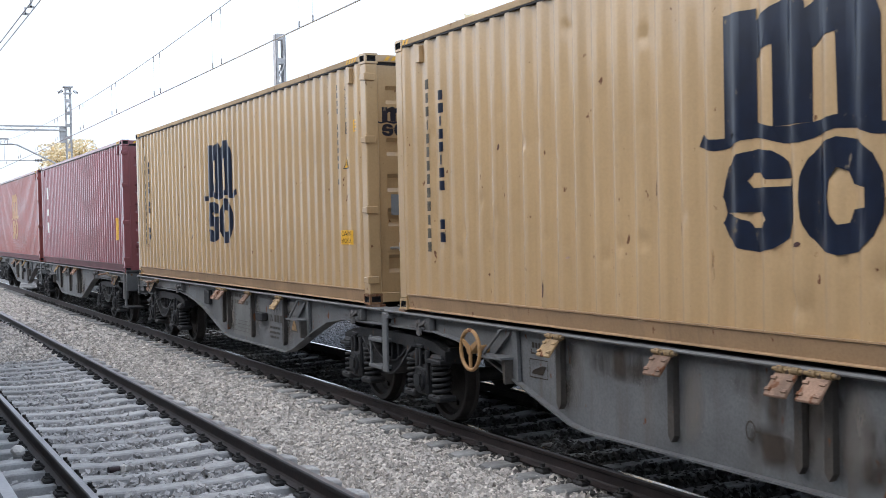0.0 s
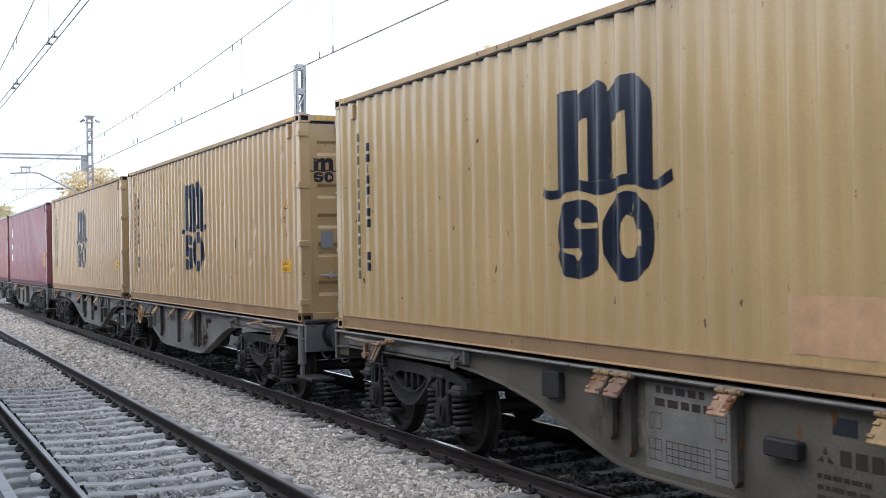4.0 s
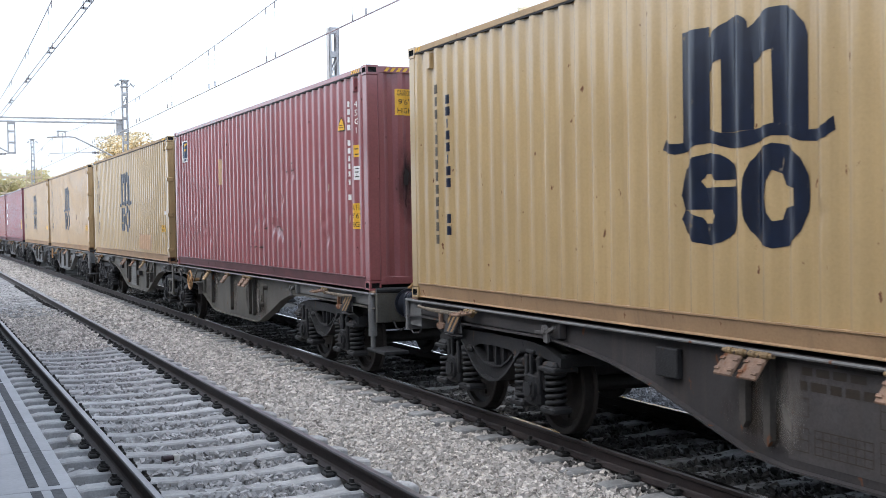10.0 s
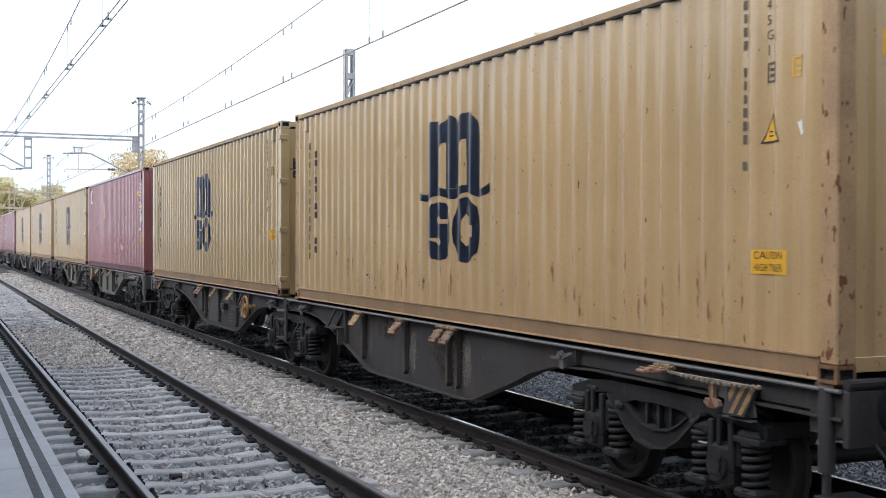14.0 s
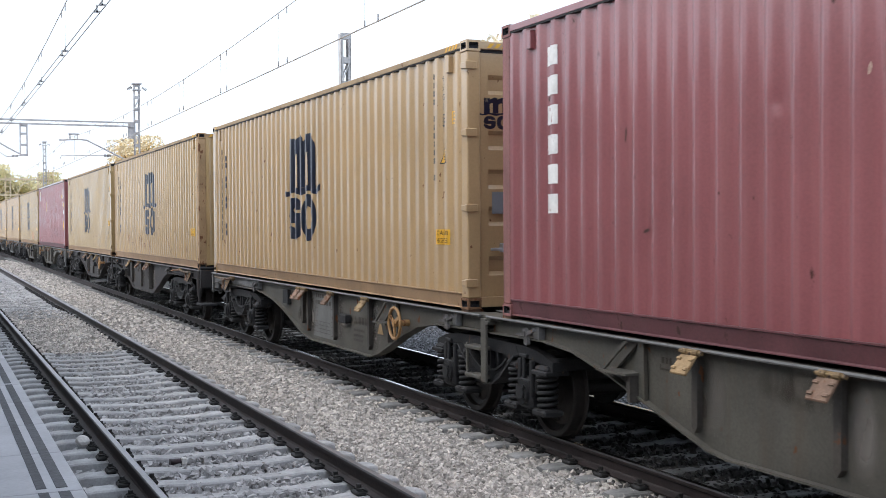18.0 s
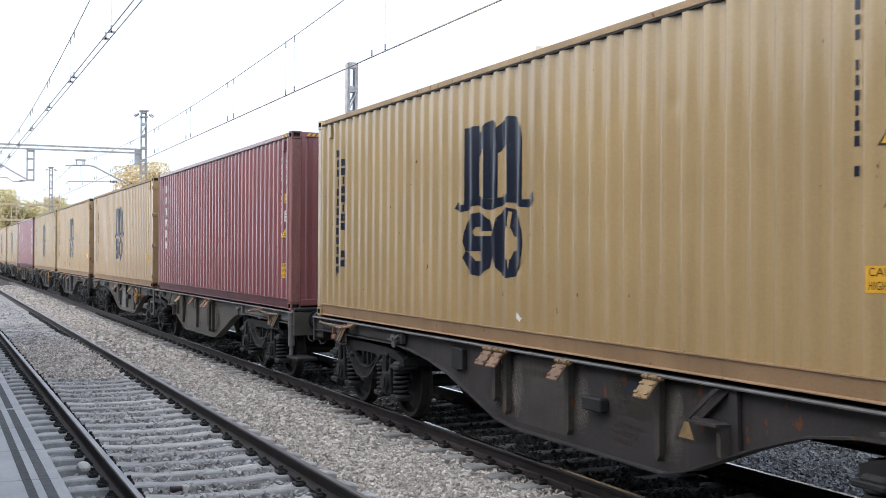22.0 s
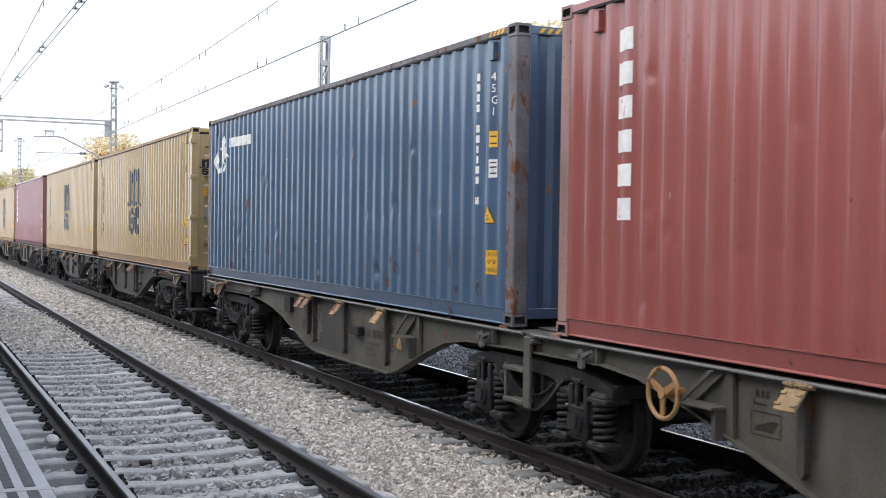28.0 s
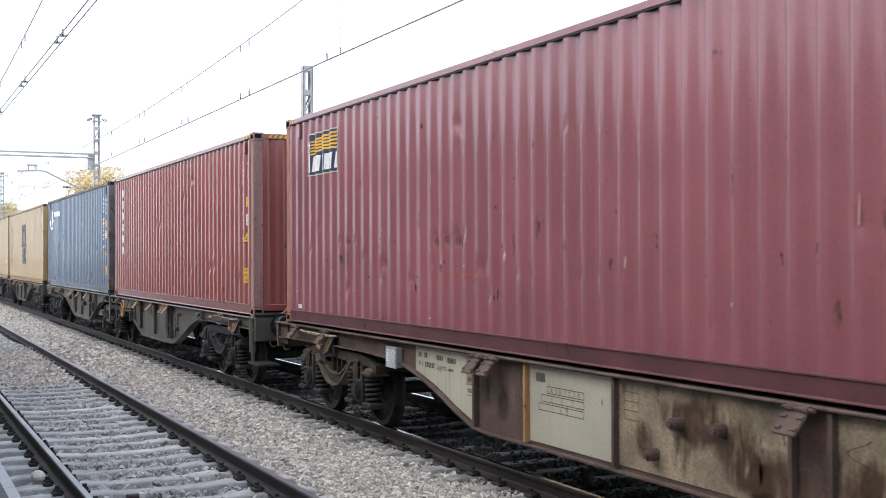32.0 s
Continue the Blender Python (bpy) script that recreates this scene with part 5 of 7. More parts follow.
def hand_wheel(wagon, v, material):
    bm = bmesh.new()
    n, r = 28, 0.188
    tube(bm, [(-0.13, -v + r * math.cos(6.28319 * i / n), 0.90 + r * math.sin(6.28319 * i / n)) for i in range(n + 1)], 0.019, 8)
    for a in (0.5, 2.6, 4.7):
        plate(bm, [(-v + 0.03 * math.cos(a + 1.57), 0.90 + 0.03 * math.sin(a + 1.57)), (-v + 0.03 * math.cos(a - 1.57), 0.90 + 0.03 * math.sin(a - 1.57)),
                   (-v + r * math.cos(a) + 0.02 * math.cos(a - 1.57), 0.90 + r * math.sin(a) + 0.02 * math.sin(a - 1.57)),
                   (-v + r * math.cos(a) + 0.02 * math.cos(a + 1.57), 0.90 + r * math.sin(a) + 0.02 * math.sin(a + 1.57))], -0.137, -0.123)
    cyl(bm, (-0.15, -v, 0.90), (0.06, -v, 0.90), 0.04, 12)
    part("hand_wheel", bm, material, wagon, "spoked hand brake wheel", smooth=False)


def ladder(wagon, v, paint):
    bm = bmesh.new()
    bx(bm, -0.05, -0.02, -v - 0.06, -v + 0.06, 0.46, 1.12, 0.006)
    bx(bm, -0.05, 0.06, -v - 0.10, -v + 0.06, 1.06, 1.10, 0.006)
    part("step_frame", bm, paint, wagon, "grey steel step frame")
    bm = bmesh.new()
    bx(bm, -0.045, -0.02, -v + 0.40, -v + 0.44, 0.47, 0.84, 0.005)
    part("step_upright", bm, paint, wagon)
    for z in (0.50, 0.80):
        bm = bmesh.new()
        bx(bm, -0.06, 0.14, -v + 0.05, -v + 0.44, z - 0.02, z + 0.02, 0.006)
        part("step_tread", bm, paint, wagon)


def chain_lever(wagon, v, paint):
    """A forked brake lever before a drilled lug plate under the deck edge."""
    bm = bmesh.new()
    plate(bm, [(-v + 0.02, 1.10), (-v - 0.19, 1.125), (-v - 0.21, 1.10), (-v - 0.20, 0.985), (-v - 0.04, 0.975)], 0.02, 0.05)
    bx(bm, -0.02, 0.05, -v - 0.205, -v - 0.185, 0.99, 1.12, 0.004)
    for q, z in ((-0.15, 1.08), (-0.15, 1.02)):
        cyl(bm, (0.0, -v + q, z), (0.03, -v + q, z), 0.017, 8)
    lug = part("lever_lug", bm, paint, wagon, "drilled lug plate of the brake lever")
    bm = bmesh.new()
    plate(bm, [(-v + 0.20, 1.035), (-v + 0.08, 1.045), (-v + 0.06, 1.095), (-v + 0.01, 1.10), (-v - 0.02, 1.06), (-v - 0.15, 1.10), (-v - 0.16, 1.075), (-v - 0.03, 1.025), (-v - 0.05, 0.95), (-v - 0.02, 0.93), (-v + 0.035, 0.945), (-v + 0.03, 1.0), (-v + 0.06, 1.015), (-v + 0.20, 1.012)], -0.055, -0.028)
    cyl(bm, (-0.07, -v + 0.02, 1.045), (0.04, -v + 0.02, 1.045), 0.028, 10)
    part("release_lever", bm, WORN_LEVER, lug, "worn grey forked release lever")


def print_on_beam(wagon, polys, material, name, label=""):
    if len(polys) > 1 and name in ("name_bar", "number_bars", "load_mark"):
        for p in polys:
            print_on_beam(wagon, [p], material, name.rstrip("s"), label)
        return
    part(name, inked(bmesh.new(), polys, 0.0555), material, wagon, label)


def frame_lines(v0, z0, v1, z1, cols, rows, t=0.008):
    """The lines of a printed table, cut where they cross."""
    vs = [v0 + (v1 - v0) * i / cols + o for i in range(cols + 1) for o in (-t / 2, t / 2)]
    zs = [z0 + (z1 - z0) * j / rows + o for j in range(rows + 1) for o in (-t / 2, t / 2)]
    return [rect(vs[i], zs[j], vs[i + 1], zs[j + 1]) for i in range(len(vs) - 1) for j in range(len(zs) - 1) if i % 2 == 0 or j % 2 == 0]


def inked(bm, polys, x):
    for p in polys:
        bm.faces.new([bm.verts.new((x, -v, z)) for v, z in p])
    bmesh.ops.remove_doubles(bm, verts=bm.verts, dist=0.0002)
    return bm


LEAD = ((-0.10, 0.95), (0.3, 0.97), (3.25, 0.975), (3.8, 0.935), (4.35, 0.87), (4.95, 0.755), (5.66, 0.555), (6.15, 0.42), (6.55, 0.375), (9.15, 0.375), (9.5, 0.46), (10.3, 0.75), (10.8, 0.90), (11.3, 0.965), (12.55, 0.985))
TAIL = ((-0.38, 0.985), (0.8, 0.995), (1.34, 0.95), (2.0, 0.80), (3.0, 0.505), (3.35, 0.405), (3.6, 0.375), (6.45, 0.375), (6.75, 0.415), (7.2, 0.555), (7.64, 0.69), (8.05, 0.835), (8.5, 0.94), (9.2, 0.975), (12.29, 0.965))
NEXT = LONG + GAP_JOINT


def twin_wagon(k, paint, label, wheel_lead=False, wheel_tail=True, wheel_paint=None, dusty=False):
    """An articulated twin wagon under the containers k and k + 1."""
    ahead, behind = {3: (-0.04, -0.09), 5: (0.06, 0.05), 7: (0.03, -0.04), 9: (0.04, 0.10), 11: (0.12, 0.06)}.get(k, (0.0, 0.0))
    NEXT = LONG + GAP_JOINT + ahead - behind
    w = thing("container_wagon", pose(5.315, FAR[k] + ahead, 0), label, "freight wagon", "wagons of the train")
    lead_ribs = ((6.10, 0.60), (6.36, 0.50), (7.62, 0.47), (9.08, 0.47))
    tail_ribs = ((3.19, 0.52), (4.72, 0.48), (6.02, 0.48), (6.28, 0.48))
    beam(w, LEAD, 0.06, paint, lead_ribs, -1)
    beam(w, LEAD, WIDE - 0.072, paint, (), 1)
    tail = [(v + NEXT, z) for v, z in TAIL]
    beam(w, tail, 0.06, paint, [(v + NEXT, z) for v, z in tail_ribs], -1)
    beam(w, tail, WIDE - 0.072, paint, (), 1)
    for a, b in ((0.0, 12.5), (NEXT - 0.35, NEXT + 12.2)):
        bm = bmesh.new()
        bx(bm, MID - 0.16, MID + 0.16, -b, -a, 0.90, 1.10)
        for i in range(9):
            v = a + 0.3 + i * 1.48
            bx(bm, 0.08, WIDE - 0.08, -v - 0.05, -v + 0.05, 0.99, 1.12)
        part("underframe", bm, BOGIE_BLACK, w, "dark centre sill and cross members")
        # the seats of the containers
        for v in (a + 0.35 if a else 0.09, (a + 0.35 if a else 0.0) + LONG - 0.09):
            for x in (0.02, WIDE - 0.20):
                bm = bmesh.new()
                bx(bm, x, x + 0.18, -v - 0.09, -v + 0.09, 1.12, 1.18, 0.006)
                part("container_seat", bm, FLAP_ORANGE, w, "rusty container seat")
    for v, kind in ((6.07, FLAP_ORANGE), (6.33, FLAP_ORANGE), (7.61, FLAP_ORANGE), (9.06, FLAP_OCHRE)):
        lock(w, v + 0.02, kind)
    for v, kind in ((3.18, FLAP_OCHRE), (4.68, FLAP_ORANGE), (5.96, FLAP_ORANGE), (6.24, FLAP_ORANGE)):
        lock(w, NEXT + v + 0.03, kind)
    lock(w, 1.70, FLAP_ORANGE, 46)
    lock(w, NEXT + 10.35, FLAP_ORANGE, 46)
    bracket(w, 9.98, paint)
    bracket(w, NEXT + 2.38, paint)
    if wheel_lead:
        hand_wheel(w, 10.38, wheel_paint or OCHRE)
    if wheel_tail:
        hand_wheel(w, NEXT + 1.86, wheel_paint or OCHRE)
    ladder(w, LONG + 0.50, paint)
    for v in (11.75, NEXT + 0.55, NEXT + 8.75, 3.35):
        chain_lever(w, v, EDGE_GREY if not dusty else paint)
    headstock(w, -0.16, 1, EDGE_GREY if k in (5, 7) else paint)
    headstock(w, NEXT + LONG + 0.16, -1, paint)
    # end bogies and the shared one at the joint
    for v in (2.07, LONG + GAP_JOINT / 2, NEXT + 10.12):
        bogie(w, -v)
    bm = bmesh.new()
    bx(bm, 0.30, WIDE - 0.30, -LONG - GAP_JOINT / 2 - 0.45, -LONG - GAP_JOINT / 2 + 0.45, 0.98, 1.12, 0.02)
    bx(bm, 0.02, 0.30, -LONG - 0.78, -LONG - 0.08, 1.10, 1.15, 0.006)
    part("joint_yoke", bm, paint, w, "joint between the two halves")
    rope(w, 0.40, 1.55)
    rope(w, NEXT + 11.55, NEXT + 10.45)
    # step, post and rail at the tail end
    e = NEXT + LONG
    bm = bmesh.new()
    cyl(bm, (0.02, -e + 0.06, 0.60), (0.02, -e + 0.06, 1.15), 0.055, 14)
    cyl(bm, (0.02, -e + 0.06, 0.44), (0.02, -e + 0.06, 0.62), 0.03, 10)
    part("end_post", bm, EDGE_GREY if not dusty else paint, w, "round end post")
    bm = bmesh.new()
    bx(bm, -0.05, 0.28, -e - 0.52, -e + 0.10, 0.41, 0.45, 0.006)
    part("step_plate", bm, BOGIE_BLACK, w, "dark step plate")
    bm = bmesh.new()
    cyl(bm, (0.0, -e - 0.14, 1.19), (0.42, -e - 0.14, 1.19), 0.035, 10)
    part("rail_sleeve", bm, BOGIE_BLACK, w)
    bm = bmesh.new()
    tube(bm, [(0.30, -e - 0.14, 1.19), (0.44, -e - 0.14, 1.20), (0.47, -e - 0.14, 1.22), (0.56, -e - 0.14, 1.31), (0.64, -e - 0.14, 1.335), (1.14, -e - 0.14, 1.335), (1.19, -e - 0.14, 1.31), (1.17, -e - 0.14, 1.23), (1.10, -e - 0.14, 1.205), (0.46, -e - 0.14, 1.20)], 0.021, 8)
    part("hand_rail", bm, OCHRE, w, "ochre tube hand rail")
    for a, b in ((0.25, 3.50), (NEXT + 8.80, NEXT + 11.95)):
        bm = bmesh.new()
        bx(bm, 0.036, 0.059, -b, -a, 0.985, 1.130, 0.004)
        part("end_panel", bm, paint if dusty else EDGE_GREY, w, "boxed end of the side beam")
    bm = bmesh.new()
    bx(bm, 0.32, WIDE - 0.32, -LONG - GAP_JOINT + 0.06, -LONG - 0.06, 1.150, 1.168, 0.004)
    part("joint_cover", bm, EDGE_GREY, w, "pale steel cover plate over the joint")
    bm = bmesh.new()
    bx(bm, -0.005, 0.055, -5.33, -5.04, 0.83, 1.06, 0.008)
    part("valve_box", bm, BOGIE_BLACK, w, "small dark box on the beam")
    bm = bmesh.new()
    bx(bm, -0.035, 0.055, -8.27, -7.95, 0.735, 0.855, 0.012)
    part("valve_box", bm, BOGIE_BLACK, w, "small dark box on the beam")
    # printed panels: a cleaner field with rows of bars and empty tables
    ink = LABEL_BLACK
    rng = random.Random(k * 7)
    bm = bmesh.new()
    bm.faces.new([bm.verts.new((0.0572, -v, z)) for v, z in rect(6.52, 0.43, 7.56, 1.09)])
    part("printed_field", bm, CLEAN_FIELD if not dusty else DUSTY_FIELD, w, "rubbed clean field behind the printed marks")
    bars = []
    for z, h, v, end in ((1.015, 0.055, 6.66, 7.26), (0.915, 0.060, 6.64, 7.28)):
        while v < end:
            l = rng.uniform(0.04, 0.15)
            bars.append(rect(v, z, v + l, z + h))
            v += l + 0.035
    for z, l in ((0.645, 0.44), (0.575, 0.36), (0.510, 0.30)):
        v = 8.36
        while v < 8.36 + l:
            step_on = rng.uniform(0.04, 0.10)
            bars.append(rect(v, z, v + step_on, z + 0.030))
            v += step_on + 0.018
    bars += [rect(8.56 + i * 0.13, 0.745, 8.655 + i * 0.13, 0.845) for i in range(3)]
    bars += [[(8.36, 0.75), (8.42, 0.75), (8.41, 0.79)], [(8.45, 0.75), (8.51, 0.75), (8.46, 0.79)], [(8.41, 0.80), (8.46, 0.80), (8.435, 0.85)]]
    print_on_beam(w, bars, ink, "number_bars", "dark printed bars")
    print_on_beam(w, frame_lines(6.78, 0.50, 7.30, 0.66, 7, 3, 0.007), ink, "load_table", "printed load table")
    for v0, z0, v1, z1, cols, rows in ((6.58, 0.74, 6.72, 0.86, 1, 1), (6.56, 0.50, 6.72, 0.66, 2, 2), (7.36, 0.48, 7.50, 0.68, 1, 3), (7.36, 0.76, 7.48, 0.98, 1, 2)):
        print_on_beam(w, frame_lines(v0, z0, v1, z1, cols, rows, 0.007), ink, "load_table", "printed frame")
    print_on_beam(w, [rect(8.50, 0.935, 8.71, 1.045)], BUFFER_BLACK, "data_plate", "small dark plate")
    print_on_beam(w, [[(9.27, 0.66), (9.55, 0.66), (9.41, 0.90)]], LABEL_BLACK, "warning_label", "black edge of a warning triangle")
    bm = bmesh.new()
    bm.faces.new([bm.verts.new((0.0535, -v, z)) for v, z in [(9.305, 0.68), (9.515, 0.68), (9.41, 0.86)]])
    part("warning_label", bm, FLAP_OCHRE, w, "dull ochre warning triangle")
    t = NEXT
    if k in (1, 3, 9, 11):
        print_on_beam(w, frame_lines(t + 2.64, 0.72, t + 2.94, 0.88, 1, 1), LABEL_BLACK, "load_table", "printed sign in a frame")
        print_on_beam(w, [[(t + 2.67, 0.75), (t + 2.86, 0.75), (t + 2.92, 0.83), (t + 2.85, 0.83), (t + 2.69, 0.78)]], LABEL_BLACK, "load_mark")
    print_on_beam(w, [rect(t + 2.66, 0.925, t + 2.80, 0.94), rect(t + 2.66, 0.925, t + 2.675, 0.97), rect(t + 2.68, 0.98, t + 2.72, 1.03), rect(t + 2.74, 0.98, t + 2.77, 1.03), rect(t + 2.79, 0.98, t + 2.82, 1.03)], LABEL_BLACK, "load_mark")
    print_on_beam(w, frame_lines(t + 8.40, 0.985, t + 8.72, 1.10, 4, 1, 0.010), ink, "load_table", "printed grid near the beam's end")
    print_on_beam(w, frame_lines(t + 7.80, 0.90, t + 7.98, 1.08, 1, 5, 0.006), ink, "load_table", "printed frame")
    print_on_beam(w, frame_lines(t + 8.08, 0.90, t + 8.28, 1.10, 1, 3, 0.006), ink, "load_table", "printed frame")
    print_on_beam(w, frame_lines(t + 6.98, 0.70, t + 7.18, 0.82, 1, 2, 0.006), ink, "load_table", "printed frame")
    print_on_beam(w, [rect(t + 7.78, 0.72, t + 7.80, 0.84), rect(t + 7.80, 0.72, t + 7.84, 0.735), rect(t + 7.80, 0.78, t + 7.84, 0.795), rect(t + 7.05, 0.57, t + 7.20, 0.60), rect(t + 7.26, 1.03, t + 7.44, 1.06)], ink, "number_bars", "small printed marks")
    print_on_beam(w, arc_ring(t + 5.52, 0.66, 0.05, 0.07), LABEL_BLACK, "lifting_mark", "lifting ring mark")
    for v, z in ((t + 6.78, 0.68), (t + 7.02, 0.98)) if k in (1, 3, 9, 11) else ():
        bm = bmesh.new()
        cyl(bm, (-0.02, -v, z), (0.06, -v, z), 0.04, 10)
        bx(bm, -0.015, 0.01, -v - 0.02, -v + 0.02, z - 0.14, z, 0.004)
        part("release_cock", bm, RIB_BROWN, w, "small brake cock")
    TRAIN.append((w, 5.315, FAR[k] + ahead, 0.0))
    return w


def arc_ring(cx, cy, rx, ry):
    out = []
    for i in range(12):
        a, b = 6.28319 * i / 12, 6.28319 * (i + 1) / 12
        out.append([(cx + rx * q * math.cos(t), cy + ry * q * math.sin(t)) for q, t in ((1, a), (1, b), (0.8, b), (0.8, a))])
    out.append(rect(cx + rx, cy - 0.006, cx + rx + 0.06, cy + 0.006))
    return out


def stained_wagon():
    """The last wagon, of another make: rusty frame with cream panels."""
    w = thing("container_wagon", pose(5.315, FAR[13], 0), "rust-stained wagon with cream panels under a red container", "freight wagon", "wagons of the train")
    line = ((-0.45, 0.93), (0.5, 0.95), (3.0, 0.955), (4.0, 0.92), (4.5, 0.83), (5.0, 0.70), (5.5, 0.53), (5.9, 0.41), (6.2, 0.385), (13.3, 0.385), (14.2, 0.70), (15.2, 0.92), (16.0, 0.955), (19.2, 0.95))
    beam(w, line, 0.06, WAGON_RUST, (), -1)
    beam(w, line, WIDE - 0.072, WAGON_RUST, (), 1)

    def panel(outline, m, label, proud=0.008):
        bm = bmesh.new()
        plate(bm, [(-v, z) for v, z in outline], 0.06 - proud, 0.059)
        return part("beam_panel", bm, m, w, label)
    panel([(4.46, 1.11), (5.93, 1.11), (5.93, 0.43), (5.5, 0.55), (5.0, 0.72), (4.46, 0.85)], WAGON_CREAM, "cream painted panel")
    panel([(7.00, 1.11), (8.42, 1.11), (8.42, 0.42), (7.00, 0.42)], WAGON_CREAM, "cream painted panel")
    panel([(8.43, 1.11), (10.45, 1.11), (10.45, 0.42), (8.43, 0.42)], STAINED, "stained cream panel")
    panel([(10.85, 1.11), (12.4, 1.11), (12.4, 0.42), (10.85, 0.42)], STAINED, "stained cream panel")
    for v in (5.95, 6.98, 8.425, 10.47, 10.83):
        bm = bmesh.new()
        bx(bm, 0.0, 0.06, -v - 0.02, -v + 0.02, 0.40, 1.12, 0.004)
        part("stiffener", bm, WAGON_RUST if v != 6.98 else OCHRE, w)
    bm = bmesh.new()
    bx(bm, MID - 0.16, MID + 0.16, -19.0, 0.3, 0.88, 1.08)
    for i in range(13):
        bx(bm, 0.08, WIDE - 0.08, -0.2 - i * 1.5 - 0.05, -0.2 - i * 1.5 + 0.05, 0.99, 1.12)
    part("underframe", bm, BOGIE_BLACK, w)
    for v in (0.09, LONG - 0.09):
        for x in (0.02, WIDE - 0.20):
            bm = bmesh.new()
            bx(bm, x, x + 0.18, -v - 0.09, -v + 0.09, 1.12, 1.18, 0.006)
            part("container_seat", bm, WAGON_RUST, w)
    for v in (6.12, 6.42, 10.6, 0.55, 1.75):
        f = part("locking_flap", shared("flap_rust", flap_mesh, WAGON_RUST), None, w, "brown hinged lock flap")
        f.location = (-0.055, -v, 1.100)
        part("hinge_pin", shared("pin_rust", pin_mesh, WAGON_RUST), None, f).location = (0, 0, 0.025)
    headstock(w, -0.45, 1, WAGON_RUST)
    bm = bmesh.new()
    bx(bm, 0.0, 0.20, 0.44, 0.47, 0.86, 1.14, 0.006)
    part("end_plate", bm, OCHRE, w, "ochre painted end plate")
    headstock(w, 19.2, -1, WAGON_RUST)
    rope(w, 0.85, 2.25, ROPE_CREAM, OCHRE)
    bogie(w, -1.90, BOGIE_BROWN)
    bogie(w, -17.0, BOGIE_BROWN)
    bm = bmesh.new()
    bx(bm, -0.03, 0.05, -4.10, -3.82, 0.835, 1.065, 0.008)
    holder = part("document_holder", bm, LABEL_GREY, w, "grey document holder with a wire front")
    for o in range(-4, 9):
        for lean in (1, -1):
            pts = []
            for z in (0.845, 1.055):
                y = -4.09 + o * 0.045 + (z - 0.845 if lean == 1 else 1.055 - z) * 0.75
                pts.append((y, z))
            (ya, za), (yb, zb) = pts
            lo, hi = -4.092, -3.828
            cut = [(q - ya) / (yb - ya) for q in (lo, hi)]
            f0, f1 = max(0.0, min(cut)), min(1.0, max(cut))
            if f1 - f0 > 0.1:
                bm = bmesh.new()
                cyl(bm, (-0.034, ya + (yb - ya) * f0, za + (zb - za) * f0), (-0.034, ya + (yb - ya) * f1, za + (zb - za) * f1), 0.004, 5)
                part("wire", bm, STEEL_ZINC, holder)
    bm = bmesh.new()
    for y0, y1, z0, z1 in ((-4.105, -4.09, 0.83, 1.07), (-3.83, -3.815, 0.83, 1.07), (-4.09, -3.83, 0.83, 0.845), (-4.09, -3.83, 1.055, 1.07)):
        bx(bm, -0.042, -0.028, y0, y1, z0, z1)
    part("rim", bm, STEEL_ZINC, holder)
    rng = random.Random(5)
    bars = []
    for a, n, z in ((0, 2, 1.0), (0.15, 2, 1.0), (0.46, 4, 0.995), (0.73, 5, 0.985), (0.17, 6, 0.90), (0.76, 3, 0.90)):
        tall = 0.028 if a == 0.76 else 0.055
        bars += [rect(4.54 + a + i * 0.042, z, 4.54 + a + i * 0.042 + rng.uniform(0.024, 0.033), z + tall) for i in range(n)]
    bars += [rect(5.74 + i * 0.03, z, 5.76 + i * 0.03, z + 0.045) for i in range(5) for z in (0.945, 0.835, 0.725)]
    def on_panel(name, polys, m, label=""):
        part(name, inked(bmesh.new(), polys, 0.0505), m, w, label)
    for z0, z1, m in ((0.92, 1.02, STAINED), (0.81, 0.91, STAINED), (0.70, 0.80, WAGON_CREAM)):
        bm = bmesh.new()
        plate(bm, [(-5.71, z0), (-5.925, z0), (-5.925, z1), (-5.71, z1)], 0.0508, 0.0525)
        part("date_field", bm, m, w, "printed field with a dark edge")
        on_panel("number_bar", [rect(5.71, z0 - 0.006, 5.925, z0)], LABEL_BLACK, "dark printed line")
    for p in bars:
        on_panel("number_bar", [p], LABEL_BLACK, "dark printed bar")
    for text, v, z, size in (("RIV", 4.54, 0.905, 0.075), ("Sggmrs", 5.00, 0.90, 0.085)):
        for i, ch in enumerate(text):
            on_panel("lettering", shift(lettering(ch, size), v + i * size * 0.53, z), LABEL_BLACK, "printed class letters")
    for a in (11.00, 11.38, 11.72, 12.0):
        pts = [(a + 0.11 * math.sin(q * 0.62 + a * 7) + 0.006 * q, 0.98 - 0.020 * q) for q in range(25)]
        on_panel("scrawl", [[(v, z), (v + 0.016, z), (v2 + 0.016, z2), (v2, z2)] for (v, z), (v2, z2) in zip(pts, pts[1:])], SCRAWL, "dark scrawled paint line")
    for i in range(26):
        v, z = rng.choice((rng.uniform(8.5, 10.4), rng.uniform(10.9, 12.4), rng.uniform(8.9, 10.4))), rng.uniform(0.5, 1.05)
        wide, tall = rng.uniform(0.15, 0.6), rng.uniform(0.25, 0.7)
        bm = bmesh.new()
        bm.faces.new([bm.verts.new((q, r, 0)) for q, r in rect(max(8.44, v - wide / 2), max(0.43, z - tall / 2), min(12.38, v + wide / 2), min(1.10, z + tall / 2))])
        spread_map(bm)
        for q in bm.verts:
            q.co = (0.0498 - i * 0.00005, -q.co.x, q.co.y)
        part("dirt", bm, PANEL_DIRT, w, "brown dirt on the panel")
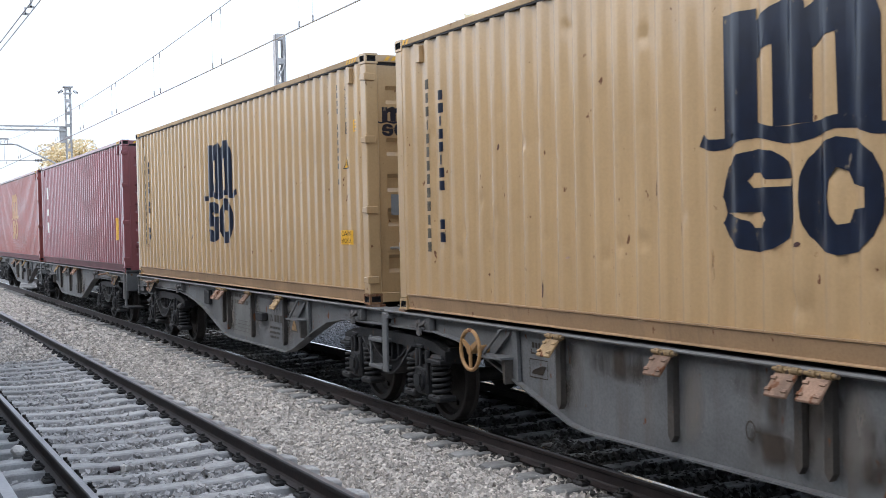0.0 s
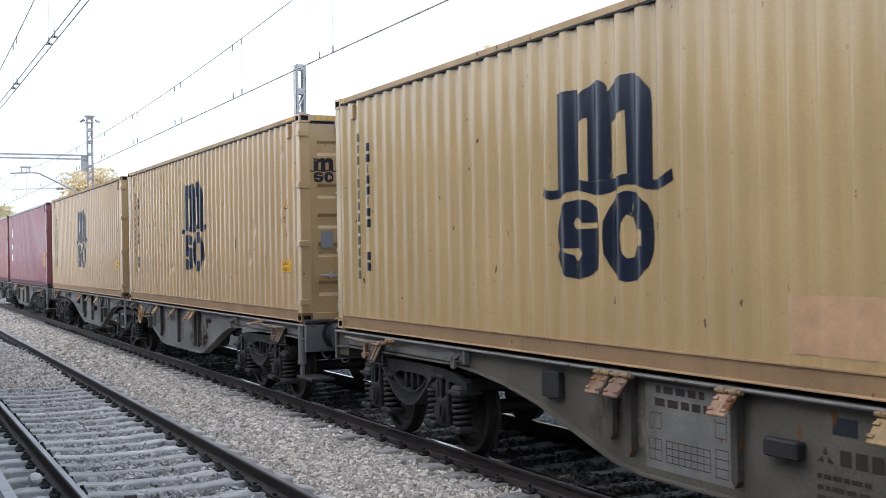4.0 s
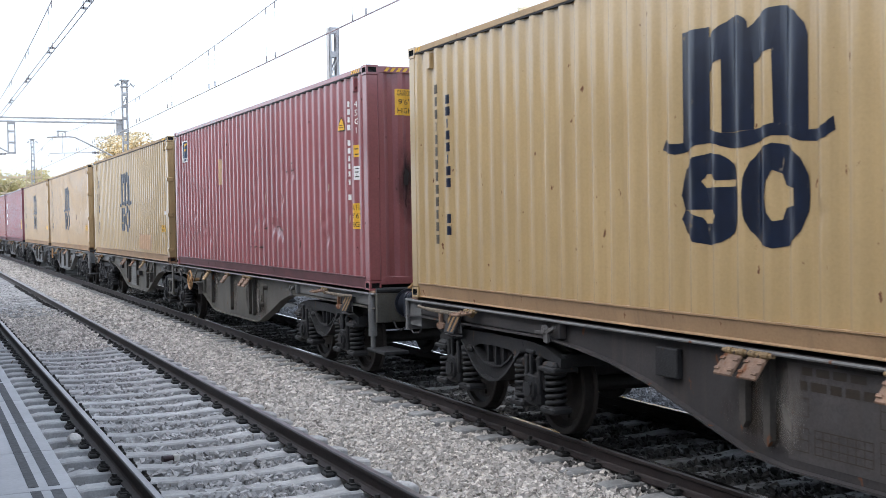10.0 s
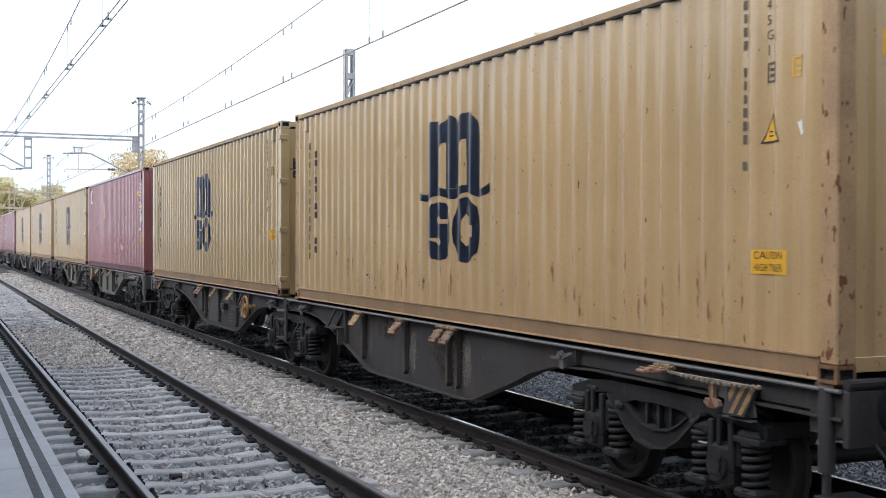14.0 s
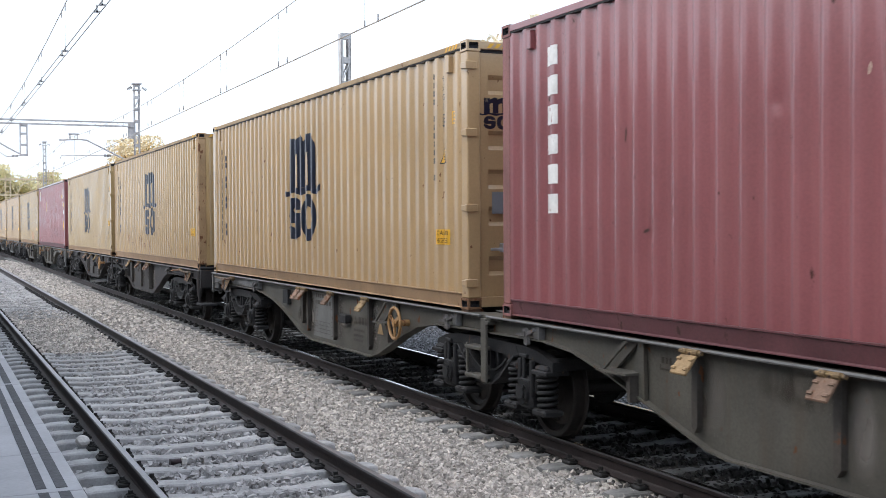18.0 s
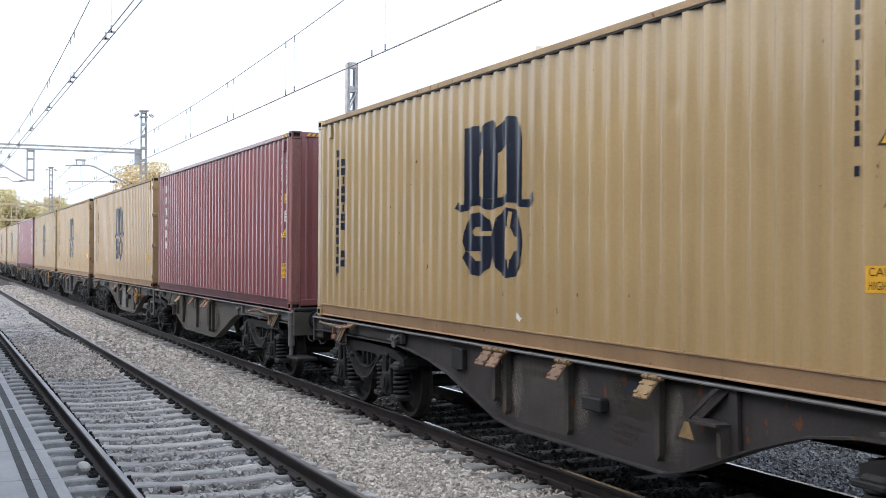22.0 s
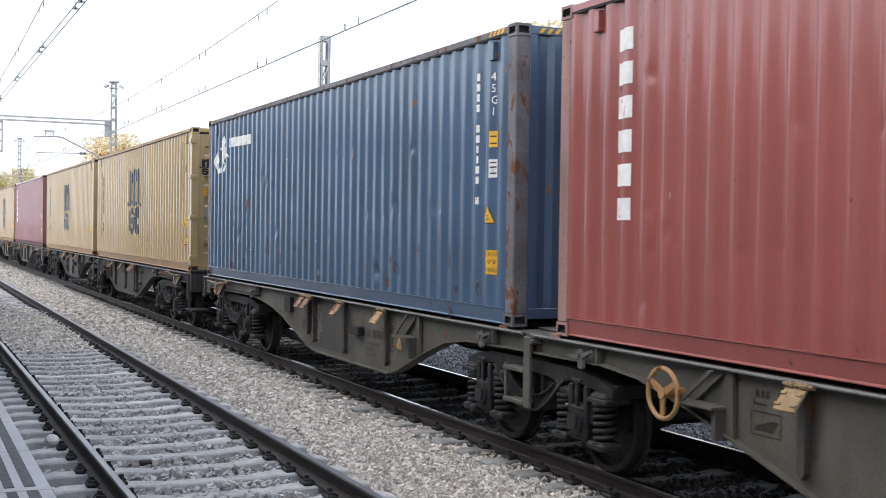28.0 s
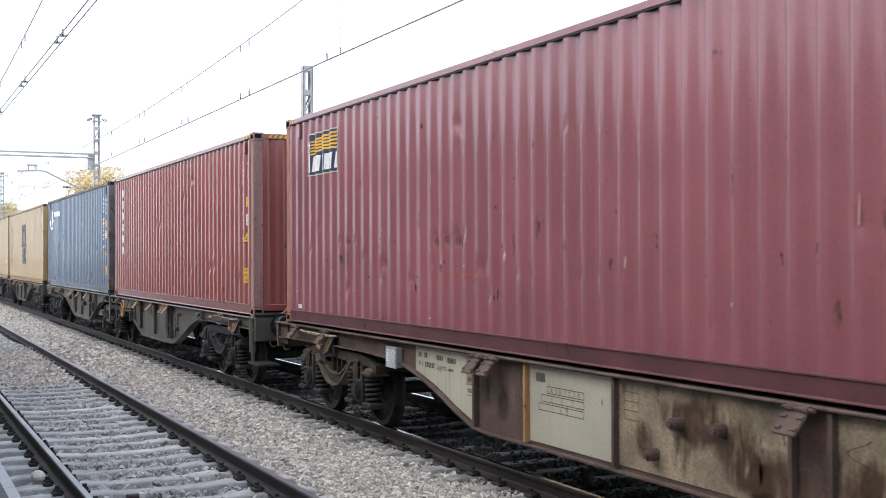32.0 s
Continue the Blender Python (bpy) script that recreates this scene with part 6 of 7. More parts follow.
    on_panel("data_plate", frame_lines(8.52, 0.80, 8.72, 1.02, 1, 3), FADED, "worn printed table")
    for table in (frame_lines(7.32, 0.88, 7.92, 0.94, 4, 1), frame_lines(7.22, 0.80, 7.92, 0.86, 4, 1), frame_lines(7.17, 0.72, 7.92, 0.78, 2, 1), [rect(7.12, 0.97, 7.28, 1.05)]):
        on_panel("load_table", table, FADED, "printed load table")
    for i, ch in enumerate("ABCD"):
        on_panel("lettering", shift(lettering(ch, 0.055), 7.37 + i * 0.15, 0.89), LABEL_BLACK, "printed table letter")
    for v, z in ((9.25, 0.85), (9.75, 0.87), (8.95, 0.58)):
        bm = bmesh.new()
        cyl(bm, (-0.03, -v, z), (0.06, -v, z), 0.05, 10)
        cyl(bm, (-0.06, -v, z), (-0.03, -v, z), 0.03, 8)
        part("release_cock", bm, WAGON_RUST, w)
    bm = bmesh.new()
    bx(bm, -0.14, 0.05, -12.0, -11.65, 0.78, 1.0, 0.02)
    part("tank_box", bm, WAGON_CREAM, w, "pale brake box")
    TRAIN.append((w, 5.315, FAR[13], 0.0))


def all_wagons():
    words = "%s articulated container wagon on three black bogies"
    twin_wagon(-1, WAGON_GREY, words % "grey", wheel_tail=False)
    twin_wagon(1, WAGON_GREY, words % "light grey")
    twin_wagon(3, WAGON_OLIVE, words % "olive-grey")
    twin_wagon(5, WAGON_BROWN, words % "brown-dusted", True, False, dusty=True)
    twin_wagon(7, WAGON_OLIVE, words % "worn olive-grey", True, False)
    twin_wagon(9, WAGON_BROWN, words % "dusty brown-grey", wheel_paint=RIB_BROWN, dusty=True)
    twin_wagon(11, WAGON_OLIVE, words % "dull olive-grey", dusty=True)
    stained_wagon()


# ---- track, ballast and platform ----
NEAR_X, FAR_X, NEAR_Z = 2.484, 6.534, 0.05
HALF = 0.87


def bed_height(x, y):
    """The top of the ballast bed between and beside the sleepers."""
    z = -0.225
    if 3.80 < x < 5.12:
        z += 0.10 * math.sin(3.14159 * (x - 3.80) / 1.32) ** 0.6
    if 1.65 < x < 3.30:
        z += 0.035
    if 1.0 < x < 3.9 and 21.5 < y < 33.0:
        z += 0.09 * math.sin(3.14159 * (y - 21.5) / 11.5) ** 0.5
    if x > 15:
        z -= min(0.25, 0.1 * (x - 15))
    return z + 0.018 * noise.noise((x * 1.7, y * 1.7, 0))


def ground():
    bm = bmesh.new()
    xs = [-400, -60, -9, 0.5, 0.8, 1.2, 1.6, 2.0, 2.5, 3.0, 3.4, 3.6, 3.8, 4.0, 4.25, 4.5, 4.75, 4.9, 5.02, 5.12, 5.45, 5.7, 6.5, 7.4, 7.9, 8.4, 9.0, 9.7, 10.5, 13, 15, 18, 30, 100, 900]
    ys = [-300, -40] + [-6 + 0.6 * i for i in range(90)] + [50 + 4 * i for i in range(30)] + [200, 400, 1500]
    grid = [[bm.verts.new((x, y, bed_height(x, y) - 0.02)) for y in ys] for x in xs]
    for i in range(len(xs) - 1):
        for j in range(len(ys) - 1):
            f = bm.faces.new((grid[i][j], grid[i + 1][j], grid[i + 1][j + 1], grid[i][j + 1]))
            # The strip under the train takes the bed colour with shade painted in.
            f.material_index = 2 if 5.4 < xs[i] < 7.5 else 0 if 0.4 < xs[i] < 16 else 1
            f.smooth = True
    me = mesh_of("ground", bm, GAP_SHADE_BED, EARTH, SHADED_OILY_BED)
    tagged(new("ground", me), "gravel bed, darkened for shade between stones, and dry earth round the tracks", "ground", kind="structure")


def stones(name, label, areas, material, seed):
    """Loose angular stones, in areas of (x0, x1, y0, y1, how many to the square metre, size)."""
    rng = np.random.default_rng(seed)
    box = np.array([(a, b, c) for a in (-1, 1) for b in (-1, 1) for c in (-1, 1)], float)
    quads = np.array([(0, 1, 3, 2), (4, 6, 7, 5), (0, 4, 5, 1), (2, 3, 7, 6), (0, 2, 6, 4), (1, 5, 7, 3)])
    co, n = [], 0
    for x0, x1, y0, y1, dense, size, lift in areas:
        m = int((x1 - x0) * (y1 - y0) * dense)
        x, y = rng.uniform(x0, x1, m), rng.uniform(y0, y1, m)
        z = np.array([bed_height(a, b) for a, b in zip(x, y)]) + rng.uniform(-0.004, 0.022, m) + lift
        s = size * rng.uniform(0.55, 1.35, m)
        shape = box[None] * (1 + rng.uniform(-0.48, 0.16, (m, 8, 3)))
        shape *= (rng.uniform(0.66, 1.05, (m, 1, 3)) * s[:, None, None]) * 0.5
        q = rng.normal(size=(m, 4))
        q /= np.linalg.norm(q, axis=1)[:, None]
        w, a, b, c = q.T
        rot = np.stack([1 - 2 * (b * b + c * c), 2 * (a * b - c * w), 2 * (a * c + b * w), 2 * (a * b + c * w), 1 - 2 * (a * a + c * c), 2 * (b * c - a * w),
                        2 * (a * c - b * w), 2 * (b * c + a * w), 1 - 2 * (a * a + b * b)], 1).reshape(m, 3, 3)
        co.append(np.einsum("mij,mvj->mvi", rot, shape) + np.stack([x, y, z], 1)[:, None])
        n += m
    co = np.concatenate(co).reshape(-1, 3)
    faces = (quads[None] + (np.arange(n) * 8)[:, None, None]).reshape(-1, 4)
    me = bpy.data.meshes.new(name)
    me.from_pydata(co.tolist(), [], faces.tolist())
    me.materials.append(material)
    tagged(new(name, me), label, "gravel", kind="stuff")


RAIL = ((-0.070, -0.172), (0.070, -0.172), (0.070, -0.160), (0.022, -0.143), (0.010, -0.125), (0.010, -0.050), (0.034, -0.038), (0.036, -0.012), (0.030, -0.003), (0.026, -0.0005), (-0.024, -0.0005), (-0.030, -0.003), (-0.036, -0.012), (-0.034, -0.038), (-0.010, -0.050), (-0.010, -0.125), (-0.022, -0.143), (-0.070, -0.160))


def rail_mesh():
    bm = bmesh.new()
    a = [bm.verts.new((x, -20, z)) for x, z in RAIL]
    b = [bm.verts.new((x, 300, z)) for x, z in RAIL]
    for i in range(len(a)):
        bm.faces.new((a[i], a[i - 1], b[i - 1], b[i]))
    bmesh.ops.recalc_face_normals(bm, faces=bm.faces)
    for f in bm.faces:
        c = f.calc_center_median()
        f.material_index = 0 if f.normal.z < 0.3 or c.z < -0.02 else 2 if abs(c.x - 0.002) < 0.012 else 1
    return bm


def sleeper_mesh():
    """A concrete sleeper, higher under the rails and waisted between them."""
    bm = bmesh.new()
    rows = []
    for x, top, half in ((-1.30, -0.185, 0.125), (-1.22, -0.172, 0.14), (-0.62, -0.172, 0.14), (-0.38, -0.192, 0.12), (0.38, -0.192, 0.12), (0.62, -0.172, 0.14), (1.22, -0.172, 0.14), (1.30, -0.185, 0.125)):
        rows.append([bm.verts.new((x, -half, -0.36)), bm.verts.new((x, -half + 0.025, top - 0.015)), bm.verts.new((x, -half + 0.04, top)), bm.verts.new((x, half - 0.04, top)), bm.verts.new((x, half - 0.025, top - 0.015)), bm.verts.new((x, half, -0.36))])
    for a, b in zip(rows, rows[1:]):
        for k in range(5):
            bm.faces.new((a[k + 1], a[k], b[k], b[k + 1]))
    bm.faces.new(rows[0]), bm.faces.new(rows[-1][::-1])
    bmesh.ops.recalc_face_normals(bm, faces=bm.faces)
    return bm


def clip_mesh():
    bm = bmesh.new()
    for s in (-1, 1):
        bx(bm, s * 0.125 - 0.045, s * 0.125 + 0.045, -0.075, 0.075, -0.175, -0.135, 0.012)
        cyl(bm, (s * 0.125, 0, -0.14), (s * 0.125, 0, -0.085), 0.022, 6)
        tube(bm, [(s * 0.07, -0.055, -0.145), (s * 0.11, -0.065, -0.118), (s * 0.15, -0.03, -0.125), (s * 0.13, 0, -0.12), (s * 0.15, 0.03, -0.125), (s * 0.11, 0.065, -0.118), (s * 0.07, 0.055, -0.145)], 0.010, 5)
    return bm


def track(x, z, label, concrete, top):
    t = thing("railway_track", pose(x, 0, z), label, "railway track", kind="structure")
    for s in (-1, 1):
        me = shared("rail_" + top.name, rail_mesh, RAIL_SIDE, RAIL_DULL, top)
        part("rail", me, None, t, "rusted rail with a polished top").location = (s * HALF, 0, 0)
    rng = random.Random(int(x * 10))
    for i in range(174):
        y = -11.3 + i * 0.6 + rng.uniform(-0.015, 0.015)
        sl = part("sleeper", shared("sleeper_" + concrete.name, sleeper_mesh, concrete), None, t)
        sl.matrix_basis = pose(rng.uniform(-0.015, 0.015), y, rng.uniform(-0.006, 0.004), 0, 0, rng.uniform(-0.5, 0.5))
        if -3 < y < 45:
            for s in (-1, 1):
                part("rail_clip", shared("rail_clip", clip_mesh, CLIP), None, sl).location = (s * HALF, 0, 0)


def platform():
    p = thing("platform", pose(0, 0, 0), "pale concrete platform with dark grit bands along its edge", "platform", kind="structure")
    bm = bmesh.new()
    bx(bm, -9.0, 0.29, -30, 260, -0.4, 0.668)
    part("paving", bm, PAVING, p)
    bm = bmesh.new()
    bx(bm, 0.29, 0.68, -30, 260, -0.4, 0.55)
    part("platform_wall", bm, CONCRETE, p)

    def slab(long):
        bm = bmesh.new()
        bx(bm, 0.295, 0.765, 0.004, long - 0.004, 0.55, 0.67, 0.008)
        return bm

    def band(x0, x1, a, b):
        bm = bmesh.new()
        bx(bm, x0, x1, a, b, 0.66, 0.673)
        return bm
    for i in range(56):
        y = -7.466 + i * 1.173
        s = part("edge_slab", shared("edge_slab", lambda: slab(1.173), SLAB), None, p)
        s.location.y = y
        first = i % 4 == 0
        for j, (x0, x1) in enumerate(((0.630, 0.690), (0.527, 0.580))):
            key = f"grit_band_{j}_{first}"
            part("grit_band", shared(key, lambda: band(x0, x1, 0.10 if first else 0.002, 1.171), GRIT_BAND), None, s)
    s = part("edge_slab", slab(200), SLAB, p)
    s.location.y = -7.466 + 56 * 1.173
    for x0, x1 in ((0.630, 0.690), (0.527, 0.580)):
        part("grit_band", band(x0, x1, 0, 200), GRIT_BAND, s)


# ---- overhead line ----
def mast(x, y, top, label, material=MAST_GREY, wide=0.32, head=False):
    """A lattice mast: two channels tied by batten plates and diagonals."""
    m = thing("line_mast", pose(x, y, bed_height(x, y) - 0.05), label, "line mast", "overhead line masts")
    h = top - bed_height(x, y)
    bm = bmesh.new()
    bx(bm, -0.35, 0.35, -0.35, 0.35, -0.3, 0.12, 0.02)
    part("footing", bm, CONCRETE, m)
    for s in (-1, 1):
        bm = bmesh.new()
        bx(bm, s * wide / 2 - 0.035, s * wide / 2 + 0.035, -0.10, -0.088, 0.1, h)
        bx(bm, s * wide / 2 - 0.035, s * wide / 2 + 0.035, 0.088, 0.10, 0.1, h)
        bx(bm, s * (wide / 2 + 0.03) - 0.006, s * (wide / 2 + 0.03) + 0.006, -0.10, 0.10, 0.1, h)
        part("leg", bm, material, m)
    n = int(h / 0.62)
    for i in range(n + 1):
        z = h - 0.06 - i * 0.62
        if z < 0.2:
            break
        for y0 in (-0.105, 0.095):
            bm = bmesh.new()
            bx(bm, -wide / 2 - 0.02, wide / 2 + 0.02, y0, y0 + 0.01, z - 0.075, z + 0.075)
            part("batten", bm, material, m)
        if i % 3 == 2:
            bm = bmesh.new()
            for y0 in (-0.105, 0.095):
                tube(bm, [(-wide / 2, y0, z + 0.07), (wide / 2, y0, z + 0.55)], 0.02, 5)
            part("diagonal", bm, material, m)
    if head:
        for w, z in ((0.24, h - 0.02), (0.20, h - 0.34)):
            bm = bmesh.new()
            bx(bm, -w, w, -w * 0.7, w * 0.7, z, z + 0.07, 0.01)
            part("cap", bm, material, m)
        for s in (-1, 1):
            bm = bmesh.new()
            for i in range(4):
                cyl(bm, (s * (0.27 + 0.06 * i), -0.1, h - 0.18 - 0.03 * i), (s * (0.30 + 0.06 * i), -0.1, h - 0.195 - 0.03 * i), 0.07, 10)
            part("insulator", bm, PORCELAIN, m, "ribbed insulator")
    return m


def wire(name, pts, r, label, parent=None):
    bm = bmesh.new()
    tube(bm, pts, r, 6)
    if parent:
        return part(name, bm, WIRE, parent, label)
    return tagged(part(name, bm, WIRE, None), label, "overhead wire")


def catenary(x, zc, zm, amp, first, label, lift, pair):
    """Contact wires, the messenger above them and paired droppers, hung from the portal."""
    c = thing("overhead_line", pose(x, 0, 0), label, "overhead wire", "overhead lines", "structure")
    for s in (-pair, pair):
        wire("contact_wire", [(s, y, zc + lift * min(1, max(0, (y - 18) / 30))) for y in range(-12, 200, 6)], 0.009, "", c)

    def sag(y):
        f = ((y - 62.0) / 44.0) % 1.0
        return zm + amp * (2 * f - 1) ** 2
    wire("messenger_wire", [(0, y, sag(y)) for y in range(-12, 200, 3)], 0.009, "", c)
    y = first
    while y < 80:
        for o in (0, 0.62):
            z = sag(y + o)
            wire("dropper", [(0, y + o, z), (0, y + o, zc)], 0.002, "", c)
            bm = bmesh.new()
            bx(bm, -pair, pair, y + o - 0.008, y + o + 0.008, zc - 0.01, zc + 0.025)
            bx(bm, -0.012, 0.012, y + o - 0.008, y + o + 0.008, zc, zc + 0.11)
            bx(bm, -0.01, 0.01, y + o - 0.008, y + o + 0.008, z - 0.12, z + 0.02)
            part("clamp", bm, WIRE, c)
        y += 5.08
    return c


def portal():
    y = 62.0
    p = thing("line_portal", pose(0, y, 0), "grey steel portal beam carrying the overhead wires", "line portal")
    bm = bmesh.new()
    for z in (7.20, 7.39):
        for y0 in (-0.13, 0.09):
            bx(bm, -7.0, 9.85, y0, y0 + 0.04, z - 0.01, z + 0.05)
    for i in range(28):
        tube(bm, [(-7.0 + i * 0.6, -0.1, 7.22), (-6.7 + i * 0.6, -0.1, 7.41), (-6.4 + i * 0.6, -0.1, 7.22)], 0.012, 4)
    part("portal_beam", bm, MAST_GREY, p, "grey portal beam")
    bm = bmesh.new()
    plate(bm, [(-0.05, 7.42), (0.05, 7.42), (0.05, 6.6), (-0.05, 6.6)], 9.55, 9.85)
    part("gusset", bm, MAST_GREY, p)
    for px, low in ((4.48, 5.62),):
        bm = bmesh.new()
        for s in (-0.16, 0.16):
            bx(bm, px + s - 0.03, px + s + 0.03, -0.06, 0.06, low, 7.2)
        for z in (low + 0.04, low + 0.55, low + 1.1, 7.12):
            bx(bm, px - 0.18, px + 0.18, -0.05, 0.05, z - 0.05, z + 0.05)
        part("drop_post", bm, MAST_GREY, p, "hanging lattice post")
        bm = bmesh.new()
        tube(bm, [(px - 0.1, 0, low + 0.05), (px - 0.75, 0, low + 0.40), (px - 1.45, 0, low + 0.82), (px - 1.9, 0, low + 0.86), (px - 2.4, 0, low + 0.84)], 0.035)
        tube(bm, [(px - 0.12, 0, low + 0.02), (px - 0.8, 0, low - 0.05), (px - 1.1, 0, low + 0.14), (px - 1.9, 0, low + 0.10), (px - 2.0, 0, low - 0.12)], 0.022)
        part("cantilever", bm, MAST_GREY, p, "bent tube cantilever")
        bm = bmesh.new()
        for i in range(5):
            cyl(bm, (px - 0.28 - i * 0.06, 0, low - 0.01), (px - 0.31 - i * 0.06, 0, low - 0.015), 0.06, 10)
        part("insulator", bm, PORCELAIN, p)
    bm = bmesh.new()
    tube(bm, [(9.7, 0, 5.35), (9.27, 0, 5.58), (7.50, 0, 6.47), (7.2, 0, 6.50), (6.15, 0, 6.45)], 0.04)
    part("cantilever", bm, MAST_GREY, p, "bent tube cantilever")
    bm = bmesh.new()
    tube(bm, [(8.9, 0, 5.70), (8.28, 0, 5.70), (6.27, 0, 5.66), (6.2, 0, 5.50)], 0.022)
    tube(bm, [(6.89, 0, 6.48), (6.89, 0, 5.68)], 0.008)
    part("steady_arm", bm, MAST_GREY, p)
    bm = bmesh.new()
    bx(bm, 6.62, 7.12, -0.05, 0.05, 6.72, 6.80, 0.01)
    bx(bm, 6.66, 6.72, -0.04, 0.04, 6.50, 6.74, 0.01)
    bx(bm, 7.02, 7.08, -0.04, 0.04, 6.50, 6.74, 0.01)
    part("wire_clamp", bm, MAST_GREY, p, "messenger clamp frame")
    bm = bmesh.new()
    for i in range(5):
        cyl(bm, (8.34 + i * 0.07, 0, 5.70), (8.38 + i * 0.07, 0, 5.70), 0.07, 10)
    part("insulator", bm, PORCELAIN, p)
    return p


def cream_gantry(y):
    g = thing("line_portal", pose(0, y, -0.4), "pale ochre lattice gantry in the distance", "line portal")
    for x, top in ((5.2, 9.2), (9.0, 8.6), (12.7, 9.0), (13.9, 9.4)):
        bm = bmesh.new()
        for s in (-0.28, 0.28):
            bx(bm, x + s - 0.06, x + s + 0.06, -0.1, 0.1, 0, top)
        for i in range(int(top / 0.7)):
            bx(bm, x - 0.3, x + 0.3, -0.08, 0.08, 0.3 + i * 0.7, 0.42 + i * 0.7)
        part("gantry_post", bm, MAST_CREAM, g)
    for z0, z1 in ((8.1, 8.3), (6.2, 6.4), (5.0, 5.2)):
        bm = bmesh.new()
        bx(bm, -6, 14.2, -0.12, 0.12, z0, z1)
        part("gantry_beam", bm, MAST_CREAM, g)
    bm = bmesh.new()
    for i in range(9):
        x = -4 + i * 2.0
        tube(bm, [(x, 0, 6.3), (x + 1.0, 0, 8.2), (x + 2.0, 0, 6.3)], 0.06, 5)
    part("lattice", bm, MAST_CREAM, g)


# ---- trees and house behind ----
def tree(x, y, tall, spread, leaves, material, label, seed, dense=1.0):
    rng = random.Random(seed)
    t = thing("tree", pose(x, y, -0.5), label, "tree", "trees beside the line")
    bm = bmesh.new()
    limbs = []
    fork = tall * 0.38
    tube(bm, [(0, 0, 0), (0.08, 0.05, fork * 0.5), (0.02, -0.06, fork)], tall * 0.022, 8)
    for i in range(9):
        a, up = rng.uniform(0, 6.28), rng.uniform(0.55, 0.98)
        r = spread * rng.uniform(0.4, 0.95)
        end = Vector((r * math.cos(a), r * math.sin(a), tall * up))
        mid = Vector((end.x * 0.4, end.y * 0.4, fork + (end.z - fork) * 0.55))
        tube(bm, [(0, 0, fork * rng.uniform(0.7, 1)), mid, end], tall * 0.008, 5)
        limbs += [mid, end, (mid + end) / 2]
    part("trunk", bm, BARK, t, "forked trunk and limbs")
    gen = np.random.default_rng(seed)
    centres = np.array([tuple(p) for p in limbs])
    n = int(leaves * dense * 2.2)
    pick = centres[gen.integers(0, len(centres), n)] + np.clip(gen.normal(0, 1, (n, 3)), -1.5, 1.5) * np.array([spread * 0.22, spread * 0.22, tall * 0.075])
    pick[:, 2] = np.minimum(pick[:, 2], tall * 1.03)
    s = gen.uniform(0.07, 0.15, n) * (1 + max(0, y - 60) / 160)
    u = gen.normal(size=(n, 3))
    u /= np.linalg.norm(u, axis=1)[:, None]
    v = np.cross(u, gen.normal(size=(n, 3)))
    v /= np.linalg.norm(v, axis=1)[:, None]
    co = np.stack([pick + u * s[:, None], pick + v * s[:, None] * 0.6, pick - u * s[:, None], pick - v * s[:, None] * 0.6], 1).reshape(-1, 3)
    me = bpy.data.meshes.new("crown")
    me.from_pydata(co.tolist(), [], (np.arange(n * 4).reshape(-1, 4)).tolist())
    me.materials.append(material)
    part("crown", me, None, t, "loose uneven crown of small leaves")


def house():
    h = thing("apartment_building", pose(34, 36, -0.5), "pale apartment building with tall grey windows behind the line", "building")
    bm = bmesh.new()
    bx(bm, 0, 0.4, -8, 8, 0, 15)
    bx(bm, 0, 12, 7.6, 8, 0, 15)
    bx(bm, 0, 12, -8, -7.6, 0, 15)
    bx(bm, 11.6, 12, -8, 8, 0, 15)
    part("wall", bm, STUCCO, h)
    bm = bmesh.new()
    bx(bm, -0.4, 12.4, -8.4, 8.4, 15, 15.4)
    part("roof", bm, CONCRETE, h)
    for j in range(5):
        for i in range(5):
            y, z = -6.6 + i * 2.75, 1.0 + j * 2.85
            bm = bmesh.new()
            bx(bm, -0.06, 0.02, y, y + 1.9, z, z + 2.2, 0.02)
            w = part("window", bm, MAST_GREY, h)
            bm = bmesh.new()
            bx(bm, -0.075, -0.055, y + 0.1, y + 1.8, z + 0.1, z + 2.1)
            part("pane", bm, GLASS, w)


def litter():
    """A white stone and a dark crushed can between the sleepers."""
    bm = bmesh.new()
    bmesh.ops.create_icosphere(bm, subdivisions=2, radius=0.075)
    for v in bm.verts:
        v.co *= 1 + 0.22 * noise.noise(v.co * 14)
        v.co.z *= 0.8
    ob = tagged(part("white_stone", bm, WHITE_STONE, None), "pale rounded stone lying on a sleeper end", "stone")
    ob.location = (1.42, 12.33, -0.07)
    bm = bmesh.new()
    cyl(bm, (-0.075, 0, 0), (0.075, 0.02, 0), 0.036, 14, 0.03)
    ob = tagged(part("crushed_can", bm, CAN_DARK, None), "dark crushed drink can lying between the rails", "can")
    ob.location = (2.15, 11.17, -0.135)
    bm = bmesh.new()
    bx(bm, 0.03, 0.085, -0.025, 0.03, -0.03, 0.04, 0.01)
    part("torn_end", bm, WHITE_STONE, ob)


def station():
    """An unseen station house and canopy on the platform behind the camera, added to shade the train."""
    h = thing("station_building", pose(0, 0, 0.668), "unseen station building and flat canopy on the platform, added to shade the train", "building", kind="structure")
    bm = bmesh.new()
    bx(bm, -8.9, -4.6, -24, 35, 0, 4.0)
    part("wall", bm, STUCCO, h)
    bm = bmesh.new()
    bx(bm, -4.6, -0.35, -24, 35, 3.65, 3.9, 0.02)
    part("canopy", bm, CONCRETE, h)
    for i in range(12):
        bm = bmesh.new()
        cyl(bm, (-2.6, -19.0 + i * 4.5, 0), (-2.6, -19.0 + i * 4.5, 3.65), 0.09, 14)
        part("column", bm, MAST_GREY, h)


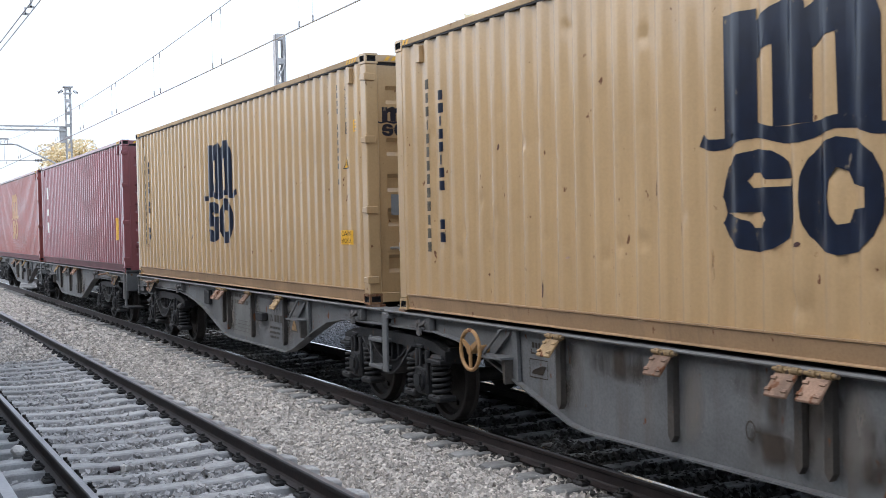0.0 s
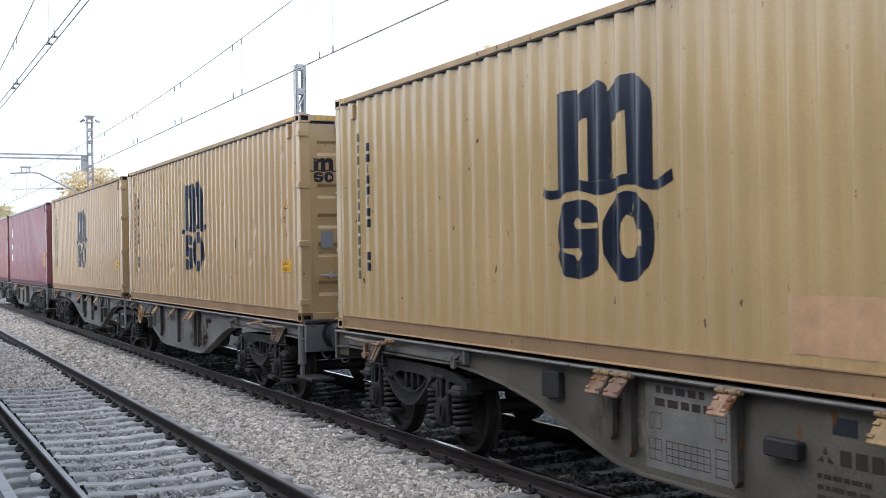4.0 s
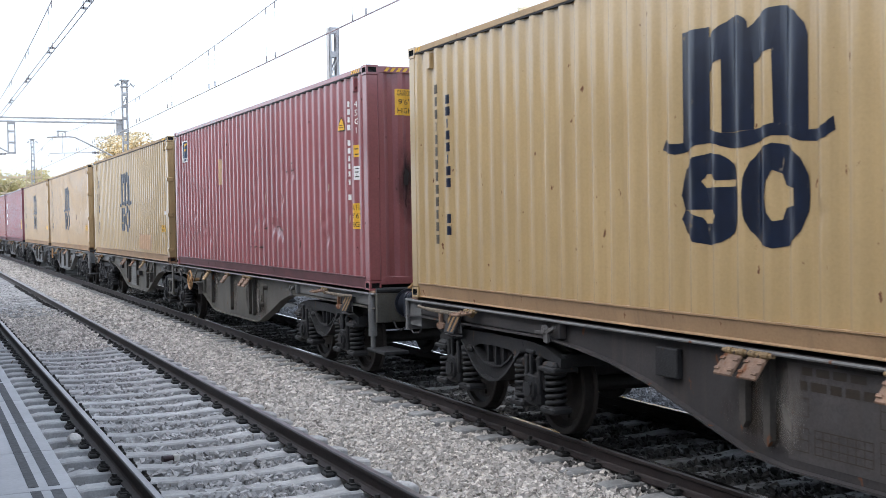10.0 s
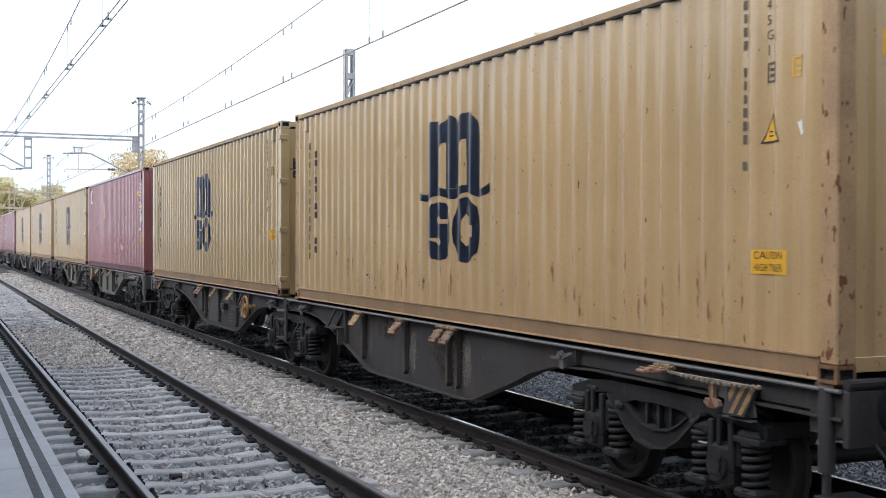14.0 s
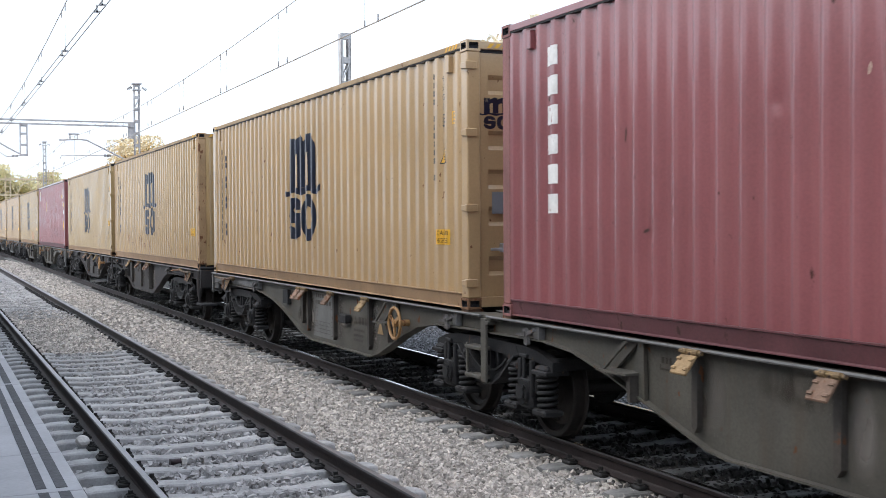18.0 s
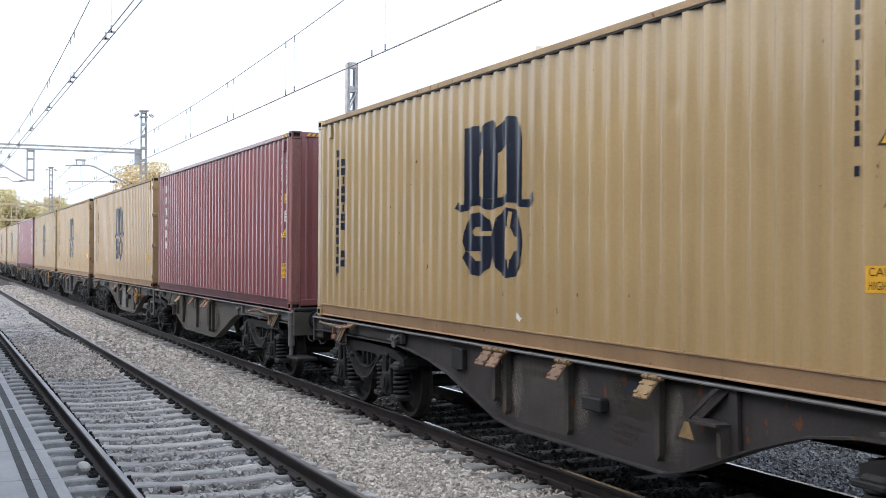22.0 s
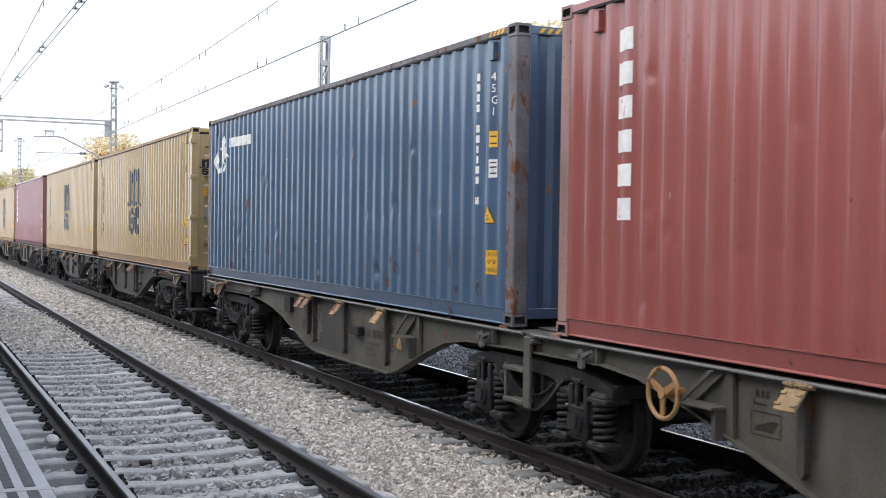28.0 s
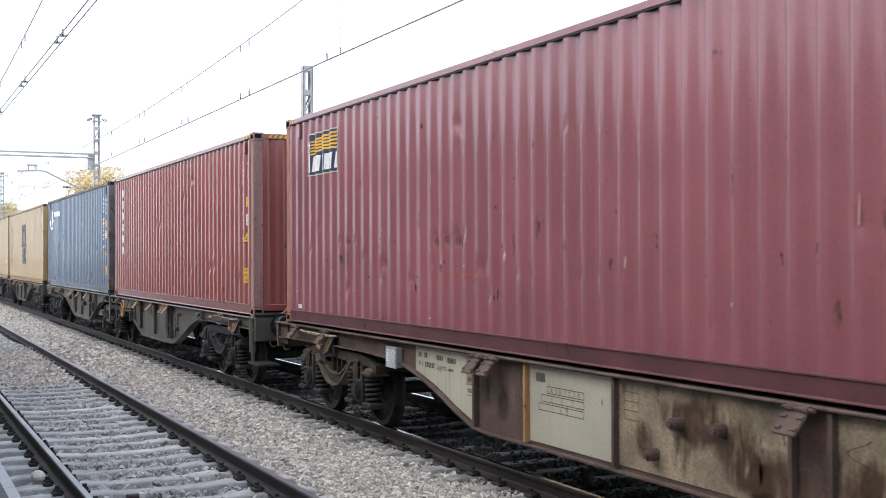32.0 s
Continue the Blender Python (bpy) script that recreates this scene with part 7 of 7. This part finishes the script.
WHITE_STONE = surf("pale_stone", (0.62, 0.60, 0.58), 0.85, var=0.15, scale=8)
CAN_DARK = surf("dark_can", (0.035, 0.02, 0.025), 0.35, metal=0.4, var=0.4, scale=20)

ground()
all_containers()
all_wagons()
platform()
mast(10.0, 29.1, 7.10, "grey lattice mast with a flat top", wide=0.20)
mast(10.0, 62.0, 9.45, "grey lattice mast with insulators at its head", wide=0.24, head=True)
mast(10.0, 113.6, 9.9, "slim grey lattice mast farther off", wide=0.24, head=True)
portal()
catenary(6.53, 5.29, 6.06, 0.5, 12.3, "double contact wire and messenger over the train", -0.09, 0.006)
catenary(2.46, 5.41, 5.90, 0.7, 13.2, "double contact wire and messenger over the empty track", 0.0, 0.05)
cream_gantry(150.0)
for x, y, tall, spread, n, m, label, seed in (
        (21.5, 37.0, 9.3, 3.4, 9000, LEAF_OCHRE, "tall sparse tree with ochre autumn leaves", 3), (26.5, 41.0, 10.2, 3.6, 9000, LEAF_OCHRE, "tree with yellowing leaves behind the train", 4),
        (20.5, 122.0, 11.2, 4.2, 9000, LEAF_OCHRE, "yellow autumn tree by the line", 5), (25.5, 128.0, 10.0, 4.0, 9000, LEAF_OCHRE, "ochre tree by the line", 6),
        (13.5, 212.0, 12.5, 5.0, 6500, LEAF_GREEN, "round dusty green tree far down the line", 7), (20.0, 222.0, 12.0, 5.0, 6000, LEAF_GREEN, "dusty green tree far down the line", 8),
        (27.5, 230.0, 10.0, 5.0, 5000, LEAF_GREEN, "green tree beside the far line", 9)):
    tree(x, y, tall, spread, n, m, label, seed)
house()
station()
litter()
track(NEAR_X, NEAR_Z, "empty railway track on concrete sleepers", CONCRETE, RAIL_WORN)
track(FAR_X, 0.0, "railway track under the train on concrete sleepers", DIRTY_CONCRETE, RAIL_TOP)
stones("ballast", "pale angular ballast stones between the tracks",
       ((3.72, 5.16, 4.5, 13, 1900, 0.042, 0), (3.72, 5.16, 13, 24, 950, 0.054, 0), (5.16, 5.62, 4.5, 24, 520, 0.052, -0.006), (3.6, 5.30, 24, 50, 260, 0.085, 0), (3.6, 5.4, 50, 80, 90, 0.12, 0), (1.72, 3.26, 21.6, 32.8, 420, 0.055, 0)), BALLAST, 1)
stones("dusty_ballast", "grey dusty ballast between the sleepers",
       ((0.80, 1.55, 5.5, 24, 300, 0.058, 0), (1.68, 3.28, 5.5, 21.6, 300, 0.060, 0), (3.40, 3.74, 5, 24, 300, 0.058, 0), (0.8, 3.4, 29, 55, 90, 0.08, 0), (0.8, 7.6, -8, 4.5, 110, 0.07, 0)), BALLAST_GREY, 2)
stones("dark_ballast", "grey ballast beyond the train, darkened for shade", ((7.6, 9.6, 5, 30, 700, 0.045, 0), (9.6, 14, 8, 34, 260, 0.055, 0)), SHADED_STONE, 4)
stones("oily_ballast", "oily ballast with the train's shade darkened into its colour", ((5.50, 7.6, 4.5, 26, 330, 0.055, 0), (5.6, 7.4, 26, 50, 90, 0.08, 0)), SHADED_OILY_STONE, 3)


# ---- what moves ----
def gone(t):
    for (t0, *_, s0), (t1, *_, s1) in zip(WALK, WALK[1:]):
        if t <= t1:
            return s0 + (s1 - s0) * (t - t0) / (t1 - t0)
    return WALK[-1][-1]


def motions():
    for ob, x, y, z in TRAIN:
        walk(ob, [(t, pose(x, y + row[-1], z)) for t, *row in WALK])
    turns = [(i / 7.5, -math.degrees(gone(i / 7.5) / WHEEL_R)) for i in range(241)]
    for ob, y in TURNING:
        walk(ob, [(t, pose(0, y, WHEEL_R, a)) for t, a in turns])


motions()
